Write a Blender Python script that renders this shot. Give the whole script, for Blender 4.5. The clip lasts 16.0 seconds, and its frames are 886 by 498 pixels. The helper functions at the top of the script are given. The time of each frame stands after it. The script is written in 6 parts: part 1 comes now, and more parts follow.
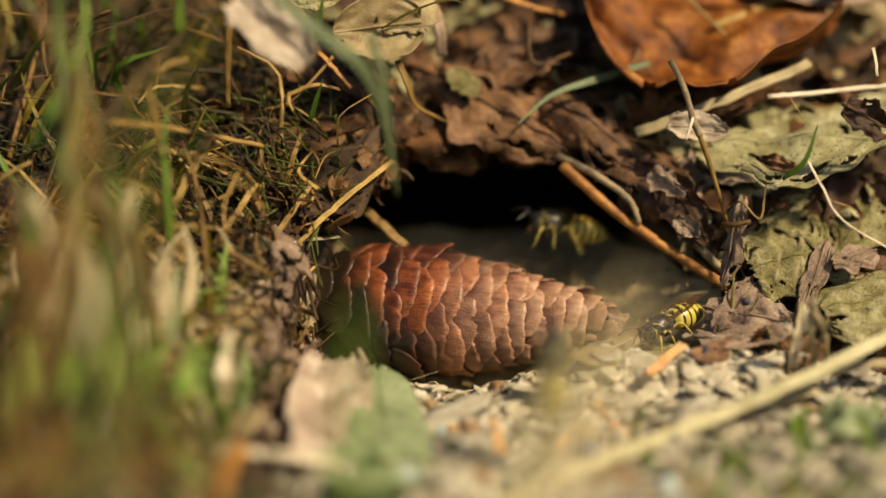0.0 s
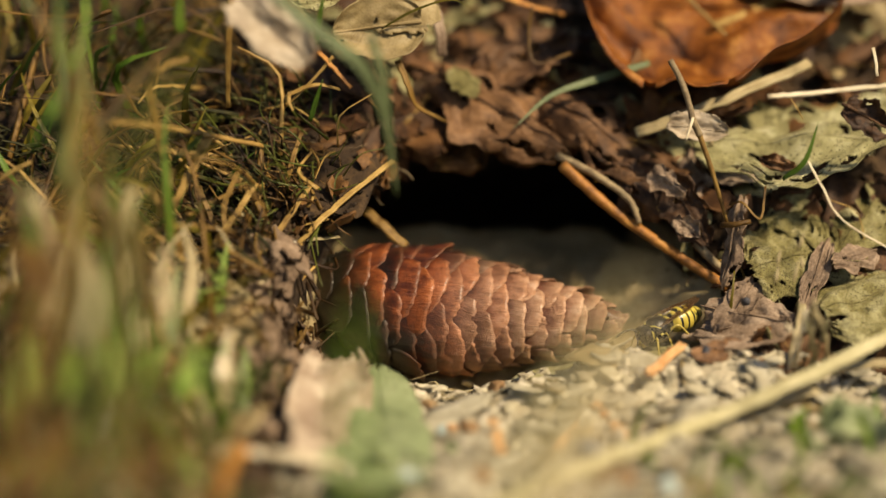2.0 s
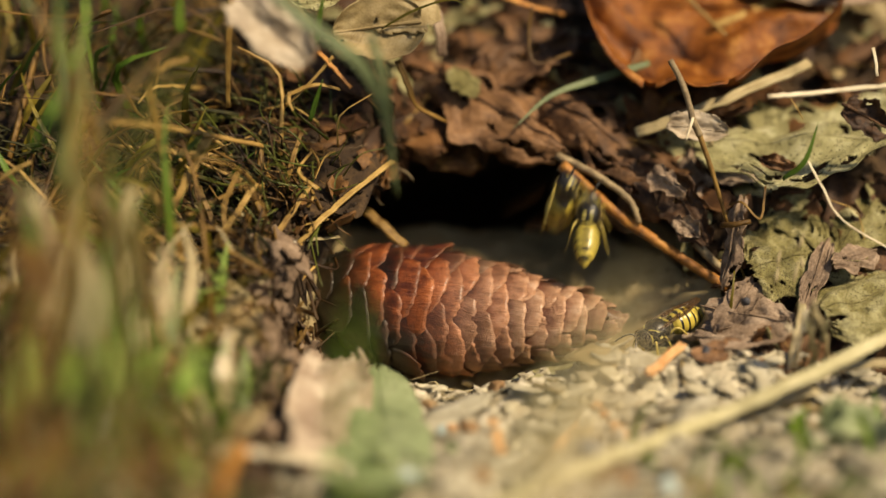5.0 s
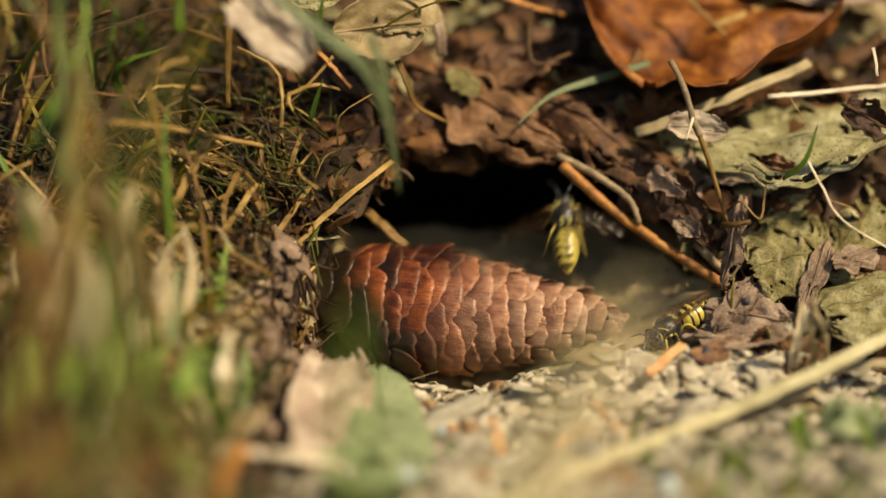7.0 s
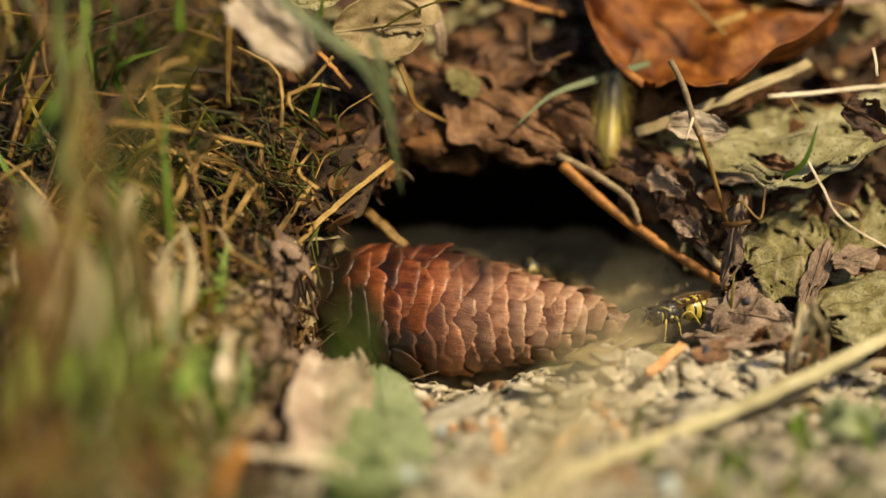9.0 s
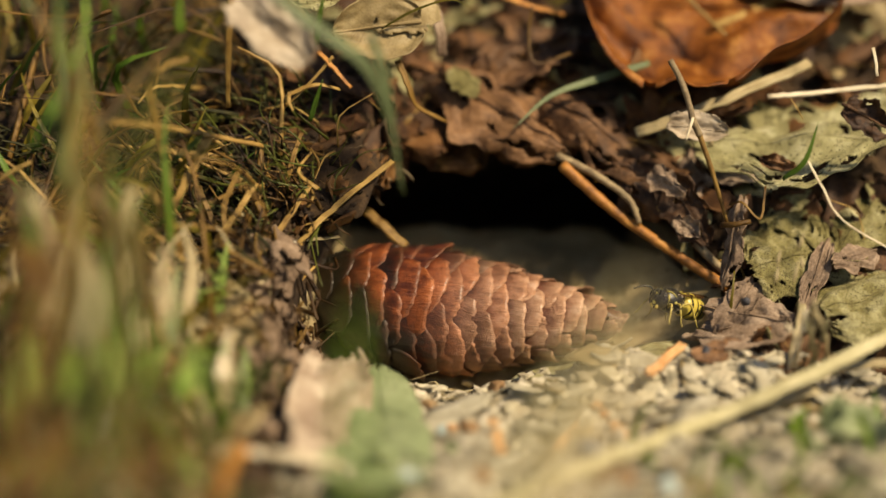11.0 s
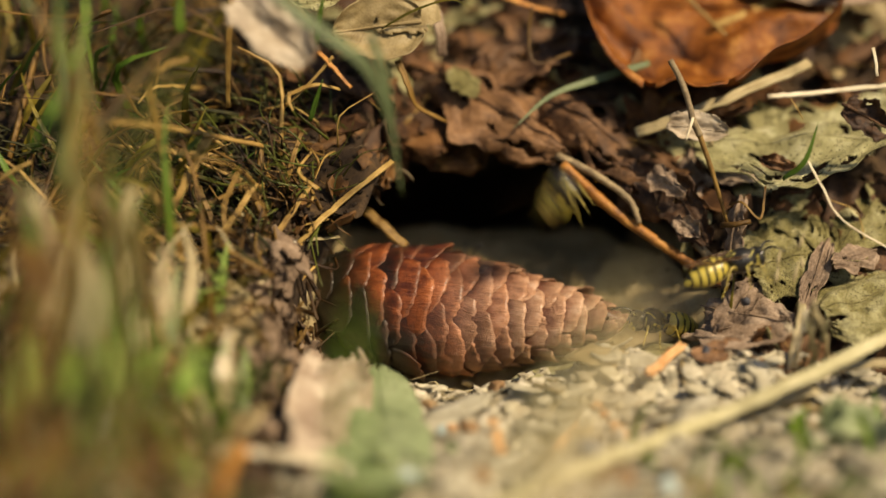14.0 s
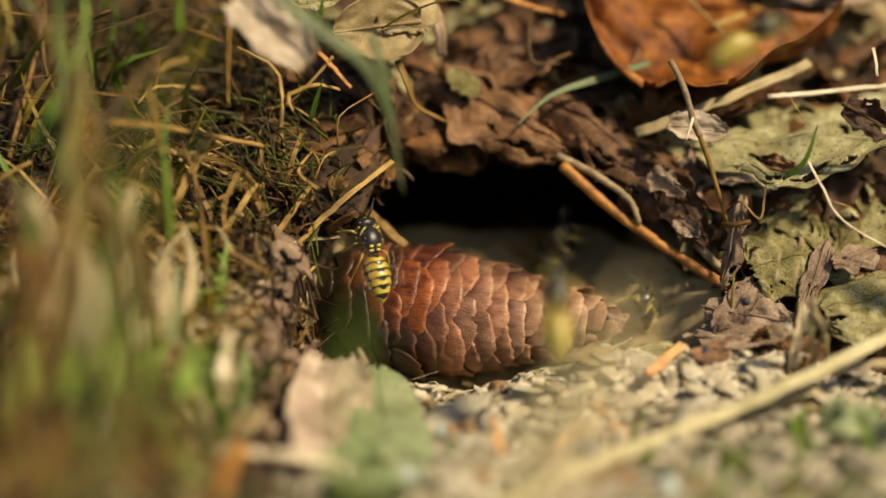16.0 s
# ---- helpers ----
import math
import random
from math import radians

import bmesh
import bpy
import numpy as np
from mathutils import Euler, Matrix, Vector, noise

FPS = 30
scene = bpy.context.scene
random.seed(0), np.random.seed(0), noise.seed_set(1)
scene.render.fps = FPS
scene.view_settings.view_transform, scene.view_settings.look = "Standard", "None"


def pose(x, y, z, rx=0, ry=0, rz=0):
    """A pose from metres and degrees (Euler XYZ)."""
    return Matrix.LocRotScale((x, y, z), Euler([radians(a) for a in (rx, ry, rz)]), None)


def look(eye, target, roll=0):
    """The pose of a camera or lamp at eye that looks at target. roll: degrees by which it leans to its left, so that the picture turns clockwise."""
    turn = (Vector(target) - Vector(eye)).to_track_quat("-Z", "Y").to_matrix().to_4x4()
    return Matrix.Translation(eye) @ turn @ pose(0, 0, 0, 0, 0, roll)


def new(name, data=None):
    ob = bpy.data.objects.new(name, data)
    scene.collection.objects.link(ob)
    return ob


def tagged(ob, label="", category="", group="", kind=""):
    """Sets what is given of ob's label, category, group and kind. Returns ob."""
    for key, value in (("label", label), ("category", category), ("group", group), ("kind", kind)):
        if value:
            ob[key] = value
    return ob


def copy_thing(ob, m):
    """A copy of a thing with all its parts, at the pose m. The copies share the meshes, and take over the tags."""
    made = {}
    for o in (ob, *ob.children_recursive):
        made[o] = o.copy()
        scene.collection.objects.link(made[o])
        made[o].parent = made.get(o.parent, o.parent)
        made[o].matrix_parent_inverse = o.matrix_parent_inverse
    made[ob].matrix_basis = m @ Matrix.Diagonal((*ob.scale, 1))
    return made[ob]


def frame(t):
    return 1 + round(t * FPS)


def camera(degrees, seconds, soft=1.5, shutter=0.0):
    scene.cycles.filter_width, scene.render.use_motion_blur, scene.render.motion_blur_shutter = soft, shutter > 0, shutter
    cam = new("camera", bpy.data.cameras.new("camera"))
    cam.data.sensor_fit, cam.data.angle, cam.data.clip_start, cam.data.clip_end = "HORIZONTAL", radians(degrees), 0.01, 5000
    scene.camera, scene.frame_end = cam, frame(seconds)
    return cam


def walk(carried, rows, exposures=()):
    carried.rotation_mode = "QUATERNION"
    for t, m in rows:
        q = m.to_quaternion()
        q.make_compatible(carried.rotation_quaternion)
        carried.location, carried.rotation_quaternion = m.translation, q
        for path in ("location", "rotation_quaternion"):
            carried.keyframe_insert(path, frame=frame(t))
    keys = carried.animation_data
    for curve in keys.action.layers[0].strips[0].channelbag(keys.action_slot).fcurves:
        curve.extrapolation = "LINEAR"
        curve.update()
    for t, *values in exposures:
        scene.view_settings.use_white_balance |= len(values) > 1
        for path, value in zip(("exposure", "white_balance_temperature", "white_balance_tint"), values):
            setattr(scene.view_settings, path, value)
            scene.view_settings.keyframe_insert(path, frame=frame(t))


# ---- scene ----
cam = camera(20, 16.0, soft=1.5, shutter=0.5)
EYE = (0.0, -0.378, 0.159)
walk(cam, [(0.0, pose(*EYE, 70, 0, 0)), (16.0, pose(*EYE, 70, 0, 0))], exposures=[(0.0, 0.55, 7800, 12), (16.0, 0.55, 7800, 12)])
# a macro lens, nearly wide open, focused on the cone and the guard wasp
cam.data.dof.use_dof = True
cam.data.dof.focus_distance = 0.4085
cam.data.dof.aperture_fstop = 4.6
cam.data.dof.aperture_blades = 7

# ---- daylight ----
SUN_HEIGHT, SUN_FROM = 49, 124   # degrees above the horizon, and round from the y axis towards x
world = bpy.data.worlds.new("sky")
scene.world = world
world.use_nodes = True
sky = world.node_tree.nodes.new("ShaderNodeTexSky")
sky.sky_type, sky.sun_disc = "NISHITA", False
sky.sun_elevation, sky.sun_rotation = radians(SUN_HEIGHT), radians(SUN_FROM)
world.node_tree.links.new(sky.outputs[0], world.node_tree.nodes["Background"].inputs[0])
world.node_tree.nodes["Background"].inputs[1].default_value = 0.072
sun = new("sun", bpy.data.lights.new("sun", "SUN"))
sun.data.energy, sun.data.angle, sun.data.color = 4.5, radians(6), (1.0, 0.89, 0.70)
sun_way = Vector((math.sin(radians(SUN_FROM)) * math.cos(radians(SUN_HEIGHT)), math.cos(radians(SUN_FROM)) * math.cos(radians(SUN_HEIGHT)),
                  math.sin(radians(SUN_HEIGHT))))
sun.matrix_world = look(sun_way * 3, (0, 0, 0))


# ---- materials ----
def surface(name, colours, size=3.0, rough=0.65, bump=0.3, fine=0.5, glow_through=0.0, stretch=(1, 1, 1), veins=False, spots=None,
            spec=0.4, coat=0.0, vary=0.25):
    """A natural surface: colours from dark to light run over noise with patches of `size` millimetres, with grain of `fine` millimetres.
    glow_through: how much light passes through a thin leaf. spots: (colour, size, amount)."""
    m = bpy.data.materials.new(name)
    m.use_nodes = True
    n, link = m.node_tree.nodes, m.node_tree.links.new
    bsdf = n["Principled BSDF"]
    where, info, shift = n.new("ShaderNodeTexCoord"), n.new("ShaderNodeObjectInfo"), n.new("ShaderNodeVectorMath")
    shift.operation = "MULTIPLY_ADD"
    link(where.outputs["Object"], shift.inputs[0])
    shift.inputs[1].default_value = [1000 * s for s in stretch]
    link(info.outputs["Random"], shift.inputs[2])

    def noise_at(scale, detail=5.0, rough_=0.6):
        t = n.new("ShaderNodeTexNoise")
        t.inputs["Scale"].default_value, t.inputs["Detail"].default_value, t.inputs["Roughness"].default_value = scale, detail, rough_
        link(shift.outputs[0], t.inputs["Vector"])
        return t

    def maths(op, a, b=0.5, c=0.5):
        t = n.new("ShaderNodeMath")
        t.operation = op
        for socket, v in zip(t.inputs, (a, b, c)):
            if isinstance(v, (int, float)):
                socket.default_value = v
            else:
                link(v, socket)
        return t.outputs[0]

    large, grain = noise_at(1 / size), noise_at(1 / fine, 3.0, 0.7)
    mixed = maths("ADD", maths("MULTIPLY", large.outputs["Fac"], 0.72), maths("MULTIPLY", grain.outputs["Fac"], 0.28))
    mixed = maths("ADD", mixed, maths("MULTIPLY", maths("SUBTRACT", info.outputs["Random"], 0.5), vary * 0.4))
    ramp = n.new("ShaderNodeValToRGB")
    while len(ramp.color_ramp.elements) < len(colours):
        ramp.color_ramp.elements.new(0.5)
    for i, (e, c) in enumerate(zip(ramp.color_ramp.elements, colours)):
        e.position, e.color = 0.32 + 0.36 * i / max(1, len(colours) - 1), (*c, 1)
    link(mixed, ramp.inputs[0])
    colour = ramp.outputs[0]
    height = maths("ADD", maths("MULTIPLY", grain.outputs["Fac"], 0.6), maths("MULTIPLY", large.outputs["Fac"], 0.4))
    if spots:
        dots = noise_at(1 / spots[1], 2.0)
        keep = n.new("ShaderNodeValToRGB")
        keep.color_ramp.elements[0].position, keep.color_ramp.elements[1].position = 1 - spots[2], 1 - spots[2] + 0.05
        link(dots.outputs["Fac"], keep.inputs[0])
        mix = n.new("ShaderNodeMix")
        mix.data_type = "RGBA"
        link(keep.outputs[0], mix.inputs[0]), link(colour, mix.inputs[6])
        mix.inputs[7].default_value = (*spots[0], 1)
        colour = mix.outputs[2]
    if veins:
        split = n.new("ShaderNodeSeparateXYZ")
        link(where.outputs["UV"], split.inputs[0])
        across = maths("ABSOLUTE", maths("SUBTRACT", split.outputs[1], 0.5))
        rib = maths("FRACT", maths("SUBTRACT", maths("MULTIPLY", split.outputs[0], 9.0), maths("MULTIPLY", across, 5.0)))
        line = maths("LESS_THAN", maths("ABSOLUTE", maths("SUBTRACT", rib, 0.5)), 0.055)
        height = maths("ADD", height, maths("MULTIPLY", line, 0.25))
        pale = n.new("ShaderNodeMix")
        pale.data_type, pale.blend_type = "RGBA", "MULTIPLY"
        link(maths("MULTIPLY", line, 0.28), pale.inputs[0]), link(colour, pale.inputs[6])
        pale.inputs[7].default_value = (0.62, 0.55, 0.45, 1)
        colour = pale.outputs[2]
    link(colour, bsdf.inputs["Base Color"])
    bsdf.inputs["Roughness"].default_value = rough
    bsdf.inputs["Specular IOR Level"].default_value = spec
    bsdf.inputs["Coat Weight"].default_value, bsdf.inputs["Coat Roughness"].default_value = coat, 0.34
    b = n.new("ShaderNodeBump")
    b.inputs["Strength"].default_value, b.inputs["Distance"].default_value = bump, 0.0006
    link(height, b.inputs["Height"]), link(b.outputs[0], bsdf.inputs["Normal"])
    if glow_through:
        thin, join = n.new("ShaderNodeBsdfTranslucent"), n.new("ShaderNodeMixShader")
        link(colour, thin.inputs[0])
        join.inputs[0].default_value = glow_through
        link(bsdf.outputs[0], join.inputs[1]), link(thin.outputs[0], join.inputs[2])
        link(join.outputs[0], n["Material Output"].inputs[0])
    return m


SOIL = surface("dry soil", [(0.009, 0.0045, 0.0015), (0.028, 0.0145, 0.005), (0.085, 0.048, 0.018)], 4, 0.9, 0.9, 0.6)
DUST = surface("pale dust of the burrow floor", [(0.20, 0.152, 0.072), (0.34, 0.265, 0.135), (0.46, 0.37, 0.21)], 5, 0.9, 0.4, 0.8)
RIM_DUST = surface("pale dusty earth of the rim", [(0.23, 0.19, 0.125), (0.37, 0.32, 0.225), (0.50, 0.45, 0.335)], 3, 0.9, 0.6, 0.5)
SWAY_GRASS = surface("grey green grass", [(0.075, 0.10, 0.04), (0.125, 0.16, 0.07), (0.20, 0.235, 0.115)], 6, 0.5, 0.2, 0.5, 0.25)
CRUMB = surface("pale crumbs of earth", [(0.24, 0.20, 0.13), (0.38, 0.335, 0.235), (0.50, 0.45, 0.34)], 2, 0.85, 0.6, 0.4, vary=0.8)
STONE = surface("grey beige stone", [(0.28, 0.235, 0.155), (0.40, 0.355, 0.24), (0.53, 0.48, 0.35)], 3, 0.75, 0.4, 0.5, vary=0.6)
STRAW = surface("dry straw", [(0.12, 0.061, 0.011), (0.29, 0.172, 0.042), (0.48, 0.315, 0.098)], 3, 0.55, 0.25, 0.4, 0.2, vary=0.7)
BROWN_STRAW = surface("weathered brown straw", [(0.022, 0.009, 0.0012), (0.085, 0.041, 0.006), (0.23, 0.128, 0.025)], 9, 0.55, 0.3, 0.4, 0.2, vary=0.7)
PALE_STRAW = surface("bleached straw", [(0.42, 0.34, 0.21), (0.62, 0.54, 0.38), (0.78, 0.71, 0.54)], 3, 0.5, 0.3, 0.4, 0.15, (1, 1, 1))
RUSSET = surface("orange brown twig", [(0.12, 0.042, 0.008), (0.34, 0.141, 0.027), (0.52, 0.263, 0.06)], 2.5, 0.55, 0.4, 0.4, vary=0.4)
GREY_TWIG = surface("grey brown twig", [(0.07, 0.049, 0.029), (0.19, 0.136, 0.074), (0.33, 0.252, 0.139)], 2, 0.7, 0.5, 0.35)
TAN_STALK = surface("dull tan stalk", [(0.20, 0.155, 0.075), (0.36, 0.29, 0.155), (0.52, 0.44, 0.27)], 5, 0.6, 0.4, 0.4, 0.1)
PALE_STALK = surface("pale olive stalk", [(0.27, 0.235, 0.12), (0.42, 0.375, 0.205), (0.55, 0.50, 0.30)], 4, 0.6, 0.4, 0.4, 0.1)
OLIVE_STRAW = surface("olive tan dry blade", [(0.17, 0.15, 0.07), (0.29, 0.255, 0.13), (0.42, 0.37, 0.21)], 5, 0.6, 0.3, 0.4, 0.2)
ORANGE_BIT = surface("orange splinter", [(0.34, 0.15, 0.045), (0.50, 0.26, 0.10), (0.64, 0.40, 0.20)], 2, 0.6, 0.3, 0.4, vary=0.4)
GRASS = surface("green grass", [(0.045, 0.1, 0.008), (0.10, 0.185, 0.018), (0.19, 0.28, 0.04)], 6, 0.45, 0.15, 0.5, 0.35, vary=0.7)
OLD_GRASS = surface("yellowing grass", [(0.07, 0.062, 0.004), (0.17, 0.132, 0.012), (0.32, 0.228, 0.032)], 6, 0.5, 0.15, 0.5, 0.3, vary=0.8)
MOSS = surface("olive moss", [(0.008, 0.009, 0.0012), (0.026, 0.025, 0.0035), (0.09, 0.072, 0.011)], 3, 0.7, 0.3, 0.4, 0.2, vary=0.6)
LEAF_ORANGE = surface("orange dry leaf", [(0.05, 0.010, 0.002), (0.30, 0.095, 0.014), (0.70, 0.35, 0.095)], 4, 0.42, 1.0, 0.6, 0.3, veins=True)
LEAF_BROWN = surface("brown dead leaf", [(0.020, 0.008, 0.003), (0.080, 0.036, 0.013), (0.235, 0.120, 0.052)], 4, 0.65, 0.5, 0.5, 0.12, veins=True, vary=0.6)
LEAF_MAUVE = surface("grey mauve dead leaf", [(0.085, 0.054, 0.034), (0.225, 0.155, 0.102), (0.40, 0.30, 0.215)], 4, 0.7, 0.5, 0.5, 0.1, veins=True)
LEAF_OLIVE = surface("grey green dead leaf", [(0.15, 0.132, 0.05), (0.335, 0.31, 0.145), (0.60, 0.57, 0.36)], 5, 0.6, 0.9, 0.3, 0.12, veins=True,
                     spots=((0.09, 0.075, 0.028), 0.5, 0.42))
LEAF_MOTTLED = surface("mottled yellow-olive dead leaf", [(0.10, 0.084, 0.022), (0.27, 0.237, 0.088), (0.56, 0.52, 0.29)], 3.2, 0.55, 1.0, 0.17, 0.15, veins=True,
                       spots=((0.055, 0.044, 0.014), 0.24, 0.43))
LEAF_PALE = surface("pale tan dead leaf", [(0.17, 0.12, 0.052), (0.31, 0.235, 0.112), (0.46, 0.37, 0.205)], 5, 0.55, 0.4, 0.4, 0.2, veins=True)
LEAF_WHITE = surface("bleached leaf", [(0.27, 0.205, 0.14), (0.43, 0.35, 0.25), (0.58, 0.50, 0.39)], 4, 0.5, 0.3, 0.5, 0.25)
LEAF_PINK = surface("pinkish tan leaf", [(0.13, 0.075, 0.045), (0.34, 0.25, 0.175), (0.54, 0.45, 0.34)], 6, 0.6, 0.5, 0.5, 0.15)
LEAF_DARK = surface("dark brown dead leaf", [(0.028, 0.011, 0.003), (0.08, 0.034, 0.009), (0.19, 0.092, 0.026)], 4, 0.65, 0.5, 0.5, 0.1, veins=True, vary=0.6)
LEAF_GREEN = surface("dusty green leaf", [(0.16, 0.20, 0.095), (0.25, 0.30, 0.15), (0.36, 0.40, 0.23)], 6, 0.6, 0.3, 0.6, 0.2, veins=True)
GRASS_DUSTY = surface("dusty grey green grass", [(0.14, 0.18, 0.075), (0.22, 0.27, 0.12), (0.33, 0.37, 0.19)], 6, 0.5, 0.2, 0.5, 0.3)
FLAKE = surface("dusty pale leaf flakes", [(0.20, 0.17, 0.11), (0.36, 0.325, 0.23), (0.52, 0.475, 0.36)], 5, 0.75, 0.4, 0.5, 0.1)
OLIVE_GRASS = surface("olive grass", [(0.035, 0.045, 0.006), (0.085, 0.098, 0.013), (0.17, 0.17, 0.03)], 6, 0.5, 0.15, 0.5, 0.3, vary=0.7)
GRASS_BRIGHT = surface("bright green grass", [(0.12, 0.2, 0.03), (0.2, 0.3, 0.055), (0.3, 0.4, 0.1)], 6, 0.5, 0.15, 0.5, 0.35, vary=0.5)
LITTER = surface("leaf crumbs", [(0.018, 0.007, 0.002), (0.078, 0.032, 0.009), (0.25, 0.115, 0.037)], 6, 0.7, 0.5, 0.5, 0.08)


def graded(name, start, stop, length, rough, bump, coat):
    """The cone's scales: reddish brown at its thick end, tan at its tip, with streaks along the scales."""
    m = surface(name, start, 2.2, rough, bump, 0.3, 0.0, (0.6, 1, 1), coat=coat, vary=0.9)
    n, link = m.node_tree.nodes, m.node_tree.links.new
    bsdf = n["Principled BSDF"]
    first = bsdf.inputs["Base Color"].links[0].from_socket
    where = next(k for k in n if k.type == "TEX_COORD")
    split, span, tone, mix = n.new("ShaderNodeSeparateXYZ"), n.new("ShaderNodeMapRange"), n.new("ShaderNodeValToRGB"), n.new("ShaderNodeMix")
    link(where.outputs["Object"], split.inputs[0]), link(split.outputs[0], span.inputs[0])
    span.inputs[1].default_value, span.inputs[2].default_value = 0.42 * length, 0.80 * length
    grain = next(k for k in n if k.type == "TEX_NOISE")
    for i, c in enumerate(stop):
        if i > 1:
            tone.color_ramp.elements.new(0.5)
    for i, (e, c) in enumerate(zip(tone.color_ramp.elements, stop)):
        e.position, e.color = 0.32 + 0.18 * i, (*c, 1)
    link(grain.outputs["Fac"], tone.inputs[0])
    mix.data_type = "RGBA"
    link(span.outputs[0], mix.inputs[0]), link(first, mix.inputs[6]), link(tone.outputs[0], mix.inputs[7])
    # pale worn margins, and fine streaks along each scale
    along, pale, edge = n.new("ShaderNodeSeparateXYZ"), n.new("ShaderNodeMix"), n.new("ShaderNodeMapRange")
    link(where.outputs["UV"], along.inputs[0]), link(along.outputs[0], edge.inputs[0])
    edge.inputs[1].default_value, edge.inputs[2].default_value, edge.inputs[4].default_value = 0.88, 0.97, 0.14
    pale.data_type = "RGBA"
    link(edge.outputs[0], pale.inputs[0]), link(mix.outputs[2], pale.inputs[6])
    pale.inputs[7].default_value = (0.52, 0.27, 0.125, 1)
    streak, stretch_, relief = n.new("ShaderNodeTexNoise"), n.new("ShaderNodeMapping"), n.new("ShaderNodeBump")
    stretch_.inputs["Scale"].default_value = (2.5, 34.0, 1.0)
    link(where.outputs["UV"], stretch_.inputs[0]), link(stretch_.outputs[0], streak.inputs["Vector"])
    streak.inputs["Scale"].default_value, streak.inputs["Detail"].default_value = 1.0, 4.0
    relief.inputs["Strength"].default_value, relief.inputs["Distance"].default_value = 0.9, 0.0004
    link(streak.outputs["Fac"], relief.inputs["Height"])
    old = bsdf.inputs["Normal"].links[0].from_node
    link(relief.outputs[0], old.inputs["Normal"])
    dark = n.new("ShaderNodeMix")
    dark.data_type, dark.blend_type = "RGBA", "MULTIPLY"
    link(streak.outputs["Fac"], dark.inputs[0]), link(pale.outputs[2], dark.inputs[6])
    dark.inputs[7].default_value = (0.66, 0.54, 0.48, 1)
    # crevice shade painted in: each scale darkens towards its covered base
    inner, crevice_shade = n.new("ShaderNodeMapRange"), n.new("ShaderNodeMix")
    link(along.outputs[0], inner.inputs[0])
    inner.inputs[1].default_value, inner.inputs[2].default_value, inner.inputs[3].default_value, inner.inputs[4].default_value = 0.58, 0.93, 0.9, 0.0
    crevice_shade.data_type, crevice_shade.blend_type = "RGBA", "MULTIPLY"
    link(inner.outputs[0], crevice_shade.inputs[0]), link(dark.outputs[2], crevice_shade.inputs[6])
    crevice_shade.inputs[7].default_value = (0.24, 0.11, 0.075, 1)
    # shade over the thick end and underside painted in, blotched with mossy dirt
    blot, end_shade, mossy_shade = n.new("ShaderNodeTexNoise"), n.new("ShaderNodeMapRange"), n.new("ShaderNodeMix")
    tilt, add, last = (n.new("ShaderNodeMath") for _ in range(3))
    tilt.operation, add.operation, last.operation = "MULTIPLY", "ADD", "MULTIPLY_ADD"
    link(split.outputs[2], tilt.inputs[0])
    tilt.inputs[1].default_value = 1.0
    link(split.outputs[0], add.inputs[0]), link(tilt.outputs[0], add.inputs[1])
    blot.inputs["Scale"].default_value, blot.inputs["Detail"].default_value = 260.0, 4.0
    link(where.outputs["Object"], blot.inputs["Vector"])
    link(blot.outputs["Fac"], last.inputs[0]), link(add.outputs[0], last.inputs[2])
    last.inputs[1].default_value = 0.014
    link(last.outputs[0], end_shade.inputs[0])
    end_shade.inputs[1].default_value, end_shade.inputs[2].default_value, end_shade.inputs[3].default_value, end_shade.inputs[4].default_value = 0.34 * length, 0.50 * length, 0.95, 0.0
    mossy_shade.data_type = "RGBA"
    link(end_shade.outputs[0], mossy_shade.inputs[0]), link(crevice_shade.outputs[2], mossy_shade.inputs[6])
    mossy_shade.inputs[7].default_value = (0.016, 0.013, 0.004, 1)
    link(mossy_shade.outputs[2], bsdf.inputs["Base Color"])
    return m


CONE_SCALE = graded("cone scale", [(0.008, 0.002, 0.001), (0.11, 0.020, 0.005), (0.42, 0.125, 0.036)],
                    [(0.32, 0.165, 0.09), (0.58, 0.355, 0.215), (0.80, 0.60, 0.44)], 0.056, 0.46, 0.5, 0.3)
CONE_CORE = surface("dark cone core", [(0.03, 0.012, 0.006), (0.09, 0.04, 0.02)], 2, 0.8, 0.4, 0.5)

WASP_BLACK = surface("black cuticle", [(0.006, 0.006, 0.006), (0.018, 0.017, 0.015)], 1, 0.3, 0.15, 0.15, spec=0.5)
WASP_YELLOW = surface("yellow cuticle", [(0.34, 0.28, 0.05), (0.46, 0.39, 0.09), (0.58, 0.52, 0.18)], 1, 0.35, 0.1, 0.2)
WASP_LEG = surface("yellow leg", [(0.28, 0.21, 0.045), (0.46, 0.37, 0.10)], 1, 0.4, 0.1, 0.2)
WASP_EYE = surface("dark eye", [(0.006, 0.005, 0.004), (0.02, 0.014, 0.010)], 0.5, 0.15, 0.1, 0.1, spec=0.6)


WASP_HAIR = surface("greyish hair", [(0.12, 0.10, 0.07), (0.25, 0.22, 0.16)], 1, 0.7, 0.1, 0.2)


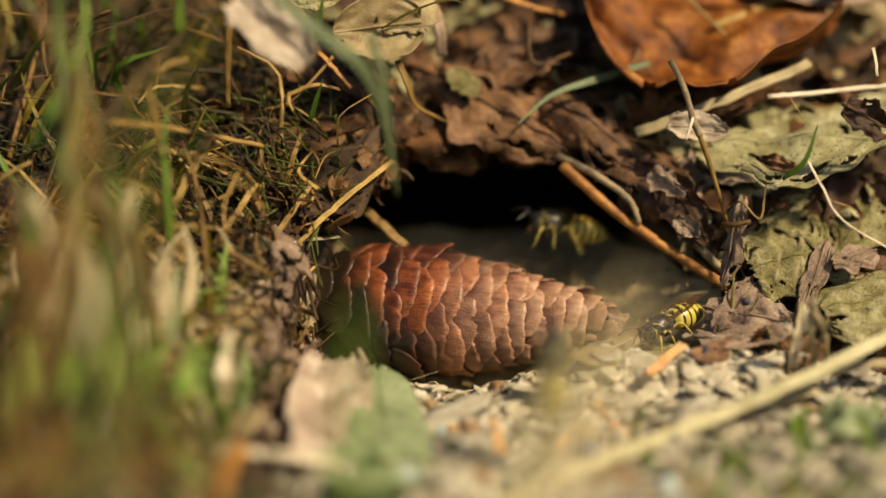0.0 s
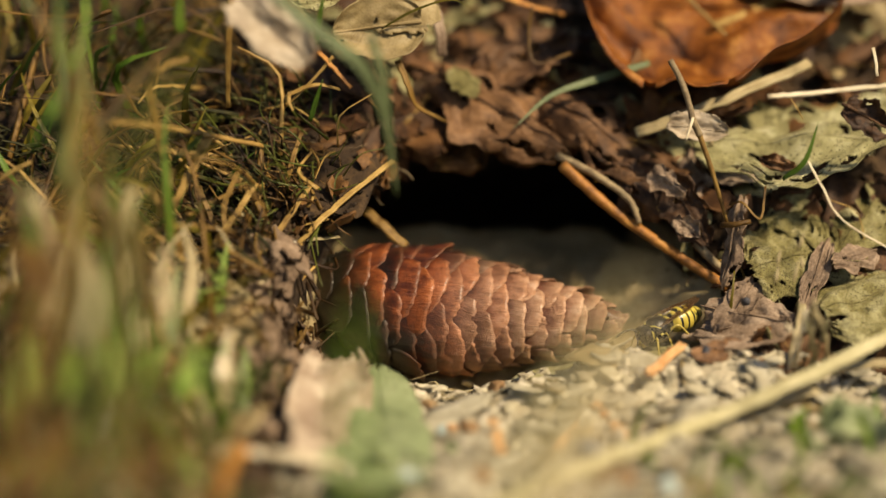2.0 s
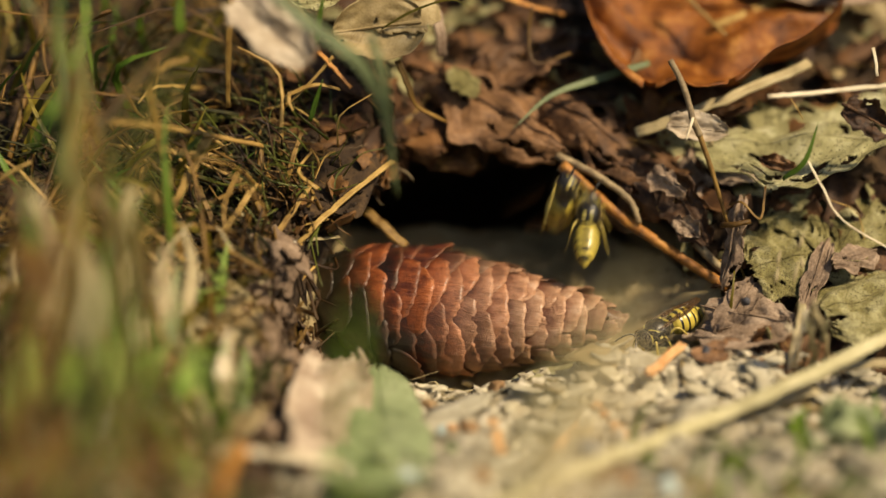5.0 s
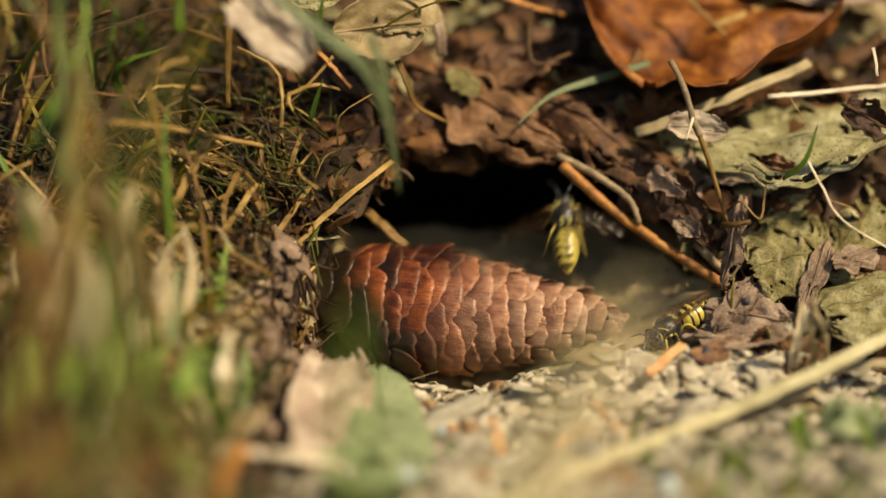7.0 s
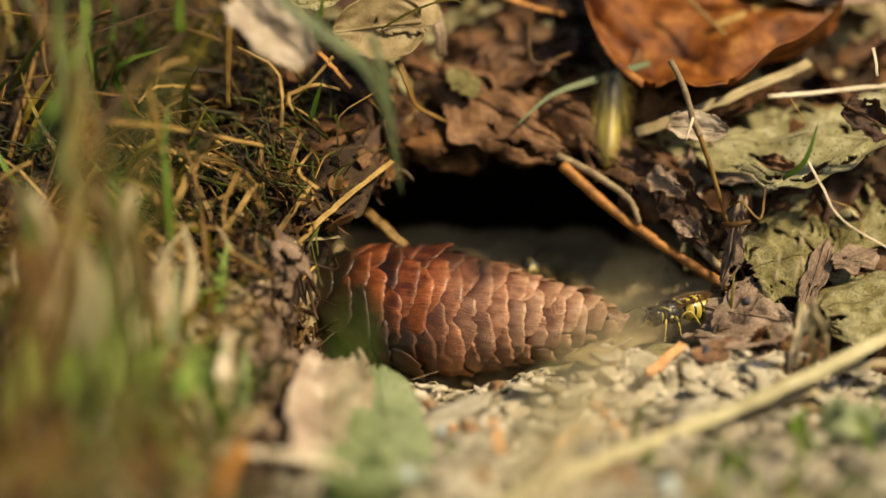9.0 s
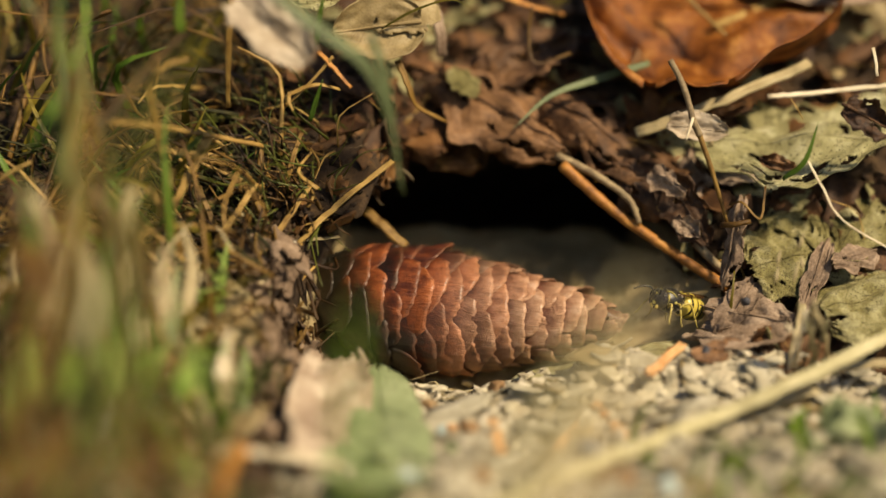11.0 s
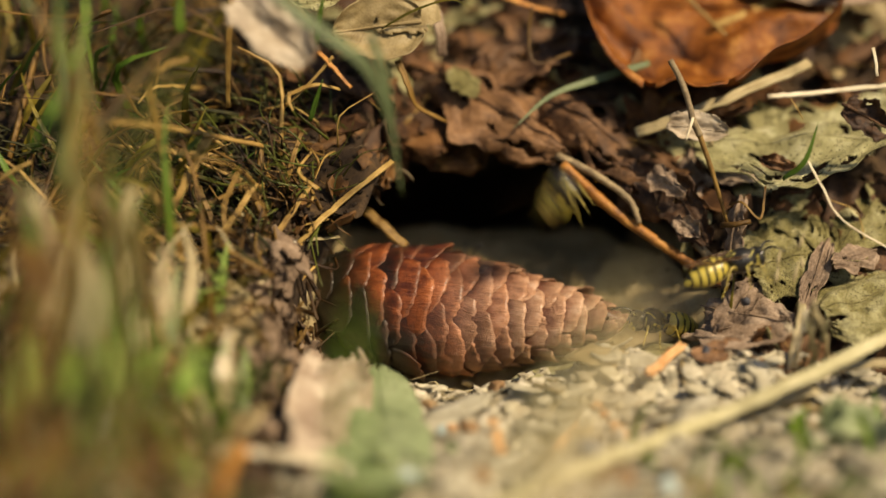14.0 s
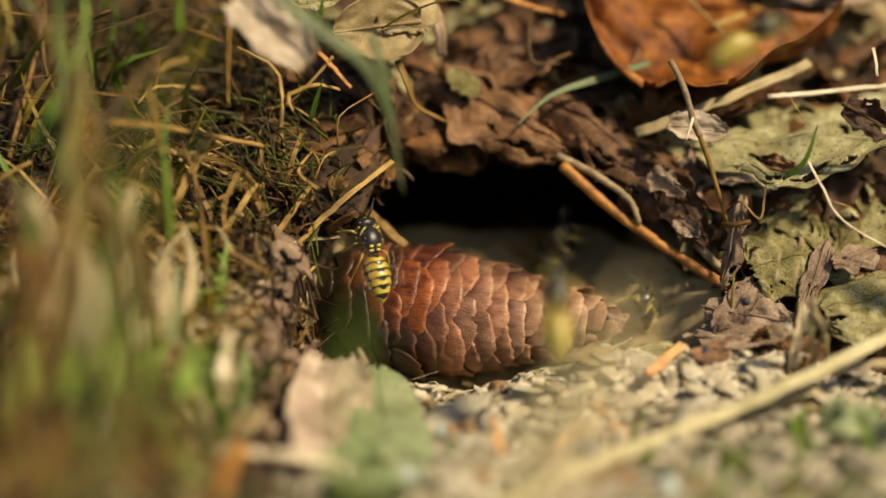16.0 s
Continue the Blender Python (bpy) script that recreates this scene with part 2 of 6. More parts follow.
def wing_film(name, vein, film):
    m = bpy.data.materials.new(name)
    m.use_nodes = True
    n, link = m.node_tree.nodes, m.node_tree.links.new
    bsdf, clear, join = n["Principled BSDF"], n.new("ShaderNodeBsdfTransparent"), n.new("ShaderNodeMixShader")
    tex, ramp, where = n.new("ShaderNodeTexVoronoi"), n.new("ShaderNodeValToRGB"), n.new("ShaderNodeTexCoord")
    tex.feature = "DISTANCE_TO_EDGE"
    tex.inputs["Scale"].default_value = 500
    link(where.outputs["Object"], tex.inputs["Vector"]), link(tex.outputs["Distance"], ramp.inputs[0])
    ramp.color_ramp.elements[0].color, ramp.color_ramp.elements[1].color = (vein, vein, vein, 1), (film, film, film, 1)
    ramp.color_ramp.elements[1].position = 0.06
    bsdf.inputs["Base Color"].default_value = (0.085, 0.045, 0.02, 1)
    bsdf.inputs["Roughness"].default_value = 0.25
    clear.inputs[0].default_value = (0.97, 0.95, 0.91, 1)
    link(ramp.outputs[0], join.inputs[0]), link(clear.outputs[0], join.inputs[1]), link(bsdf.outputs[0], join.inputs[2])
    link(join.outputs[0], n["Material Output"].inputs[0])
    return m


WING = wing_film("clear wing film", 0.13, 0.015)
FOLDED_WING = wing_film("amber wing film", 0.85, 0.35)

# ---- the ground: one sheet, swept along x from profiles (y, z) in millimetres ----
FRONT = [(-30000, -400), (-4000, 0), (-900, 12), (-300, 18), (-120, 14)]
BACK = [(130, 80), (300, 130), (900, 210), (4000, 300), (30000, 300)]
PROFILE_HOLE = [(-65, 7.5), (-26, 2.6), (-4, -1.6), (1, -4.5), (8, -7), (17, -3), (27, 3.5), (47, 8), (102, -19), (85, 30),
                (37, 27.5), (30.5, 30), (38, 35.5), (60, 47)]
PROFILE_RIGHT = [(-65, 8), (-30, 4.5), (-4, 2.0), (1, 3.5), (4, 6), (7, 8.5), (9, 10), (10, 11), (10.5, 11.5), (11, 12),
                 (12, 13), (15, 16.5), (30, 31), (60, 46)]
PROFILE_LEFT = [(-65, 10), (-42, 9.5), (-25, 12), (-18, 14.5), (-12, 16.5), (-7, 18.5), (-3, 20.5), (1, 22), (4, 23.5),
                (7, 25), (10, 26.5), (14, 29), (30, 37), (60, 50)]
STEPS = [3, 3, 3, 3, 6, 26, 26, 8, 8, 12, 16, 16, 16, 8, 10, 14, 12, 8, 14, 24, 8, 3, 3, 3, 3]


def ease(a):
    a = np.clip(a, 0, 1)
    return a * a * (3 - 2 * a)


def ground_sheet():
    """Columns of x by rows of the profile: arrays x, y, z in millimetres."""
    xs = np.concatenate([[-30000, -6000, -1500, -500, -250, -150, -110], np.linspace(-86, 86, 190), [110, 150, 250, 500, 1500, 6000, 30000]])
    hole, right, left = (np.array(FRONT + p + BACK, float) for p in (PROFILE_HOLE, PROFILE_RIGHT, PROFILE_LEFT))
    par = np.concatenate([i + np.arange(n) / n for i, n in enumerate(STEPS)][:len(hole) - 1] + [[len(hole) - 1]])
    knots = np.arange(len(hole))
    h, r, l = ([np.interp(par, knots, p[:, k]) for k in (0, 1)] for p in (hole, right, left))
    x = np.repeat(xs[:, None], len(par), 1)
    open_ = ease((x + 28 - 0.12 * np.clip(h[0], -10, 30) - 0.5 * np.clip(h[1] - 4, 0, 22)) / 7) * ease((50 - x) / 26)
    toright = ease((x + 6) / 20)
    y, z = (h[k] * open_ + (1 - open_) * (r[k] * toright + l[k] * (1 - toright)) for k in (0, 1))
    near = ease((120 - abs(x)) / 60) * ease((140 - abs(y)) / 60)
    z = z + near * 8 * ease((-30 - x) / 45) * ease((y + 45) / 40)
    z = z + near * 6.5 * ease((x - 3) / 25) * ease((70 - x) / 25) * np.exp(-((y + 9) / 8.5) ** 2) * (y < 12)
    z = z - near * 8 * ease((-31 - x) / 9) * ease((y + 20) / 20)
    # lumps of soil
    lump = (0.9 * np.sin(x * 0.31 + y * 0.17 + 1.0) * np.sin(y * 0.27 - x * 0.11 + 0.6 * z * 0.2)
            + 0.5 * np.sin(x * 0.83 + 1.3 * np.sin(y * 0.4)) * np.sin(y * 0.71 + 0.5 * z)
            + 0.25 * np.sin(x * 1.9 + y * 0.9) * np.sin(y * 1.7 - x * 0.6 + z))
    z = z + lump * near
    far = 1 - near
    z = z + far * np.minimum(60, 0.02 * np.hypot(x, y)) * np.sin(x * 0.02 + 1) * np.sin(y * 0.023) * 0.5
    return x, y, z


# ---- mesh helpers; places and sizes are in millimetres ----
rng = random.Random(7)


def thing(name, at, label, category, group=""):
    ob = new(name)
    ob.empty_display_size = 0.005
    ob.location = Vector(at) / 1000
    return tagged(ob, label, category, group)


def part(name, shape, material, parent=None, label="", at=None, smooth=True):
    """One mesh object from (vertices in millimetres, faces[, uv per vertex]), under a thing, with its origin at `at`."""
    verts, faces = shape[0], shape[1]
    v = np.asarray(verts, float)
    origin = np.asarray(at if at is not None else (parent.location[:] if parent and not at else (0, 0, 0)), float)
    if at is None and parent:
        origin = np.array(parent.matrix_basis.translation) * 1000
    data = bpy.data.meshes.new(name)
    data.from_pydata(((v - origin) / 1000).tolist(), [], faces)
    if len(shape) > 2:
        layer = data.uv_layers.new(name="leaf")
        uv = np.asarray(shape[2], float)
        index = np.empty(len(data.loops), int)
        data.loops.foreach_get("vertex_index", index)
        layer.data.foreach_set("uv", uv[index].ravel())
    data.polygons.foreach_set("use_smooth", [smooth] * len(data.polygons))
    if material:
        data.materials.append(material)
    ob = new(name, data)
    if parent:
        ob.parent = parent
        if at is not None:
            ob.location = (Vector(at) - Vector(np.array(parent.matrix_basis.translation) * 1000)) / 1000
    else:
        ob.location = Vector(origin) / 1000
    if label:
        ob["label"] = label
    return ob


def joined(shapes):
    verts, faces, uvs, base = [], [], [], 0
    for s in shapes:
        verts.append(np.asarray(s[0], float))
        faces += [[i + base for i in f] for f in s[1]]
        base += len(s[0])
    return np.concatenate(verts), faces


def curve_through(points, n):
    """n points on a smooth curve through the given ones."""
    p = np.array(points, float)
    if len(p) == 2:
        return p[0] + (p[1] - p[0]) * np.linspace(0, 1, n)[:, None]
    q = np.vstack([2 * p[0] - p[1], p, 2 * p[-1] - p[-2]])
    t = np.linspace(0, len(p) - 1 - 1e-9, n)
    i = t.astype(int)
    f = (t - i)[:, None]
    a, b, c, d = q[i], q[i + 1], q[i + 2], q[i + 3]
    return 0.5 * (2 * b + (c - a) * f + (2 * a - 5 * b + 4 * c - d) * f ** 2 + (3 * b - a - 3 * c + d) * f ** 3)


def sweep(path, ring, sizes, facing=(0, -0.5, 1)):
    """Ring (side, normal) offsets swept along a path and scaled by sizes; both ends closed."""
    path, ring = np.asarray(path, float), np.asarray(ring, float)
    n, k = len(path), len(ring)
    along = np.gradient(path, axis=0)
    along /= np.linalg.norm(along, axis=1)[:, None] + 1e-9
    side = np.cross(along, np.asarray(facing, float))
    weak = np.linalg.norm(side, axis=1) < 0.15
    side[weak] = np.cross(along[weak], (0.9, 0.3, 0.1))
    side /= np.linalg.norm(side, axis=1)[:, None] + 1e-9
    up = np.cross(side, along)
    sizes = np.asarray(sizes, float)
    verts = (path[:, None] + ring[None, :, :1] * sizes[:, None, None] * side[:, None] + ring[None, :, 1:] * sizes[:, None, None] * up[:, None]).reshape(-1, 3)
    faces = [(i * k + j, i * k + (j + 1) % k, (i + 1) * k + (j + 1) % k, (i + 1) * k + j) for i in range(n - 1) for j in range(k)]
    faces += [tuple(range(k))[::-1], tuple(range((n - 1) * k, n * k))]
    return verts, faces


def circle(k):
    return [(math.cos(2 * math.pi * i / k), math.sin(2 * math.pi * i / k)) for i in range(k)]


BLADE_RING = [(-1, 0.32), (-0.5, 0.08), (0, -0.06), (0.5, 0.08), (1, 0.32), (0.5, 0.01), (0, -0.14), (-0.5, 0.01)]


def blade_shape(points, width, n=14, facing=(0, -0.7, 0.7), tip=0.06):
    s = np.linspace(0, 1, n)
    return sweep(curve_through(points, n), BLADE_RING, width * 0.5 * np.maximum(tip, np.minimum(1, 0.65 + 1.6 * s) * (1 - s ** 2.2)), facing)


def stalk_shape(points, r0, r1, n=14, k=7, rough=0.08, seed=0, ring=None):
    r = random.Random(seed)
    path = curve_through(points, n) + np.array([[r.gauss(0, 1) for _ in range(3)] for _ in range(n)]) * r0 * rough
    sizes = np.linspace(r0, r1, n) * np.array([1 + r.uniform(-1, 1) * rough for _ in range(n)])
    return sweep(path, ring or circle(k), sizes)


# a dry stalk is flattened, with a groove along its upper side
STALK_RING = [(-1.0, 0.0), (-0.72, 0.42), (-0.25, 0.34), (0.0, 0.2), (0.3, 0.36), (0.75, 0.4), (1.0, -0.05), (0.55, -0.42), (-0.45, -0.45)]


def grass_blade(points, width, label="green grass blade rising from the bank", material=None, group="grass blades", n=16, facing=(0, -0.7, 0.7)):
    ob = part("grass_shoot", blade_shape(points, width, n, facing), material or GRASS, at=points[0])
    return tagged(ob, label, "grass", group)


def straw(points, r0, r1=None, label="dry straw stalk lying on the litter", material=None, name="straw", category="straw", group="dry stalks", n=16, seed=1):
    ob = part(name, stalk_shape(points, r0, r1 or r0 * 0.7, n, 8, 0.04 if name == "twig" else 0.08, seed, None if name == "twig" else STALK_RING), material or STRAW, at=points[0])
    return tagged(ob, label, category, group)


def wobble(u, v, seed):
    """Uneven waves, about -1 to 1, over leaf coordinates."""
    u, v = np.broadcast_arrays(np.asarray(u, float), np.asarray(v, float))
    flat = [1.5 * noise.noise((a * 1.6, b * 1.6, seed * 3.7)) + 0.8 * noise.noise((a * 4.1, b * 4.1, seed * 5.3)) for a, b in zip(u.ravel(), v.ravel())]
    return np.array(flat).reshape(u.shape)


def largest_patch(keep):
    """Only the largest connected patch of a grid of cells, so that no crumb hangs loose beside a torn leaf."""
    mark, best, size = np.zeros(keep.shape, int), 0, 0
    for start in zip(*np.nonzero(keep)):
        if mark[start]:
            continue
        label, count, heap = mark.max() + 1, 0, [start]
        mark[start] = label
        while heap:
            i, j = heap.pop()
            count += 1
            for a, b in ((i + 1, j), (i - 1, j), (i, j + 1), (i, j - 1)):
                if 0 <= a < keep.shape[0] and 0 <= b < keep.shape[1] and keep[a, b] and not mark[a, b]:
                    mark[a, b] = label
                    heap.append((a, b))
        if count > size:
            best, size = label, count
    return mark == best


def leaf_shape(base, tip, edge, cup=0.0, curl=0.0, ruffle=0.6, tatter=0.1, holes=0.0, lobes=0.0, blunt=0.6, seed=1, thick=0.22, na=44, nb=26):
    """A leaf from its base to its tip, as wide as the point `edge` lies from that line; cup bends the sides up, curl the ends."""
    base, tip, edge = (np.array(p, float) for p in (base, tip, edge))
    axis = tip - base
    length = np.linalg.norm(axis)
    axis /= length
    side = edge - base
    side -= axis * side.dot(axis)
    half = np.linalg.norm(side)
    side /= half
    normal = np.cross(axis, side)
    if normal[2] - 0.5 * normal[1] < 0:
        normal = -normal
    u, v = np.meshgrid(np.linspace(0, 1, na), np.linspace(-1, 1, nb), indexing="ij")
    out = np.sin(np.pi * np.clip(0.02 + 0.96 * u, 0, 1) ** 0.85) ** blunt
    out = out * (1 + lobes * np.sin(u * 31 + v * 0.8 + seed)) * (1 + tatter * wobble(u * 2.3, np.sign(v) * 1.3, seed + 3))
    h = cup * v ** 2 * half + curl * ((2 * u - 1) ** 2 - 0.3) * length * 0.5 + ruffle * wobble(u * 1.3, v * 1.2 * half / length * 2, seed) \
        + 0.13 * ruffle * wobble(u * 5.1, v * 4.3, seed + 9)
    squeeze = 1 - 0.25 * min(1, abs(cup)) * v ** 2
    p = base + axis * (u * length)[..., None] + side * (v * half * out * squeeze)[..., None] + normal * h[..., None]
    n = na * nb
    top = p.reshape(-1, 3)
    verts = np.vstack([top, top - normal * thick])
    uc, vc = (u[:-1, :-1] + u[1:, 1:]) / 2, (v[:-1, :-1] + v[1:, 1:]) / 2
    gone = (wobble(uc * 2.4, vc * 1.5, seed + 5) + 0.5 * wobble(uc * 8, vc * 5, seed + 6)) > (1.4 - holes)
    margin = (abs(vc) > 0.9) | (uc < 0.04) | (uc > 0.95)
    gone |= margin & (wobble(uc * 9, vc * 6, seed + 8) > 0.75 - tatter * 4)
    keep = largest_patch(~gone)
    faces, count = [], {}
    for i, j in zip(*np.nonzero(keep)):
        a = i * nb + j
        quad = (a, a + nb, a + nb + 1, a + 1)
        faces.append(quad)
        for e in zip(quad, quad[1:] + quad[:1]):
            count[e] = 1
    rim = [(e[1], e[0], e[0] + n, e[1] + n) for e in count if (e[1], e[0]) not in count]
    faces = faces + [tuple(q + n for q in f[::-1]) for f in faces] + rim
    uv = np.stack([u.ravel(), v.ravel() * 0.5 + 0.5], -1)
    mid = p[:, nb // 2] + normal * thick * 0.6
    return (verts, faces, np.vstack([uv, uv])), mid


def dead_leaf(base, tip, edge, material, label, name="dead_leaf", category="leaf", group="dead leaves", rib=0.35, rib_material=None, **shape):
    leaf, mid = leaf_shape(base, tip, edge, **shape)
    ob = thing(name, base, label, category, group)
    part("blade", leaf, material, ob)
    if rib:
        part("midrib", sweep(mid, circle(6), np.linspace(rib, rib * 0.3, len(mid))), rib_material or material, ob)
    return ob


def pebble_shape(at, size, seed, flat=0.7, cuts=5):
    r = random.Random(seed)
    bm = bmesh.new()
    bmesh.ops.create_icosphere(bm, subdivisions=2, radius=1.0)
    planes = [(Vector((r.gauss(0, 1), r.gauss(0, 1), r.gauss(0, 1))).normalized(), r.uniform(0.42, 0.78)) for _ in range(cuts)]
    turn = Euler((r.uniform(-0.4, 0.4), r.uniform(-0.4, 0.4), r.uniform(0, 6.3))).to_matrix()
    long_ = r.uniform(0.75, 1.3)
    verts = []
    for w in bm.verts:
        c = w.co.copy()
        for normal, d in planes:
            over = c.dot(normal) - d
            if over > 0:
                c -= normal * over * 0.9
        c *= 1 + 0.06 * noise.noise(c * 2.5 + Vector((seed % 97, 0, 0)))
        c = turn @ Vector((c.x * long_, c.y, c.z * flat))
        verts.append([at[i] + c[i] * size for i in range(3)])
    faces = [[w.index for w in f.verts] for f in bm.faces]
    bm.free()
    return verts, faces


# ---- the ground ----
GX, GY, GZ = ground_sheet()


def in_burrow(x, y, z):
    return -27 < x < 46 and y > 1 and z < 24.5 - max(0, x - 14) * 0.40


def build_ground():
    nx, ns = GX.shape
    verts = np.stack([GX, GY, GZ], -1).reshape(-1, 3)
    faces = [(i * ns + j, (i + 1) * ns + j, (i + 1) * ns + j + 1, i * ns + j + 1) for i in range(nx - 1) for j in range(ns - 1)]
    ob = part("ground", (verts, faces), SOIL)
    ob.data.materials.append(DUST)
    ob.data.materials.append(RIM_DUST)
    for face in ob.data.polygons:
        c = face.center * 1000
        if in_burrow(c.x, c.y, c.z) and c.z < 11 and 3 < c.y < 62:
            face.material_index = 1
        elif -19 < c.x < 80 and -70 < c.y < 3 and not in_burrow(c.x, c.y, c.z) and c.z < 20 and not (c.x > 34 and c.y > -4):
            face.material_index = 2
    return tagged(ob, "dry brown soil bank with a wasp burrow", "soil", kind="structure")


build_ground()
GRID = np.stack([GX, GY, GZ], -1)[7:-7]
SLOPE = np.cross(np.gradient(GRID, axis=0), np.gradient(GRID, axis=1))
SLOPE /= np.linalg.norm(SLOPE, axis=-1)[..., None] + 1e-9


def spots_on_ground(count, inside, seed):
    """Random places on the near ground, evenly over its area, that satisfy inside(x, y, z, normal): pairs of place and normal."""
    r = np.random.RandomState(seed)
    area = np.linalg.norm(np.cross(np.gradient(GRID, axis=0), np.gradient(GRID, axis=1)), axis=-1)
    area[(GRID[..., 1] < -110) | (GRID[..., 1] > 130)] = 0
    got, tries = [], 0
    flat = area.ravel() / area.sum()
    while len(got) < count and tries < 40:
        tries += 1
        for k in r.choice(flat.size, count, p=flat):
            p, n = GRID.reshape(-1, 3)[k], SLOPE.reshape(-1, 3)[k]
            p = p + np.array([r.uniform(-0.5, 0.5), 0, 0])
            if inside(p[0], p[1], p[2], n):
                got.append((p, n))
                if len(got) == count:
                    break
    return got



# ---- the cone ----
CONE_BASE, CONE_TIP = (-24.4, 18.5, 8.7), (29.6, 7.9, 5.7)
CONE_STATION = [0.0, 0.03, 0.08, 0.14, 0.2, 0.27, 0.34, 0.42, 0.5, 0.58, 0.66, 0.74, 0.82, 0.9, 0.96, 1.0]
CONE_RADIUS = [3.4, 5.0, 6.7, 8.3, 9.7, 10.6, 11.05, 11.1, 10.6, 9.8, 8.75, 7.55, 6.3, 5.0, 3.7, 1.9]


def spruce_cone():
    """A closed cone, slightly bent: broad thin scales pressed close, in spirals, each overlapping the next towards the tip."""
    base, tip = np.array(CONE_BASE), np.array(CONE_TIP)
    axis = tip - base
    length = np.linalg.norm(axis)
    ob = thing("spruce_cone", base, "closed reddish-brown spruce cone lying in the burrow mouth", "cone")
    ob.rotation_mode = "QUATERNION"
    ob.rotation_quaternion = Vector(axis).to_track_quat("X", "Z")

    def local(shape):
        """The bend lowers the thick middle."""
        v = np.array(shape[0], float)
        v[:, 2] -= 2.3 * np.sin(np.pi * np.clip(v[:, 0] / length, 0, 1) ** 0.8)
        return v + base, shape[1]

    def radius(s):
        return np.interp(s, CONE_STATION, CONE_RADIUS)

    s = np.linspace(0, 1, 24)
    core = sweep(np.stack([s * length, 0 * s, 0 * s], -1), circle(20), np.maximum(0.4, radius(s) - 1.5), (0, 0, 1))
    part("core", local(core), CONE_CORE, ob, "dark woody core")
    part("stem", local(stalk_shape([(-3.5, 0.5, 2.5), (-1.5, 0, 1.5), (1, 0, 0.5)], 1.6, 2.2, 8, 9, 0.1, 3)), RUSSET, ob, "broken reddish stem")
    r = random.Random(11)
    count = 122
    # scales stand denser where the cone is thin
    fine = np.linspace(0, 1, 400)
    density = np.cumsum(radius(fine) ** 0.75 + 0.6)
    density = (density - density[0]) / (density[-1] - density[0])
    na, nb = 14, 19
    for i in range(count):
        at = float(np.interp((i + 0.5) / count, density, fine))
        turn = i * math.radians(137.508) + 0.6 + r.uniform(-0.11, 0.11)
        big = float(np.interp(at, [0, 0.12, 0.35, 0.6, 0.85, 1], [0.62, 0.85, 1.0, 0.86, 0.64, 0.34]))
        long_, half = 10.5 * big * r.uniform(0.92, 1.1), 6.9 * big * r.uniform(0.88, 1.12)
        lift = 0.62 * r.uniform(0.5, 1.4) * (0.45 + 0.6 * big)
        if r.random() < 0.2:
            lift *= 2.2
        lean, warp = r.uniform(-0.12, 0.3), r.uniform(-0.26, 0.26)
        u, v = np.meshgrid(np.linspace(0, 1, na), np.linspace(-1, 1, nb), indexing="ij")
        wide = half * (0.5 + 0.5 * np.sin(np.pi / 2 * np.clip(u / 0.55, 0, 1))) * (1 - 0.14 * np.clip((u - 0.72) / 0.28, 0, 1) ** 2)
        torn = np.array([[r.uniform(-0.26, 0.26) for _ in range(nb)]]) + 0.22 * np.sin(v * 4.1 + i * 2.3)
        reach = u * (1 - (0.15 + 0.35 * lean * v) * np.abs(v) ** 2.4 * u) * long_ + torn * np.clip(u - 0.78, 0, 1) * 4.5 * big
        x = at * length + reach - 0.62 * long_
        rad = np.maximum(radius(np.clip(x / length, 0, 1)), 0.8)
        ang = turn + (v + lean * u) * wide / np.maximum(rad, half * 0.5)
        out = rad - 1.15 + (0.55 + lift) * u ** 1.7 * (1 - 0.22 * v ** 2) + warp * v * u + 0.08 * np.cos(v * 11 + i) * u
        out = out - 0.05 * np.clip((u - 0.9) / 0.1, 0, 1) ** 2
        thick = 0.42 * (1 - 0.78 * u)
        top = np.stack([x, out * np.cos(ang), out * np.sin(ang)], -1).reshape(-1, 3)
        low = np.stack([x, (out - thick) * np.cos(ang), (out - thick) * np.sin(ang)], -1).reshape(-1, 3)
        n = na * nb
        faces = [(a * nb + b, (a + 1) * nb + b, (a + 1) * nb + b + 1, a * nb + b + 1) for a in range(na - 1) for b in range(nb - 1)]
        edge = [a * nb for a in range(na)] + [(na - 1) * nb + b for b in range(1, nb)] + [a * nb + nb - 1 for a in range(na - 2, -1, -1)]
        faces = [f[::-1] for f in faces] + [tuple(q + n for q in f) for f in faces]
        faces += [(a, b, b + n, a + n) for a, b in zip(edge, edge[1:])]
        grow = np.stack([np.tile(u.ravel(), 2), np.tile(v.ravel(), 2)], -1)
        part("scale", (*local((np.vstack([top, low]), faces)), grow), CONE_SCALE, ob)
    return ob


spruce_cone()


# ---- wasps ----
def egg(at, radii, k=16, rings=10):
    a = np.linspace(0.02, np.pi - 0.02, rings)
    ring = np.array(circle(k))
    v = np.array([[at[0] + radii[0] * math.cos(t), at[1] + radii[1] * math.sin(t) * c, at[2] + radii[2] * math.sin(t) * s] for t in a for c, s in ring])
    f = [(i * k + j, (i + 1) * k + j, (i + 1) * k + (j + 1) % k, i * k + (j + 1) % k) for i in range(rings - 1) for j in range(k)]
    return v, f + [tuple(range(k)), tuple(range((rings - 1) * k, rings * k))[::-1]]


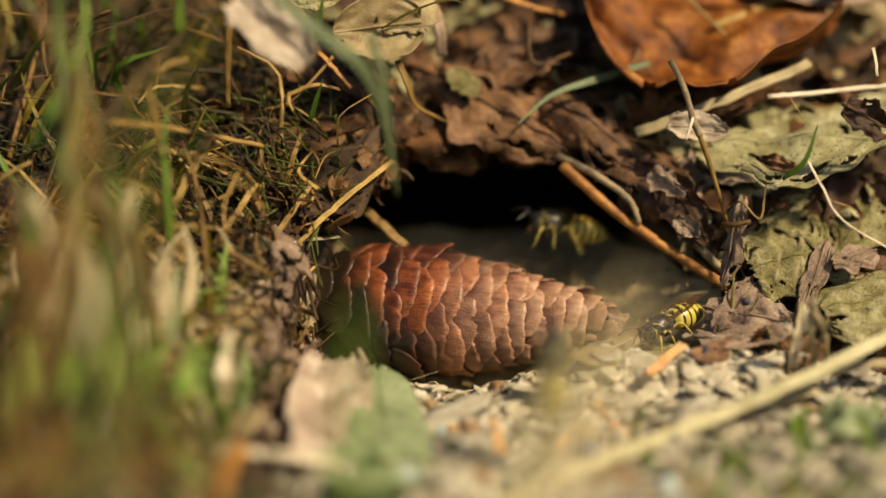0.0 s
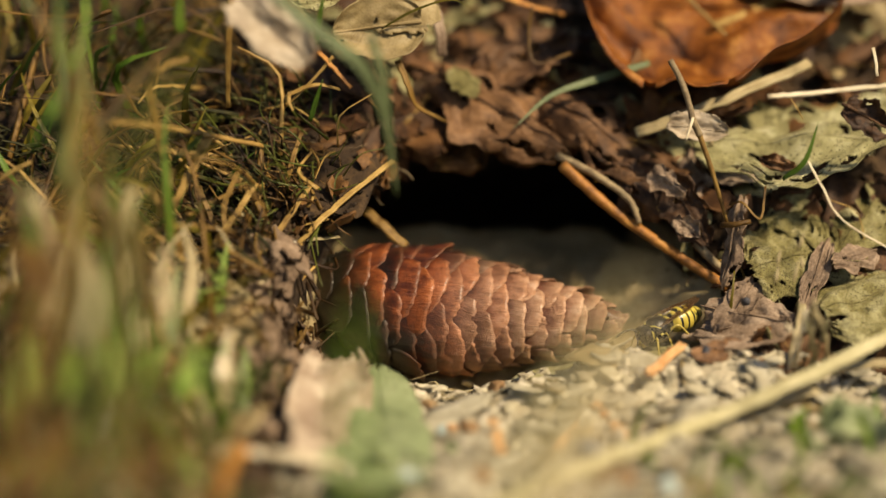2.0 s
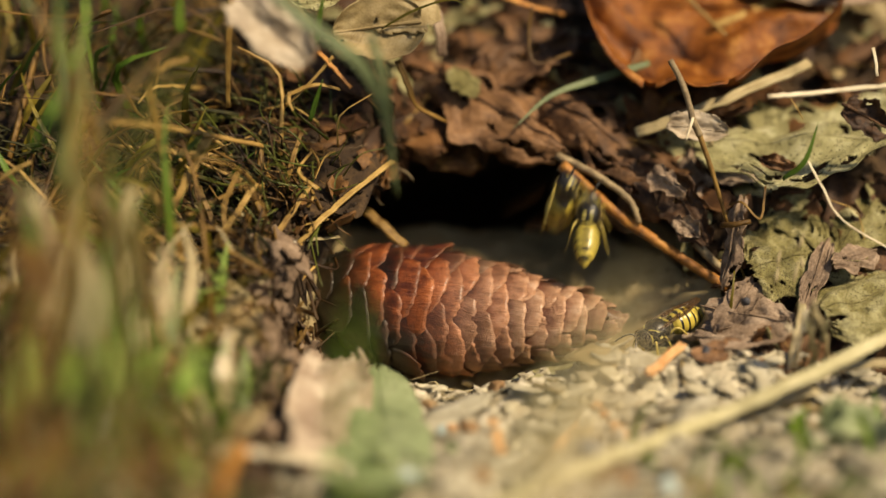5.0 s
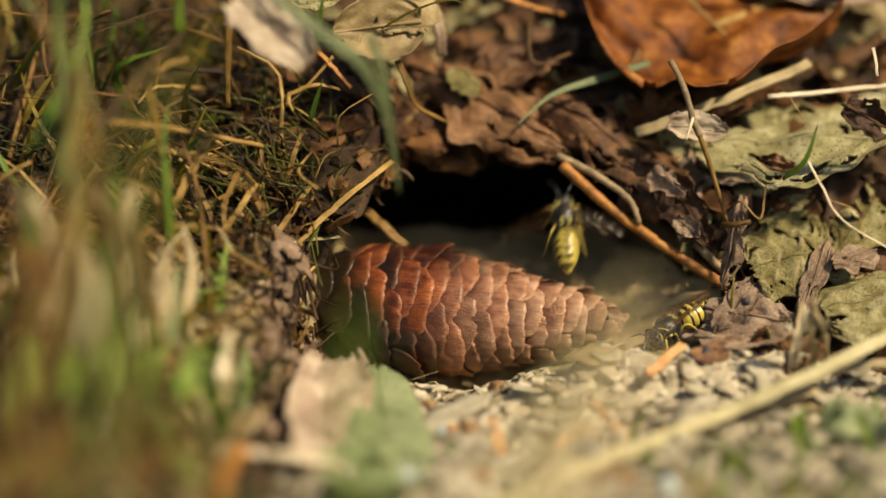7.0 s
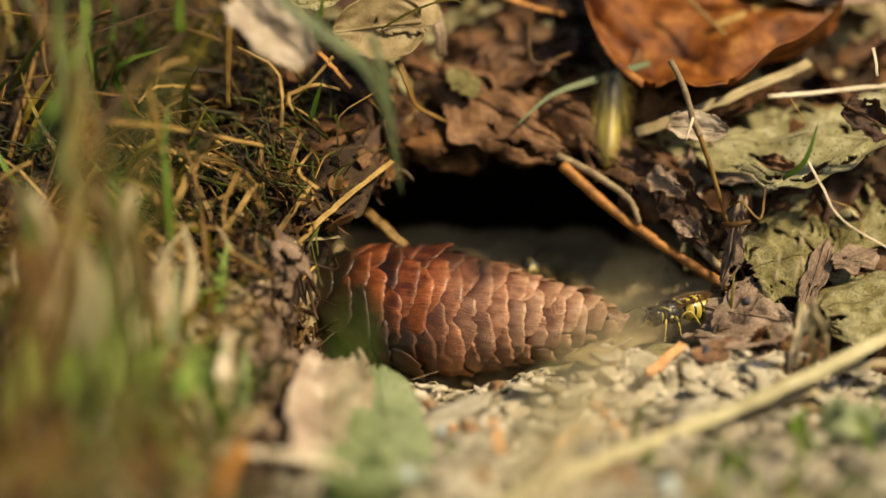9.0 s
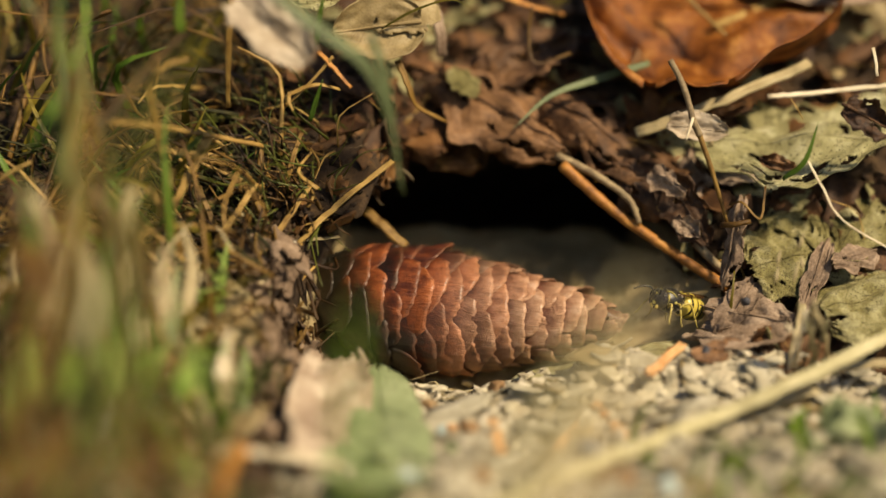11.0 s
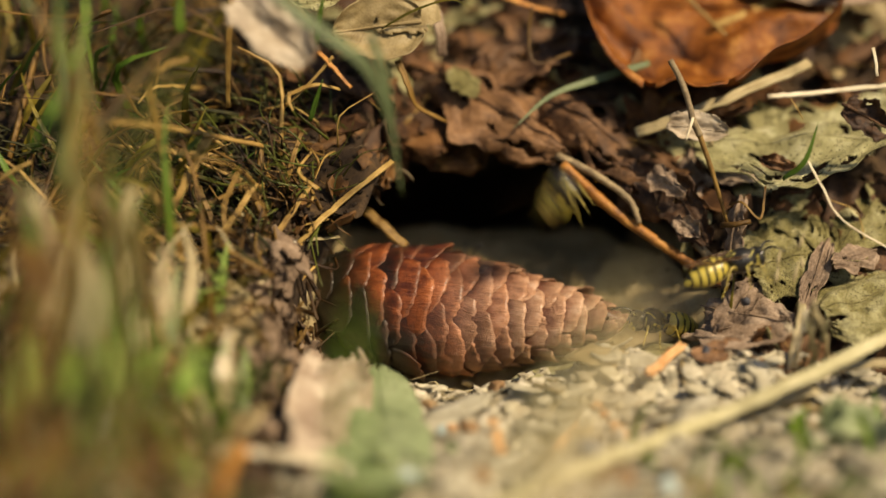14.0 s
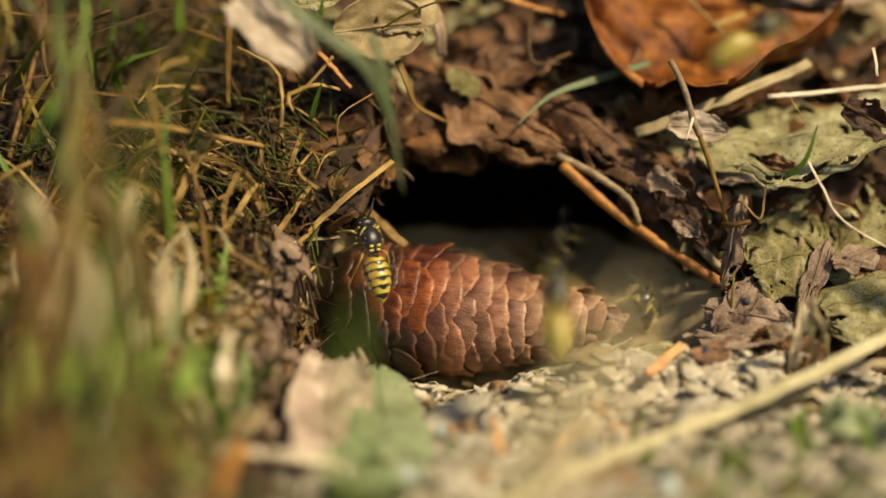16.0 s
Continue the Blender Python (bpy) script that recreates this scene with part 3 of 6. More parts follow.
def banded():
    """Yellow abdomen with black bands that point backwards in the middle, segment by segment."""
    m = bpy.data.materials.new("banded cuticle")
    m.use_nodes = True
    n, link = m.node_tree.nodes, m.node_tree.links.new
    bsdf, where, split = n["Principled BSDF"], n.new("ShaderNodeTexCoord"), n.new("ShaderNodeSeparateXYZ")
    link(where.outputs["Object"], split.inputs[0])

    def maths(op, a, b=0.0):
        t = n.new("ShaderNodeMath")
        t.operation = op
        for socket, v in zip(t.inputs, (a, b)):
            if isinstance(v, (int, float)):
                socket.default_value = v
            else:
                link(v, socket)
        return t.outputs[0]

    back = maths("MULTIPLY", maths("ADD", split.outputs[0], 0.0003), -1000 / 1.3)
    segment = maths("FRACT", back)
    middle = maths("MAXIMUM", maths("SUBTRACT", 1.0, maths("MULTIPLY", maths("ABSOLUTE", split.outputs[1]), 1000 / 0.75)), 0.0)
    sides = maths("MULTIPLY", maths("SINE", maths("MULTIPLY", maths("ABSOLUTE", split.outputs[1]), 4200.0)), 0.07)
    black = maths("LESS_THAN", segment, maths("ADD", maths("ADD", maths("MULTIPLY", middle, 0.36), 0.27), sides))
    mix = n.new("ShaderNodeMix")
    mix.data_type = "RGBA"
    link(black, mix.inputs[0])
    mix.inputs[6].default_value, mix.inputs[7].default_value = (0.44, 0.35, 0.065, 1), (0.012, 0.011, 0.009, 1)
    link(mix.outputs[2], bsdf.inputs["Base Color"])
    bsdf.inputs["Roughness"].default_value = 0.33
    return m


WASP_BANDS = banded()
FORE, HIND = (2.9, 1.35, 1.35), (1.7, 1.3, 1.2)


def wing_shape(hinge, side, long_, wide):
    u, v = np.meshgrid(np.linspace(0, 1, 14), np.linspace(-1, 1, 7), indexing="ij")
    out = wide * (0.18 + 0.82 * np.sin(np.pi * np.clip(0.06 + 0.92 * u, 0, 1) ** 1.5) ** 0.6) * 0.5
    x = hinge[0] + 0.3 + v * out - 0.35 * wide * u
    y = side * (hinge[1] + u * long_)
    z = hinge[2] + 0.12 * np.sin(v * 5 + u * 8) + 0.3 * u
    top = np.stack([x, y, z], -1).reshape(-1, 3)
    low = top - np.array([0, 0, 0.05])
    nb, n = 7, 98
    faces = [(a * nb + b, (a + 1) * nb + b, (a + 1) * nb + b + 1, a * nb + b + 1) for a in range(13) for b in range(6)]
    edge = [a * nb for a in range(14)] + [13 * nb + b for b in range(1, nb)] + [a * nb + 6 for a in range(12, -1, -1)] + list(range(5, 0, -1)) + [0]
    return np.vstack([top, low]), faces + [tuple(q + n for q in f[::-1]) for f in faces] + [(b, a, a + n, b + n) for a, b in zip(edge, edge[1:])]


def wasp(folded):
    ob = thing("wasp", (0, 0, 0), "black and yellow wasp with folded amber wings" if folded else "flying black and yellow wasp with beating wings", "wasp", "wasps")
    head = part("head", egg((5.05, 0, -0.25), (1.15, 1.9, 1.75)), WASP_BLACK, ob, "black head with a yellow face")
    part("face", egg((5.55, 0, -0.65), (0.62, 0.95, 0.85), 12, 8), WASP_YELLOW, head)
    part("brow", egg((5.72, 0, 0.55), (0.36, 0.5, 0.36), 10, 6), WASP_YELLOW, head)
    for s in (1, -1):
        part("eye", egg((5.15, s * 1.22, 0.05), (0.72, 0.55, 1.15), 12, 8), WASP_EYE, head)
        part("cheek_mark", egg((4.5, s * 1.42, 0.0), (0.18, 0.32, 0.95), 8, 6), WASP_YELLOW, head)
        part("mandible", egg((5.75, s * 0.5, -1.45), (0.35, 0.35, 0.5), 8, 6), WASP_LEG, head)
        part("antenna", stalk_shape([(5.8, s * 0.45, 0.35), (6.7, s * 0.95, 1.25), (7.9, s * 1.7, 1.1), (9.0, s * 2.5, 0.3)], 0.2, 0.15, 12, 6, 0.0), WASP_BLACK, ob)
    thorax = part("thorax", egg((2.25, 0, 0), (2.6, 2.1, 2.1), 18, 12), WASP_BLACK, ob, "black thorax with yellow marks")
    for s in (1, -1):
        part("shoulder_mark", stalk_shape([(4.2, s * 0.6, 1.38), (3.75, s * 1.25, 1.38), (3.0, s * 1.85, 0.85)], 0.13, 0.08, 8, 6, 0.0), WASP_YELLOW, thorax)
        for x, y, z in ((0.85, 0.62, 1.75), (0.25, 0.6, 1.3)):
            part("spot", egg((x, s * y, z), (0.22, 0.42, 0.16), 8, 6), WASP_YELLOW, thorax)
        part("side_spot", egg((2.9, s * 1.92, -0.1), (0.35, 0.22, 0.28), 8, 6), WASP_YELLOW, thorax)
    r = random.Random(9)
    hairs = []
    for _ in range(170):
        d = Vector((r.gauss(0, 1), r.gauss(0, 1), r.gauss(0.3, 1))).normalized()
        a = np.array((2.25 + 2.55 * d.x, 2.05 * d.y, 2.05 * d.z))
        b = a + np.array(d) * r.uniform(0.35, 0.7) + np.array([r.gauss(0, 0.15) for _ in range(3)])
        hairs.append(sweep(np.array([a, b]), circle(3), [0.035, 0.012]))
    part("hair", joined(hairs), WASP_HAIR, thorax, "fine greyish hair")
    xs = np.array([-0.1, -0.5, -1.0, -1.7, -2.6, -3.6, -4.6, -5.6, -6.5, -7.2, -7.7, -8.0])
    rs = np.array([0.4, 1.05, 1.62, 1.98, 2.15, 2.16, 2.05, 1.78, 1.38, 0.92, 0.5, 0.1])
    fine = np.linspace(0, 1, 60)
    px = np.interp(fine, np.linspace(0, 1, 12), xs)
    pr = np.interp(px, xs[::-1], rs[::-1]) * (1 + 0.022 * np.sin((px + 0.3) / 1.3 * 2 * np.pi))
    part("abdomen", sweep(np.stack([px, 0 * px, -0.15 - 0.028 * px ** 2 * 0.55], -1), circle(20), pr, (0, 0, 1)), WASP_BANDS, ob, "yellow abdomen with black bands")
    for s in (1, -1):
        for (x0, x1, x2, x3), high in (((3.4, 4.3, 4.9, 5.4), 0.0), ((2.3, 2.2, 2.0, 1.8), 0.3), ((1.1, -0.4, -2.0, -3.4), 0.8)):
            leg = part("leg", stalk_shape([(x0, s * 0.9, -1.2), (x1, s * 2.2, -0.5 + high), (x2, s * 3.0, -1.9)], 0.25, 0.15, 10, 7, 0.0), WASP_LEG, ob, "yellow leg")
            part("foot", stalk_shape([(x2, s * 3.0, -1.9), ((x2 + x3) / 2, s * 3.3, -3.0), (x3, s * 3.7, -3.55)], 0.12, 0.07, 8, 6, 0.0), WASP_LEG, leg)
    for s in (1, -1):
        for name, hinge, long_, wide in (("forewing", FORE, 10.2, 1.2 if folded else 3.1), ("hindwing", HIND, 7.0, 1.0 if folded else 2.3)):
            at = (hinge[0], s * hinge[1], hinge[2])
            w = part(name, wing_shape(hinge, s, long_, wide), FOLDED_WING if folded else WING, ob, "amber film wing", at=at)
            if folded:
                w.rotation_euler = Euler((s * radians(2), 0, s * radians(95 if name == "forewing" else 93)))
    return ob


guard = wasp(True)
flyers = [wasp(False)]
flyers += [copy_thing(flyers[0], Matrix()) for _ in range(6)]
for ob in (guard, *flyers):
    ob.location = (0, 0.03, 0.3)

# ---- leaves on the bank ----
dead_leaf((-9.1, 34.8, 30.1), (6.4, 28.9, 25.6), (-9.6, 32.0, 28.2), LEAF_DARK, "dark brown leaf hanging at the lip of the burrow", cup=-0.3, ruffle=1.6, tatter=0.4, holes=0.8, seed=101, na=80, nb=40, rib=0.2)
dead_leaf((5.5, 37.0, 30.4), (21.8, 29.9, 28.3), (4.9, 33.3, 28.8), LEAF_DARK, "brown leaf arching over the burrow mouth", cup=-0.4, ruffle=1.6, tatter=0.35, holes=0.6, seed=102, na=80, nb=40, rib=0.2)
dead_leaf((-13.7, 23.6, 22.6), (-6.9, 29.5, 27.2), (-12.2, 20.8, 20.8), LEAF_DARK, "dark brown leaf scrap at the burrow edge", cup=0.3, ruffle=1.2, tatter=0.4, holes=0.6, seed=103, na=60, nb=36, rib=0.15)
dead_leaf((24.2, 52.9, 53.4), (68.2, 44.9, 45.9), (22.4, 29.2, 32.2), LEAF_ORANGE, "curled glossy orange-brown beech leaf on the bank", cup=0.35, curl=0.12, ruffle=4.0, tatter=0.12, blunt=0.8, seed=3, rib=0.5)
dead_leaf((78.9, 20.7, 35.3), (40.8, 26.4, 30.4), (76.1, 5.9, 32.5), LEAF_OLIVE, "tattered grey-green leaf overhanging the litter", cup=-0.1, curl=0.03, ruffle=1.6, tatter=0.34, holes=0.72, lobes=0.05, blunt=0.35, seed=5, na=130, nb=60)
dead_leaf((45.1, 34.0, 33.8), (39.8, 19.6, 23.4), (39.0, 36.0, 33.3), LEAF_MAUVE, "dull grey-brown leaf beside twigs", cup=-0.2, ruffle=1.2, tatter=0.25, holes=0.3, blunt=0.4, seed=25, na=70, nb=40)
dead_leaf((44.5, 26.2, 26.7), (53.3, 19.5, 26.2), (46.2, 30.8, 27.7), LEAF_PINK, "pale pinkish underside of a torn leaf", cup=0.2, ruffle=0.7, tatter=0.4, holes=0.4, seed=28, rib=0.15, na=60, nb=36)
dead_leaf((67.9, 21.1, 21.7), (52.6, 15.4, 20.7), (67.8, 27.0, 23.4), LEAF_MOTTLED, "small lobed olive leaf with a jagged edge", cup=-0.35, ruffle=0.8, tatter=0.45, holes=0.6, lobes=0.22, blunt=0.4, seed=9, na=110, nb=50)
dead_leaf((59.9, 8.9, 17.3), (50.0, 5.3, 16.3), (59.5, 0.9, 13.0), LEAF_MOTTLED, "speckled olive leaf with torn straight edges", cup=-0.25, ruffle=0.7, tatter=0.28, holes=0.35, blunt=0.22, seed=8, na=100, nb=70)
dead_leaf((76.5, 25.0, 23.6), (61.8, 7.3, 15.9), (70.1, 30.1, 26.0), LEAF_MOTTLED, "ragged olive leaf with a fine network of veins", cup=0.2, ruffle=1.0, tatter=0.35, holes=0.55, lobes=0.06, blunt=0.35, seed=12, na=120, nb=70)
dead_leaf((79.1, 6.6, 14.1), (60.6, -2.5, 12.3), (76.4, -9.1, 11.6), LEAF_MOTTLED, "broad mottled olive leaf, half rotted", cup=-0.3, ruffle=0.9, tatter=0.14, holes=0.3, blunt=0.4, seed=16, na=110, nb=70)
dead_leaf((63.5, 10.6, 19.1), (57.7, -1.1, 10.3), (61.8, 11.8, 19.4), LEAF_MAUVE, "mauve-grey dead leaf between speckled leaves", cup=0.2, ruffle=0.8, tatter=0.25, holes=0.4, seed=21, na=70, nb=40)
dead_leaf((71.3, 8.1, 18.1), (63.1, 4.5, 17.2), (71.9, 10.9, 20.0), LEAF_MAUVE, "pinkish-grey leaf piece between olive leaves", cup=-0.2, ruffle=0.7, tatter=0.35, holes=0.3, seed=74, rib=0)
dead_leaf((56.0, -5.2, 10.9), (42.2, 4.0, 9.8), (55.0, -9.4, 8.0), LEAF_MAUVE, "flat pinkish-grey leaf at the burrow rim", cup=-0.12, ruffle=0.8, tatter=0.3, holes=0.4, seed=22, na=80, nb=44)
dead_leaf((54.4, -10.7, 10.4), (41.0, 0.1, 7.8), (52.9, -19.3, 10.0), LEAF_MAUVE, "grey-brown leaf with dark slits under the wasp", cup=0.1, ruffle=0.7, tatter=0.35, holes=0.45, seed=71, rib=0, na=80, nb=44)
dead_leaf((51.7, 5.4, 13.7), (43.7, -3.0, 8.1), (49.7, 7.9, 14.7), LEAF_MAUVE, "narrow grey-brown leaf sliver at the burrow rim", cup=0.35, ruffle=0.8, tatter=0.3, holes=0.2, seed=23, rib=0.15)
dead_leaf((16.5, 33.1, 37.1), (40.7, 20.6, 26.3), (13.4, 26.5, 33.6), LEAF_BROWN, "brown dead leaf hanging over the burrow", cup=-0.3, ruffle=1.9, tatter=0.4, holes=0.85, seed=31, na=100, nb=56)
dead_leaf((-1.4, 36.7, 41.1), (21.4, 23.0, 29.8), (-4.2, 29.6, 36.2), LEAF_BROWN, "purplish brown leaf over the burrow roof", cup=-0.35, ruffle=1.9, tatter=0.45, holes=0.85, seed=34, na=100, nb=56)
dead_leaf((31.7, 36.6, 35.1), (21.6, 26.7, 31.1), (29.5, 41.8, 37.6), LEAF_DARK, "dark brown leaf folded in the litter", cup=0.3, ruffle=1.4, tatter=0.3, holes=0.5, seed=91, na=60, nb=36)
dead_leaf((11.5, 47.3, 41.2), (20.1, 39.5, 37.3), (9.4, 41.8, 37.6), RUSSET, "russet torn leaf in the litter", cup=0.3, ruffle=1.2, tatter=0.35, holes=0.5, seed=92, na=60, nb=36, rib=0.2)
dead_leaf((36.7, 38.9, 35.4), (27.3, 46.0, 37.4), (34.4, 33.5, 32.5), LEAF_PALE, "tan torn leaf in the litter", cup=-0.3, ruffle=1.2, tatter=0.35, holes=0.6, seed=93, na=60, nb=36, rib=0.2)
dead_leaf((53.8, 49.8, 53.7), (80.0, 46.7, 51.0), (53.3, 44.2, 50.1), LEAF_MAUVE, "folded grey-brown dead leaf above the orange leaf", cup=0.3, seed=15, rib=0.3)
dead_leaf((37.0, 19.0, 36.3), (47.1, 17.6, 35.4), (37.5, 20.9, 38.8), LEAF_WHITE, "small whitish leaf scrap", cup=0.4, ruffle=0.8, tatter=0.2, seed=27, rib=0.2)
dead_leaf((22.3, 46.4, 44.5), (5.4, 35.4, 37.5), (22.0, 38.6, 40.6), LEAF_BROWN, "russet leaf lying in litter", cup=0.3, ruffle=1.2, tatter=0.4, holes=0.8, lobes=0.05, seed=35, na=80, nb=44)
dead_leaf((-3.6, 23.8, 52.5), (-18.1, 20.3, 51.5), (-3.6, 25.9, 58.2), LEAF_PALE, "pale folded leaf with straight veins", cup=0.35, ruffle=0.6, tatter=0.06, blunt=0.5, seed=37)
dead_leaf((-2.3, 31.2, 55.4), (-13.4, 24.1, 53.4), (-2.7, 21.7, 52.6), LEAF_PALE, "pale tan leaf scrap with a torn edge", cup=-0.2, ruffle=0.7, tatter=0.12, blunt=0.4, seed=38)
dead_leaf((-31.6, -3.7, 64.7), (-19.9, -9.4, 54.9), (-27.8, -2.5, 67.9), LEAF_WHITE, "bleached crumpled leaf caught in grass", cup=0.3, ruffle=0.8, tatter=0.25, blunt=0.4, seed=39, rib=0.2)
dead_leaf((-25.3, 21.5, 57.9), (-17.0, 23.3, 56.9), (-25.3, 20.6, 55.4), LEAF_OLIVE, "small dull leaf among grass", cup=0.2, seed=40)
dead_leaf((1.3, 33.9, 42.1), (6.1, 30.2, 37.8), (3.0, 35.2, 42.9), LEAF_MOTTLED, "small olive-tan leaf scrap", rib=0, cup=0.1, ruffle=0.3, tatter=0.5, seed=41)
dead_leaf((-17.9, -54.9, 6.6), (-17.2, -12.7, 7.8), (-24.3, -61.2, 9.9), LEAF_PINK, "pinkish tan curled leaf in front of the cone", rib=0.12, cup=0.3, ruffle=2.2, tatter=0.03, blunt=0.3, seed=43)
dead_leaf((-6.6, -63.2, 7.9), (-10.0, -11.0, 6.5), (-13.6, -63.1, 8.7), LEAF_GREEN, "dusty green leaf at the burrow rim", rib=0.12, cup=-0.15, ruffle=0.9, tatter=0.08, blunt=0.35, seed=46)
dead_leaf((-17.7, -59.3, 7.8), (-1.9, -56.1, 7.2), (-18.5, -43.6, 4.9), LEAF_GREEN, "dusty green leaf scrap on the ground", cup=0.2, ruffle=1.0, tatter=0.2, seed=47)
dead_leaf((14.1, -6.7, 1.6), (39.3, 6.7, 2.6), (17.2, 14.1, -2.4), LEAF_OLIVE, "thin olive leaf lying on the rim", cup=-0.15, ruffle=0.9, tatter=0.2, blunt=0.4, seed=49)
dead_leaf((54.9, -37.6, 6.7), (65.3, -45.1, 6.5), (56.3, -32.2, 9.8), LEAF_GREEN, "green leaf beside pale stalks", cup=0.3, ruffle=1.5, tatter=0.2, seed=51)


dead_leaf((64.3, 10.6, 42.4), (74.1, 7.7, 37.6), (67.0, 11.3, 44.5), LEAF_BROWN, "dark brown leaf curled over a green one", cup=0.4, ruffle=1.0, tatter=0.4, holes=0.5, seed=17)
dead_leaf((51.0, 6.6, 34.4), (56.7, 5.2, 33.6), (51.4, 7.1, 35.9), LEAF_BROWN, "dark brown curled leaf edge", cup=0.6, ruffle=0.8, tatter=0.3, seed=18)


dead_leaf((48.9, 12.2, 26.4), (45.6, 4.9, 12.4), (47.1, 14.2, 26.2), LEAF_MAUVE, "upright grey-brown leaf beside the burrow", cup=-0.25, ruffle=0.8, tatter=0.3, holes=0.6, seed=24, na=80, nb=40)
dead_leaf((57.1, -15.3, 6.9), (49.6, -3.3, 7.2), (53.6, -22.0, 6.4), LEAF_BROWN, "brown leaf strip on pale crumbs", cup=0.2, ruffle=0.6, tatter=0.3, seed=26)

dead_leaf((39.0, -14.8, 8.5), (49.0, -8.1, 8.8), (39.7, -16.8, 7.5), LEAF_BROWN, "brown leaf fragment on the rim", cup=0.15, ruffle=0.6, tatter=0.4, holes=0.3, seed=72, rib=0)
dead_leaf((43.0, 3.2, 5.6), (46.4, -7.6, 8.4), (41.5, -12.7, 9.0), LEAF_PINK, "small pale pinkish leaf fragment", cup=0.2, ruffle=0.5, tatter=0.4, seed=73, rib=0)

dead_leaf((28.5, 22.7, 28.9), (36.7, 15.5, 20.9), (31.7, 22.5, 31.2), LEAF_BROWN, "curled brown leaf beside the orange twig", cup=-0.3, ruffle=0.8, tatter=0.5, holes=0.6, seed=76, rib=0.2)
dead_leaf((37.2, 19.0, 27.6), (43.9, 11.1, 17.5), (41.1, 18.7, 29.7), LEAF_BROWN, "torn brown leaf over the burrow edge", cup=0.3, ruffle=0.8, tatter=0.5, holes=0.7, seed=77, rib=0.2)
dead_leaf((34.2, 17.4, 29.1), (40.1, 14.1, 25.8), (35.2, 18.2, 31.3), LEAF_MAUVE, "small grey-brown leaf scrap", cup=0.3, ruffle=0.6, tatter=0.5, seed=78, rib=0.1)
dead_leaf((38.4, 13.8, 22.0), (42.4, 10.8, 19.6), (39.3, 14.4, 23.7), LEAF_MAUVE, "small grey-brown leaf scrap over the burrow edge", cup=0.3, ruffle=0.6, tatter=0.5, seed=79, rib=0.1)

dead_leaf((64.9, 58.2, 50.6), (82.3, 50.2, 40.3), (61.7, 53.9, 44.5), LEAF_PALE, "pale greenish-tan leaf lying on the bank", cup=0.3, ruffle=1.0, tatter=0.2, holes=0.3, seed=80)

# ---- twigs and stalks ----
straw([(19.9, 21.5, 28.6), (26.0, 18.6, 23.6), (32.5, 15.9, 19.2), (47.1, 8.8, 11.2)], 0.95, 0.85, "orange-brown twig leaning along the burrow edge", RUSSET, "twig", "twig", n=26)
straw([(19.0, 23.0, 29.8), (25.1, 20.0, 27.5), (30.8, 16.7, 24.2), (32.6, 15.3, 20.4)], 0.7, 0.5, "pale grey bent stalk beside the orange twig", GREY_TWIG, "twig", "twig", n=22, seed=2)
straw([(36.8, 14.9, 48.6), (39.2, 13.3, 44.0), (40.6, 11.5, 39.2), (41.7, 11.7, 36.8)], 0.5, 0.58, "grey weathered stick standing in litter", GREY_TWIG, "twig", "twig", seed=3)
straw([(41.3, 12.1, 37.8), (44.0, 10.5, 30.4), (46.5, 9.7, 22.4)], 0.5, 0.32, "thin tan stem standing in litter", STRAW, "twig", "twig", seed=4)
straw([(40.6, 11.8, 40.1), (39.7, 9.1, 38.5), (39.1, 7.6, 37.3)], 0.3, 0.15, "tiny whitish side shoot", PALE_STRAW, "twig", "twig", n=8, seed=5)
straw([(51.7, 6.2, 45.0), (59.0, 6.4, 45.5), (73.4, 6.9, 46.9)], 0.52, 0.5, "bleached white split straw across the leaf", PALE_STRAW, seed=6)
straw([(56.2, 12.8, 42.8), (57.5, 12.2, 41.0), (58.5, 12.6, 39.2)], 0.16, 0.1, "fine tan fibre under the white straw", STRAW, n=8, seed=7)
straw([(32.1, 22.3, 33.7), (45.8, 24.1, 38.6), (61.5, 30.2, 43.7)], 1.2, 1.0, "broad tan dry stalk behind a leaf", TAN_STALK, seed=8)
straw([(46.7, 43.0, 46.8), (54.5, 46.0, 49.0), (61.0, 50.7, 50.5)], 0.8, 0.7, "dry tan stalk on the bank", STRAW, seed=9)
straw([(40.9, 43.1, 52.9), (45.1, 39.7, 49.3), (48.2, 36.7, 46.9)], 0.5, 0.4, "tan stalk across the orange leaf", STRAW, seed=10)
straw([(5.8, -68.6, 8.4), (22.2, -52.7, 8.2), (39.2, -35.4, 7.1), (54.1, -29.5, 11.4), (70.3, -17.8, 14.1)], 1.55, 1.1, "long pale dry stalk over pale crumbs", PALE_STALK, n=30, seed=11)
straw([(30.3, -42.7, 5.4), (44.3, -27.9, 4.2), (57.5, -24.5, 7.5)], 0.9, 0.6, "pale dry stalk beside a longer one", TAN_STALK, seed=12)
straw([(54.5, -15.2, 6.3), (55.9, -10.4, 11.1), (57.5, -3.3, 13.1)], 0.9, 0.6, "pale upright straw piece", TAN_STALK, seed=13)
straw([(-14.7, 23.1, 21.2), (-10.3, 19.9, 18.5), (-6.4, 17.8, 15.5)], 1.0, 0.9, "pale stalk sloping into the burrow", STRAW, seed=14)
straw([(-29.3, -1.1, 13.2), (-22.2, 2.3, 22.6), (-16.0, 8.2, 27.1), (-8.3, 16.0, 31.1)], 0.62, 0.5, "tan stem leaning over the burrow edge", STRAW, n=24, seed=15)
straw([(45.4, 7.7, 22.8), (47.2, 5.8, 23.5), (49.8, 6.0, 24.0)], 0.55, 0.4, "short broken twig stub", BROWN_STRAW, "twig", "twig", n=8, seed=16)
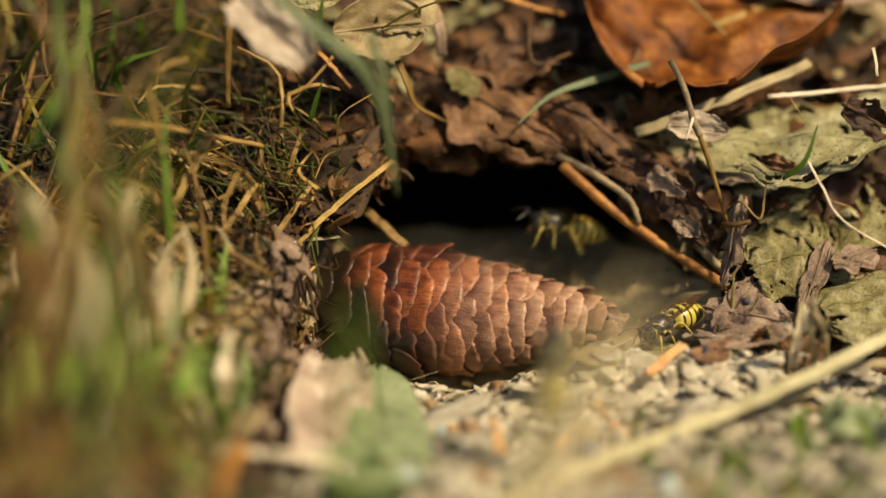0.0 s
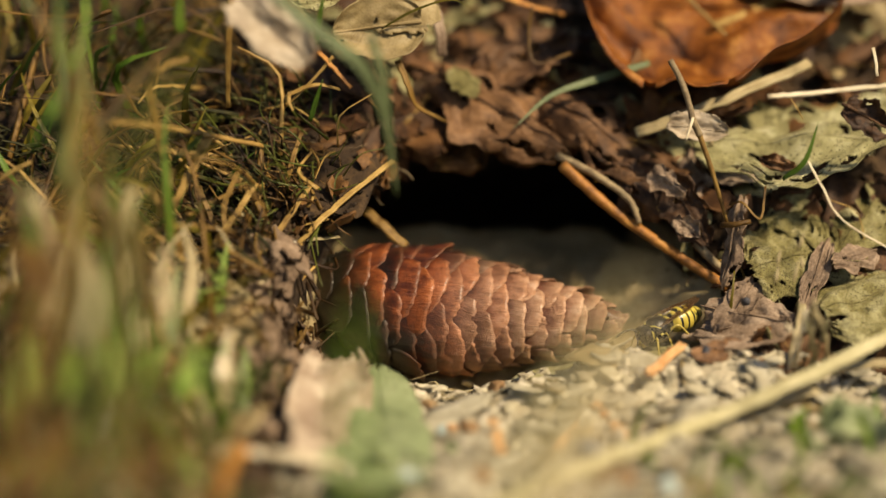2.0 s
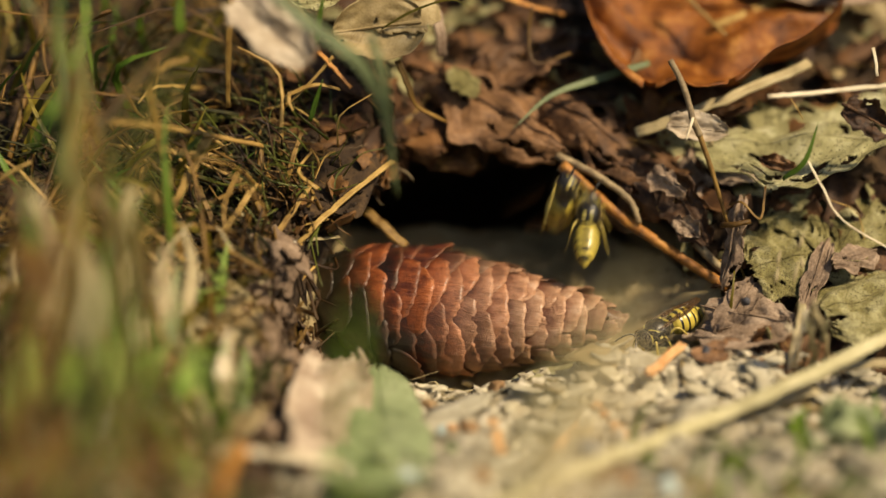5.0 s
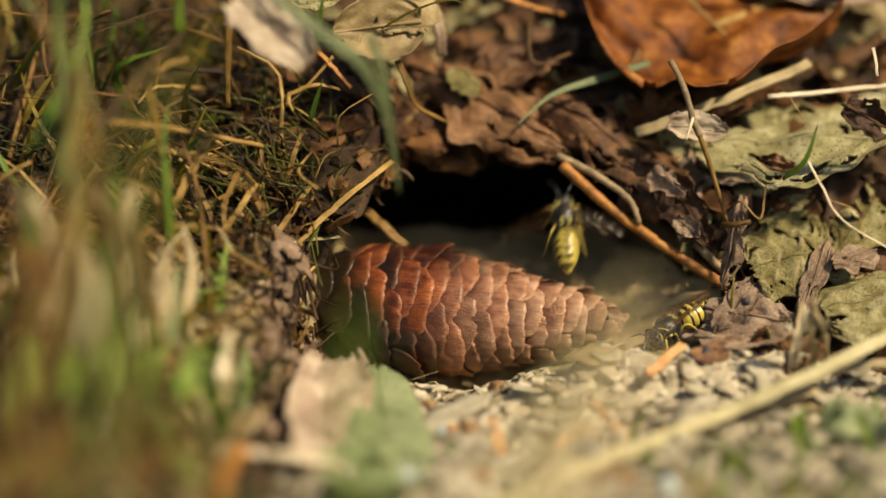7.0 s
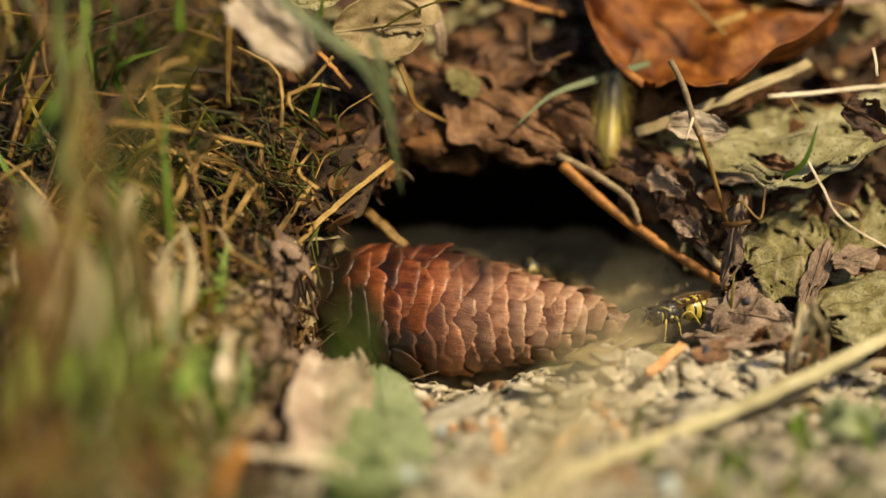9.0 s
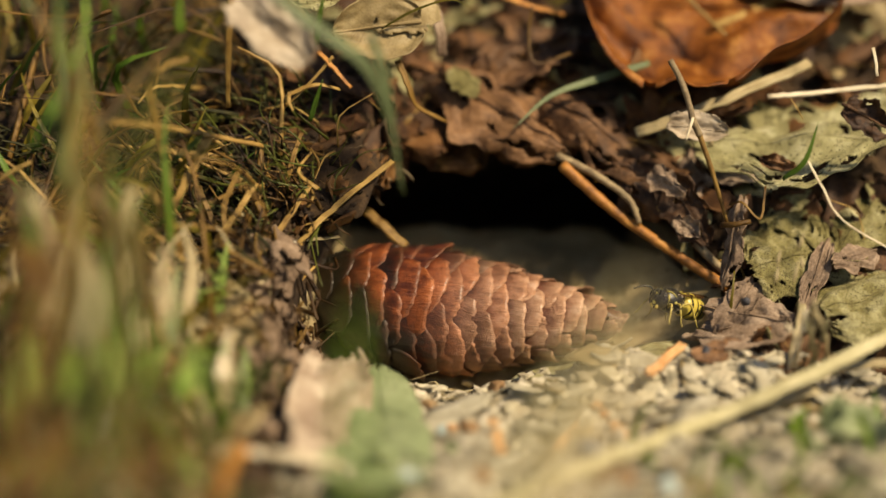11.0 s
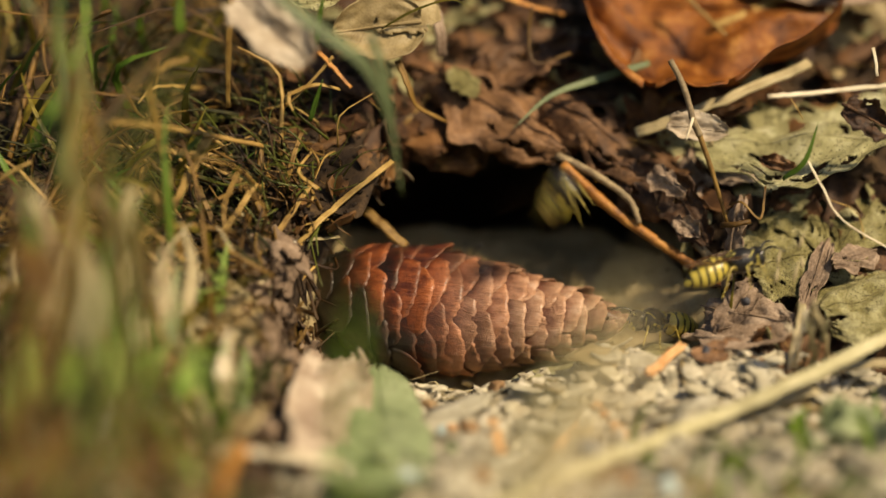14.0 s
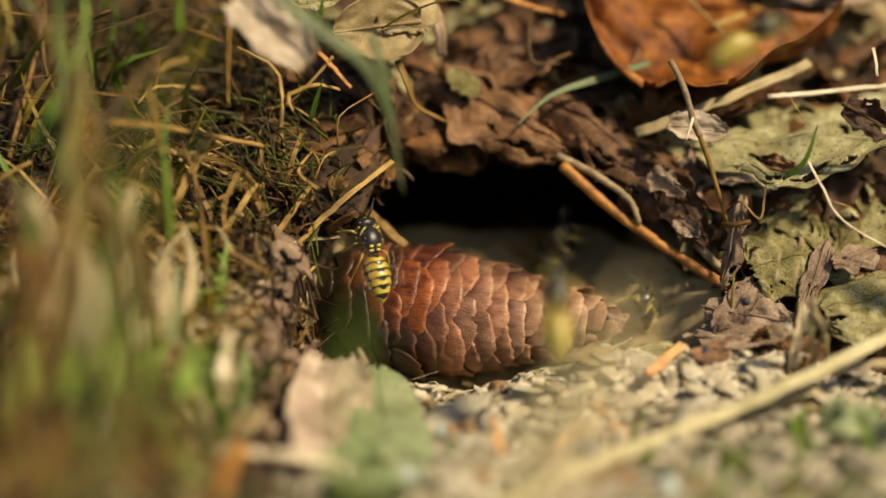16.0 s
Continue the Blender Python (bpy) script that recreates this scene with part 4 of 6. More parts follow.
straw([(46.9, 9.8, 25.6), (48.6, 7.0, 26.8), (51.4, 6.1, 24.4), (52.5, 9.8, 28.7)], 0.3, 0.18, "curled tan stalk on litter", BROWN_STRAW, n=20, seed=17)
straw([(58.7, 6.5, 34.1), (60.8, 4.1, 30.6), (63.8, 1.4, 26.0), (72.0, -0.4, 21.2)], 0.26, 0.16, "thin whitish root fibre across leaves", PALE_STRAW, n=20, seed=18)
straw([(31.8, -19.1, 7.6), (34.6, -15.6, 8.7), (37.7, -11.0, 9.5)], 0.95, 0.85, "short orange-pink splinter on the rim", ORANGE_BIT, "splinter", "splinter", "splinters", 8, 20)
straw([(26.0, -26.8, 3.0), (27.1, -33.9, 4.0), (28.2, -41.0, 4.9)], 1.0, 0.9, "short orange splinter among crumbs", ORANGE_BIT, "splinter", "splinter", "splinters", 8, 21)
straw([(23.2, -22.0, 3.9), (24.2, -23.3, 3.7), (25.4, -25.1, 3.4)], 0.85, 0.8, "short orange splinter among crumbs", ORANGE_BIT, "splinter", "splinter", "splinters", 6, 22)
straw([(16.3, -44.8, 6.3), (18.4, -37.6, 5.2), (20.8, -30.8, 4.6)], 0.85, 0.8, "short orange splinter among crumbs", ORANGE_BIT, "splinter", "splinter", "splinters", 6, 23)
straw([(7.2, -27.0, 3.7), (7.8, -33.6, 4.0), (8.3, -42.4, 5.4)], 0.95, 0.9, "short orange splinter among crumbs", ORANGE_BIT, "splinter", "splinter", "splinters", 6, 24)
straw([(0.4, -20.5, 2.1), (1.2, -28.0, 3.2), (1.8, -36.9, 4.7)], 0.85, 0.8, "short orange splinter among crumbs", ORANGE_BIT, "splinter", "splinter", "splinters", 6, 25)
straw([(22.6, 15.6, -3.7), (24.7, -9.3, 7.5), (31.0, 14.2, -0.5)], 0.2, 0.16, "thin pale straw on the rim", PALE_STRAW, n=8, seed=26)
straw([(15.1, 34.4, 52.4), (14.5, 32.9, 48.1), (15.6, 31.2, 43.5), (21.7, 33.7, 44.5)], 0.32, 0.25, "curled tan stalk in litter", BROWN_STRAW, n=20, seed=27)
straw([(-1.3, 34.2, 51.7), (-0.6, 31.9, 48.4), (-0.2, 31.6, 44.7)], 1.1, 0.9, "pinkish stalk stub in litter", LEAF_PINK, n=10, seed=28)
straw([(-7.4, 23.6, 46.0), (-5.8, 21.3, 42.6), (-4.1, 21.9, 38.5), (0.6, 24.0, 35.4)], 0.6, 0.4, "curved tan stalk in litter", BROWN_STRAW, n=18, seed=29)
straw([(9.3, 41.0, 52.9), (15.1, 40.3, 50.9), (21.0, 41.8, 49.2)], 0.7, 0.5, "reddish dry stalk in litter", RUSSET, n=10, seed=30)
straw([(69.8, 16.6, 50.2), (70.3, 15.8, 48.0), (70.5, 15.0, 45.8)], 0.3, 0.25, "tiny upright straw in litter", PALE_STRAW, n=6, seed=31)
straw([(46.4, 1.7, 9.2), (46.9, 2.0, 13.0), (47.3, 4.2, 16.1)], 0.3, 0.15, "thin upright dry shoot at the rim", OLD_GRASS, n=8, seed=32)

straw([(42.0, 14.2, 17.3), (44.7, 12.2, 14.9), (48.5, 9.2, 12.2)], 0.8, 0.6, "pale grey stalk beside the orange twig", GREY_TWIG, "twig", "twig", n=12, seed=33)
for i, (x0, x1) in enumerate(((0, 3), (2.5, 0.8), (-2.0, 1.6), (4.2, 3.4), (1.2, 5.0), (-0.8, -1.2))):
    a, b = (55.9, -14.7, 6.2), (53.9, -19.8, 20.4)
    straw([(a[0] + x0, a[1], a[2]), ((a[0] + b[0] + x0 + x1) / 2 + 0.5, (a[1] + b[1]) / 2 - 1, (a[2] + b[2]) / 2), (b[0] + x1, b[1], b[2] - i * 0.8)], 0.75, 0.4, "pale dry fibre standing on the rim", (TAN_STALK, OLIVE_STRAW, PALE_STRAW)[i % 3], n=12, seed=40 + i)
straw([(71.1, -15.6, 8.4), (61.0, -17.9, 8.0), (53.5, -22.7, 6.7), (42.4, -29.8, 4.6)], 0.9, 0.7, "dull tan stalk lying on the rim", TAN_STALK, n=18, seed=47)

# dry stalks in the grassy bank
for pts, r0, mat_, word in (
        ([(-39.6, 0.5, 52.8), (-43.3, -1.8, 52.2), (-45.6, -2.8, 49.6), (-44.9, -2.8, 43.7), (-43.8, -1.3, 36.2)], 0.75, STRAW, "curved golden dry stalk in grass"),
        ([(-53.0, -16.1, 48.0), (-45.5, -8.8, 44.8), (-38.7, 0.4, 40.7), (-28.9, 7.3, 36.4)], 0.7, STRAW, "golden dry stalk lying across grass"),
        ([(-37.1, 2.2, 39.8), (-39.5, -1.6, 35.4), (-42.4, -5.6, 30.2)], 0.85, STRAW, "dry tan stalk in grass"),
        ([(-33.3, 7.9, 61.3), (-34.0, 6.7, 52.4), (-34.4, 7.5, 42.8)], 0.5, STRAW, "thin upright dry stalk in grass"),
        ([(-51.5, -24.5, 48.6), (-46.2, -18.2, 54.1), (-39.6, -5.9, 58.6)], 0.8, BROWN_STRAW, "slanting golden dry grass stalk"),
        ([(-40.7, -7.1, 18.9), (-39.0, -22.2, 17.7), (-38.3, -35.1, 14.3)], 1.15, TAN_STALK, "upright pale dry grass stalk"),
        ([(-25.6, 8.8, 28.9), (-24.4, 10.4, 33.3), (-23.1, 13.8, 36.6)], 0.5, STRAW, "short dry stalk at the burrow edge"),
        ([(-25.5, 11.5, 42.1), (-24.8, 11.1, 43.8), (-20.4, 11.6, 45.4), (-16.8, 13.3, 44.1)], 0.5, STRAW, "bent dry stalk in moss"),
        ([(-20.1, 13.4, 50.4), (-17.6, 11.6, 48.2), (-14.8, 10.5, 45.2)], 0.5, RUSSET, "orange split straw piece"),
        ([(-24.7, 10.2, 44.5), (-24.7, 8.8, 43.4), (-24.1, 8.3, 42.0)], 0.3, STRAW, "bright broken straw end"),
        ([(-17.6, 12.2, 49.9), (-21.3, 11.8, 45.8), (-25.5, 11.4, 41.7)], 0.35, STRAW, "thin dry stem in moss"),
        ([(-34.7, -0.4, 21.2), (-36.9, 0.4, 26.2), (-39.1, 3.2, 30.9)], 0.6, STRAW, "short dry stalk in moss"),
        ([(-32.2, 2.0, 21.8), (-30.3, 3.8, 26.9), (-29.0, 7.0, 29.7)], 0.4, STRAW, "thin dry stem in moss"),
        ([(-42.2, -9.2, 37.9), (-42.4, -12.9, 33.6), (-41.6, -15.2, 27.1)], 0.9, STRAW, "broad dry stalk in grass"),
        ([(-58.9, -26.1, 67.4), (-54.4, -27.0, 59.2), (-50.8, -26.2, 49.5)], 0.7, BROWN_STRAW, "slanting dry stalk in the grass"),
        ([(-59.3, -50.9, 49.1), (-56.2, -53.2, 42.5), (-57.7, -57.0, 32.3)], 1.5, BROWN_STRAW, "thick dry stalk near the grass tuft"),
        ([(-45.6, -30.9, 42.4), (-46.6, -35.4, 36.1), (-44.7, -40.0, 29.1)], 1.5, TAN_STALK, "broad tan dry leaf sheath"),
        ([(-49.7, -36.6, 44.3), (-46.5, -39.1, 37.5), (-43.5, -40.0, 29.1)], 1.6, BROWN_STRAW, "broad pale dry sheath"),
        ([(-28.0, -56.6, 12.6), (-29.1, -66.6, 13.8), (-29.4, -81.9, 16.1)], 1.3, RUSSET, "orange dry stalk rising in grass"),
        ([(-32.6, -22.7, 16.5), (-32.0, -36.2, 15.2), (-30.4, -52.3, 12.8)], 1.6, TAN_STALK, "pale upright dry stalk"),
        ([(-32.8, -58.5, 13.1), (-24.2, -55.0, 10.7), (-14.7, -54.1, 8.5)], 1.15, PALE_STRAW, "pale straw lying on the ground"),
        ([(-42.0, -60.7, 7.6), (-35.9, -57.5, 10.4), (-29.8, -55.1, 11.1)], 1.0, STRAW, "dry straw lying in grass"),
        ([(-43.8, -35.6, 23.9), (-42.7, -41.5, 19.2), (-43.2, -48.0, 13.1)], 1.3, TAN_STALK, "broad tan dry stalk in grass"),
        ([(-37.6, -8.9, 21.0), (-36.1, -15.1, 15.8), (-36.1, -21.2, 10.7)], 0.8, TAN_STALK, "upright tan dry stalk"),
        ([(-42.0, -25.1, 23.4), (-42.1, -31.1, 18.5), (-40.3, -37.1, 13.8)], 1.0, TAN_STALK, "upright tan dry stalk"),
        ([(-29.4, -7.6, 12.9), (-27.8, -13.2, 9.3), (-27.7, -21.1, 5.1)], 0.7, PALE_STRAW, "thin pale upright stalk"),
        ([(-26.7, -1.4, 12.4), (-25.2, -4.9, 8.8), (-23.6, -10.1, 6.1)], 0.4, TAN_STALK, "thin tan fibre at the burrow edge"),
        ([(-49.3, -61.4, 17.3), (-48.3, -65.0, 13.1), (-50.3, -68.7, 8.9)], 1.6, TAN_STALK, "broad tan dry stalk in the near tuft"),
        ([(-36.8, -5.1, 22.9), (-33.5, -2.4, 27.2), (-29.9, 2.4, 31.7)], 0.65, STRAW, "tan dry stalk in the matted grass"),
        ([(-29.0, -2.4, 21.4), (-25.7, 1.0, 25.0), (-21.5, 6.0, 30.0)], 0.6, STRAW, "tan dry stalk in the matted grass"),
        ([(-45.3, -12.0, 36.0), (-42.2, -11.9, 30.5), (-40.5, -11.8, 24.9)], 0.8, STRAW, "tan dry stalk in the matted grass"),
        ([(-32.7, 2.1, 33.7), (-34.8, -0.9, 28.5), (-33.9, -4.9, 23.3)], 0.5, STRAW, "tan dry stalk in the matted grass"),
        ([(-47.0, -16.5, 29.4), (-39.8, -10.3, 29.0), (-32.4, -5.0, 26.0)], 0.6, STRAW, "tan dry stalk in the matted grass"),
        ([(-31.7, -4.9, 20.4), (-24.0, 2.0, 21.8), (-17.0, 8.9, 20.3)], 0.5, TAN_STALK, "thin tan stalk at the burrow edge"),
        ([(-30.0, 0.1, 13.7), (-26.7, -1.3, 12.8), (-20.7, 6.4, 16.3)], 0.35, STRAW, "thin dry stem at the burrow edge")):
    straw(pts, r0, r0 * 0.7, word, mat_, n=18, seed=int(r0 * 100))

# ---- grass blades ----
sway_blade = grass_blade([(-25.7, -23.0, 70.0), (-18.4, -23.2, 63.7), (-12.0, -22.1, 57.8), (-8.6, -21.0, 49.2), (-7.3, -20.0, 37.4)], 2.3, "broad grey-green grass blade bending over the burrow", SWAY_GRASS, n=26)
sway_end = grass_blade([(-10.8, -17.5, 61.7), (-8.9, -17.9, 54.9), (-8.0, -17.9, 46.1), (-6.7, -17.3, 36.0)], 1.5, "green grass blade hanging over the burrow", SWAY_GRASS, n=22)
grass_blade([(35.1, 33.1, 42.9), (26.3, 30.2, 41.0), (18.1, 26.4, 39.1), (11.7, 21.6, 34.9)], 1.6, "green grass blade lying on litter", SWAY_GRASS, n=20)
grass_blade([(54.9, 7.4, 30.7), (58.2, 6.5, 34.1), (60.5, 8.8, 40.4)], 1.05, "small bright green grass blade by a leaf", n=16)
grass_blade([(-10.1, 21.5, 52.0), (-4.5, 20.6, 55.4), (1.5, 20.2, 57.2), (5.7, 18.5, 55.4)], 0.5, "thin yellow-green bent grass stem", OLD_GRASS, n=20)
grass_blade([(-21.5, 10.6, 39.5), (-20.4, 10.9, 43.2), (-19.3, 11.0, 46.5)], 1.0, "small dark green grass blade", n=12)
grass_blade([(-42.4, 0.9, 36.3), (-40.0, -0.4, 38.5), (-37.7, -0.6, 41.0)], 1.4, "short bright green grass blade", n=12)
grass_blade([(-41.6, -15.5, 26.2), (-42.0, -14.8, 34.2), (-42.5, -11.5, 43.2), (-42.0, -7.5, 48.3)], 1.5, "green grass blade in dry grass", n=20)
grass_blade([(-20.2, 9.0, 52.7), (-19.5, 8.6, 57.4), (-18.7, 9.1, 61.9)], 1.1, "green grass blade in moss", n=12)
grass_blade([(-40.3, -4.0, 58.1), (-40.4, -3.8, 61.6), (-39.9, -3.2, 65.9)], 1.8, "green grass blade in moss", n=12)
for pts, w, mat_ in (
        ([(-47.9, -74.1, 11.5), (-49.2, -63.7, 28.4), (-49.2, -54.2, 42.9), (-48.8, -45.3, 55.5)], 3.6, OLIVE_GRASS),
        ([(-44.0, -66.9, 8.0), (-45.3, -57.4, 22.4), (-46.8, -50.2, 36.4), (-46.1, -40.4, 51.5)], 2.6, GRASS),
        ([(-56.2, -74.1, 11.5), (-57.3, -67.1, 24.9), (-55.4, -59.5, 39.9), (-57.2, -52.9, 52.2)], 2.6, GRASS),
        ([(-54.3, -38.5, 45.0), (-53.9, -32.5, 55.7), (-55.3, -27.2, 64.3), (-55.2, -22.5, 71.5)], 3.0, GRASS),
        ([(-59.1, -31.8, 48.7), (-55.5, -26.2, 55.6), (-52.8, -19.5, 62.2), (-53.0, -15.0, 68.8)], 1.8, GRASS),
        ([(-62.7, -17.2, 68.5), (-57.8, -19.5, 62.2), (-52.5, -23.4, 57.3), (-48.9, -29.5, 46.3)], 1.6, OLIVE_GRASS),
        ([(-51.5, -48.5, 40.8), (-52.6, -42.9, 50.6), (-50.8, -35.8, 58.4), (-52.1, -28.1, 67.9)], 2.2, OLIVE_GRASS),
        ([(-40.4, -56.0, 2.7), (-42.3, -48.5, 11.6), (-40.9, -41.5, 19.2), (-42.5, -35.6, 23.9)], 2.6, GRASS),
        ([(-37.0, -50.6, 0.1), (-36.1, -43.6, 7.6), (-37.8, -37.4, 13.0)], 2.2, GRASS),
        ([(-46.1, -47.7, 12.1), (-43.7, -43.0, 14.5), (-39.5, -36.4, 14.5)], 4.0, GRASS_BRIGHT),
        ([(-52.7, -69.5, 12.6), (-52.6, -65.0, 19.0), (-56.0, -60.3, 26.2)], 3.0, OLD_GRASS),
        ([(-47.6, -49.5, 20.8), (-49.8, -44.9, 27.6), (-48.9, -40.5, 33.7)], 2.2, RUSSET),
        ([(-33.3, -83.1, 15.0), (-36.2, -68.1, 13.6), (-38.9, -53.6, 13.4)], 5.0, GRASS_DUSTY),
        ([(-56.4, -64.2, 15.2), (-56.3, -59.8, 21.7), (-57.9, -52.3, 30.5)], 3.8, GRASS_DUSTY),
        ([(-59.0, -64.2, 15.2), (-59.7, -60.7, 22.1), (-59.5, -57.6, 27.6)], 3.0, GRASS_BRIGHT),
        ([(-29.6, -36.4, 9.8), (-29.1, -31.0, 13.0), (-31.1, -25.6, 16.3)], 1.8, GRASS_BRIGHT),
        ([(-43.5, -43.4, 20.0), (-44.9, -39.3, 25.4), (-44.1, -35.2, 30.8)], 2.4, GRASS_DUSTY),
        ([(-32.8, -41.4, 13.8), (-32.3, -36.0, 16.9), (-31.9, -30.4, 20.5)], 2.6, PALE_STRAW),
        ([(-52.3, -56.1, 20.1), (-51.9, -52.6, 23.8), (-53.7, -48.6, 29.0)], 2.4, GRASS_BRIGHT),
        ([(-45.7, -60.6, 13.6), (-44.8, -57.2, 17.2), (-47.0, -53.7, 20.8)], 2.6, OLD_GRASS),
        ([(-31.8, -45.2, 9.2), (-32.8, -39.2, 13.8), (-32.1, -33.0, 19.3)], 3.2, GRASS_DUSTY),
        ([(-35.3, -47.0, 10.0), (-34.9, -41.4, 13.8), (-34.0, -36.0, 16.9)], 3.0, GRASS_BRIGHT),
        ([(-42.2, -48.7, 17.0), (-41.2, -45.5, 20.0), (-39.4, -42.5, 22.3)], 3.0, GRASS_BRIGHT),
        ([(-29.6, -49.5, 3.1), (-28.8, -46.0, 6.9), (-26.0, -40.7, 9.9)], 2.6, GRASS_DUSTY),
        ([(-27.2, -50.1, 1.6), (-25.7, -47.1, 3.8), (-21.7, -44.6, 4.9)], 2.8, GRASS_DUSTY),
        ([(-53.1, -70.5, 9.7), (-53.8, -66.1, 16.1), (-53.5, -61.6, 22.5)], 4.2, TAN_STALK),
        ([(-51.8, -52.1, 25.3), (-51.3, -48.0, 30.5), (-52.5, -43.7, 36.6)], 3.4, TAN_STALK),
        ([(-56.3, -56.0, 32.0), (-55.5, -51.0, 40.1), (-57.0, -45.8, 48.2)], 4.2, TAN_STALK),
        ([(-45.8, -45.4, 26.0), (-45.5, -40.5, 33.7), (-47.1, -35.9, 40.6)], 3.4, TAN_STALK),
        ([(-38.4, -28.1, 20.9), (-37.9, -21.8, 26.7), (-39.9, -15.7, 31.8)], 2.2, TAN_STALK),
        ([(-39.8, -39.1, 20.0), (-39.8, -33.1, 24.7), (-39.0, -27.1, 29.6)], 2.6, GRASS_DUSTY),
        ([(-42.1, -66.9, 8.0), (-42.6, -63.0, 12.9), (-43.8, -59.0, 18.0)], 3.8, TAN_STALK),
        ([(-33.4, -61.5, 5.3), (-34.2, -57.5, 10.4), (-35.3, -53.5, 15.6)], 3.0, GRASS_DUSTY),
        ([(-47.8, -60.3, 20.3), (-47.7, -56.3, 25.3), (-49.1, -52.3, 30.5)], 3.4, GRASS_BRIGHT),
        ([(-29.1, -43.1, 9.1), (-29.9, -37.1, 13.8), (-28.9, -31.4, 17.7)], 2.4, GRASS_DUSTY),
        ([(-43.5, -62.1, 32.7), (-44.9, -54.6, 38.9), (-47.2, -46.7, 46.0)], 3.0, BROWN_STRAW),
        ([(-41.0, -56.4, 33.8), (-41.9, -49.3, 38.6), (-43.6, -42.5, 42.8)], 2.4, BROWN_STRAW),
        ([(-51.5, -71.4, 36.4), (-50.5, -60.6, 42.8), (-48.8, -50.9, 49.1)], 3.4, OLIVE_STRAW),
        ([(-54.5, -65.2, 38.8), (-56.5, -58.7, 42.1), (-59.3, -52.2, 45.5)], 4.0, BROWN_STRAW),
        ([(-38.1, -52.3, 30.5), (-39.1, -48.6, 35.0), (-38.8, -42.9, 38.8)], 2.6, TAN_STALK),
        ([(-47.8, -67.8, 31.8), (-47.1, -62.4, 37.8), (-48.8, -56.1, 43.5)], 4.0, OLIVE_STRAW),
        ([(-52.4, -82.2, 30.2), (-53.8, -75.1, 32.3), (-55.9, -68.0, 34.2)], 5.0, GRASS_BRIGHT),
        ([(-43.9, -70.8, 26.5), (-43.6, -65.6, 29.2), (-43.2, -60.5, 31.3)], 4.2, GRASS_BRIGHT),
        ([(-35.5, -61.7, 22.2), (-35.1, -56.6, 24.6), (-34.8, -51.5, 26.8)], 3.4, GRASS_BRIGHT),
        ([(-48.2, -76.6, 28.2), (-49.7, -70.4, 30.4), (-49.9, -64.5, 32.0)], 4.4, GRASS),
        ([(-39.1, -67.1, 24.9), (-40.2, -62.1, 26.9), (-39.5, -58.3, 28.7)], 3.6, GRASS),
        ([(-52.2, -95.4, 23.3), (-49.9, -86.4, 24.6), (-48.2, -77.1, 26.8)], 5.0, BROWN_STRAW),
        ([(-39.6, -89.9, 20.7), (-42.1, -83.9, 22.7), (-44.1, -75.7, 24.6)], 5.0, LEAF_DARK),
        ([(-34.6, -83.1, 19.1), (-35.9, -77.0, 21.1), (-35.1, -70.0, 22.8)], 4.0, LEAF_DARK),
        ([(-47.0, -92.4, 22.7), (-44.9, -86.6, 23.9), (-46.5, -79.7, 25.5)], 4.0, LEAF_DARK),
        ([(67.1, -43.4, -3.4), (65.6, -34.5, 3.5), (65.3, -28.2, 9.0)], 2.2, GRASS),
        ([(40.7, -66.8, 7.5), (39.9, -59.5, 7.9), (42.5, -43.7, 5.9)], 2.2, GRASS),
        ([(-28.5, -45.2, -2.6), (-29.8, -35.7, 5.9), (-32.4, -27.0, 12.2), (-33.2, -21.9, 14.8)], 2.2, OLD_GRASS),
        ([(-7.3, -66.5, 7.4), (-6.7, -54.9, 6.6), (-4.1, -39.6, 4.9)], 1.8, GRASS)):
    grass_blade(pts, w, ("yellowing" if mat_ in (OLD_GRASS, OLIVE_GRASS) else "pale dry" if mat_ in (PALE_STRAW, RUSSET, TAN_STALK, BROWN_STRAW, OLIVE_STRAW) else "dead brown" if mat_ is LEAF_DARK else "soft green") + " grass blade in the near tuft", mat_, n=20)

# long blades close before the lens, rooted on the near ground
grass_blade([(8, -186, 18), (6.1, -170.0, 52.2), (10.0, -153.1, 57.8), (15.7, -135.2, 60.0), (21.9, -118.0, 63.4)], 3.8, "pale green grass blade rising before the burrow", OLIVE_STRAW, n=30)
grass_blade([(16, -180, 18), (12.2, -162.1, 50.6), (15.6, -147.4, 55.8), (20.1, -131.5, 58.5), (23.7, -120.1, 60.6)], 2.6, "pale dry grass blade rising before the burrow", TAN_STALK, n=30)
grass_blade([(-16, -170, 18), (-8.2, -151.3, 45.2), (-9.8, -134.6, 50.1), (-10.1, -116.7, 52.5), (-9.5, -105.4, 54.3)], 2.2, "dark green grass blade before the cone", GRASS, n=30)

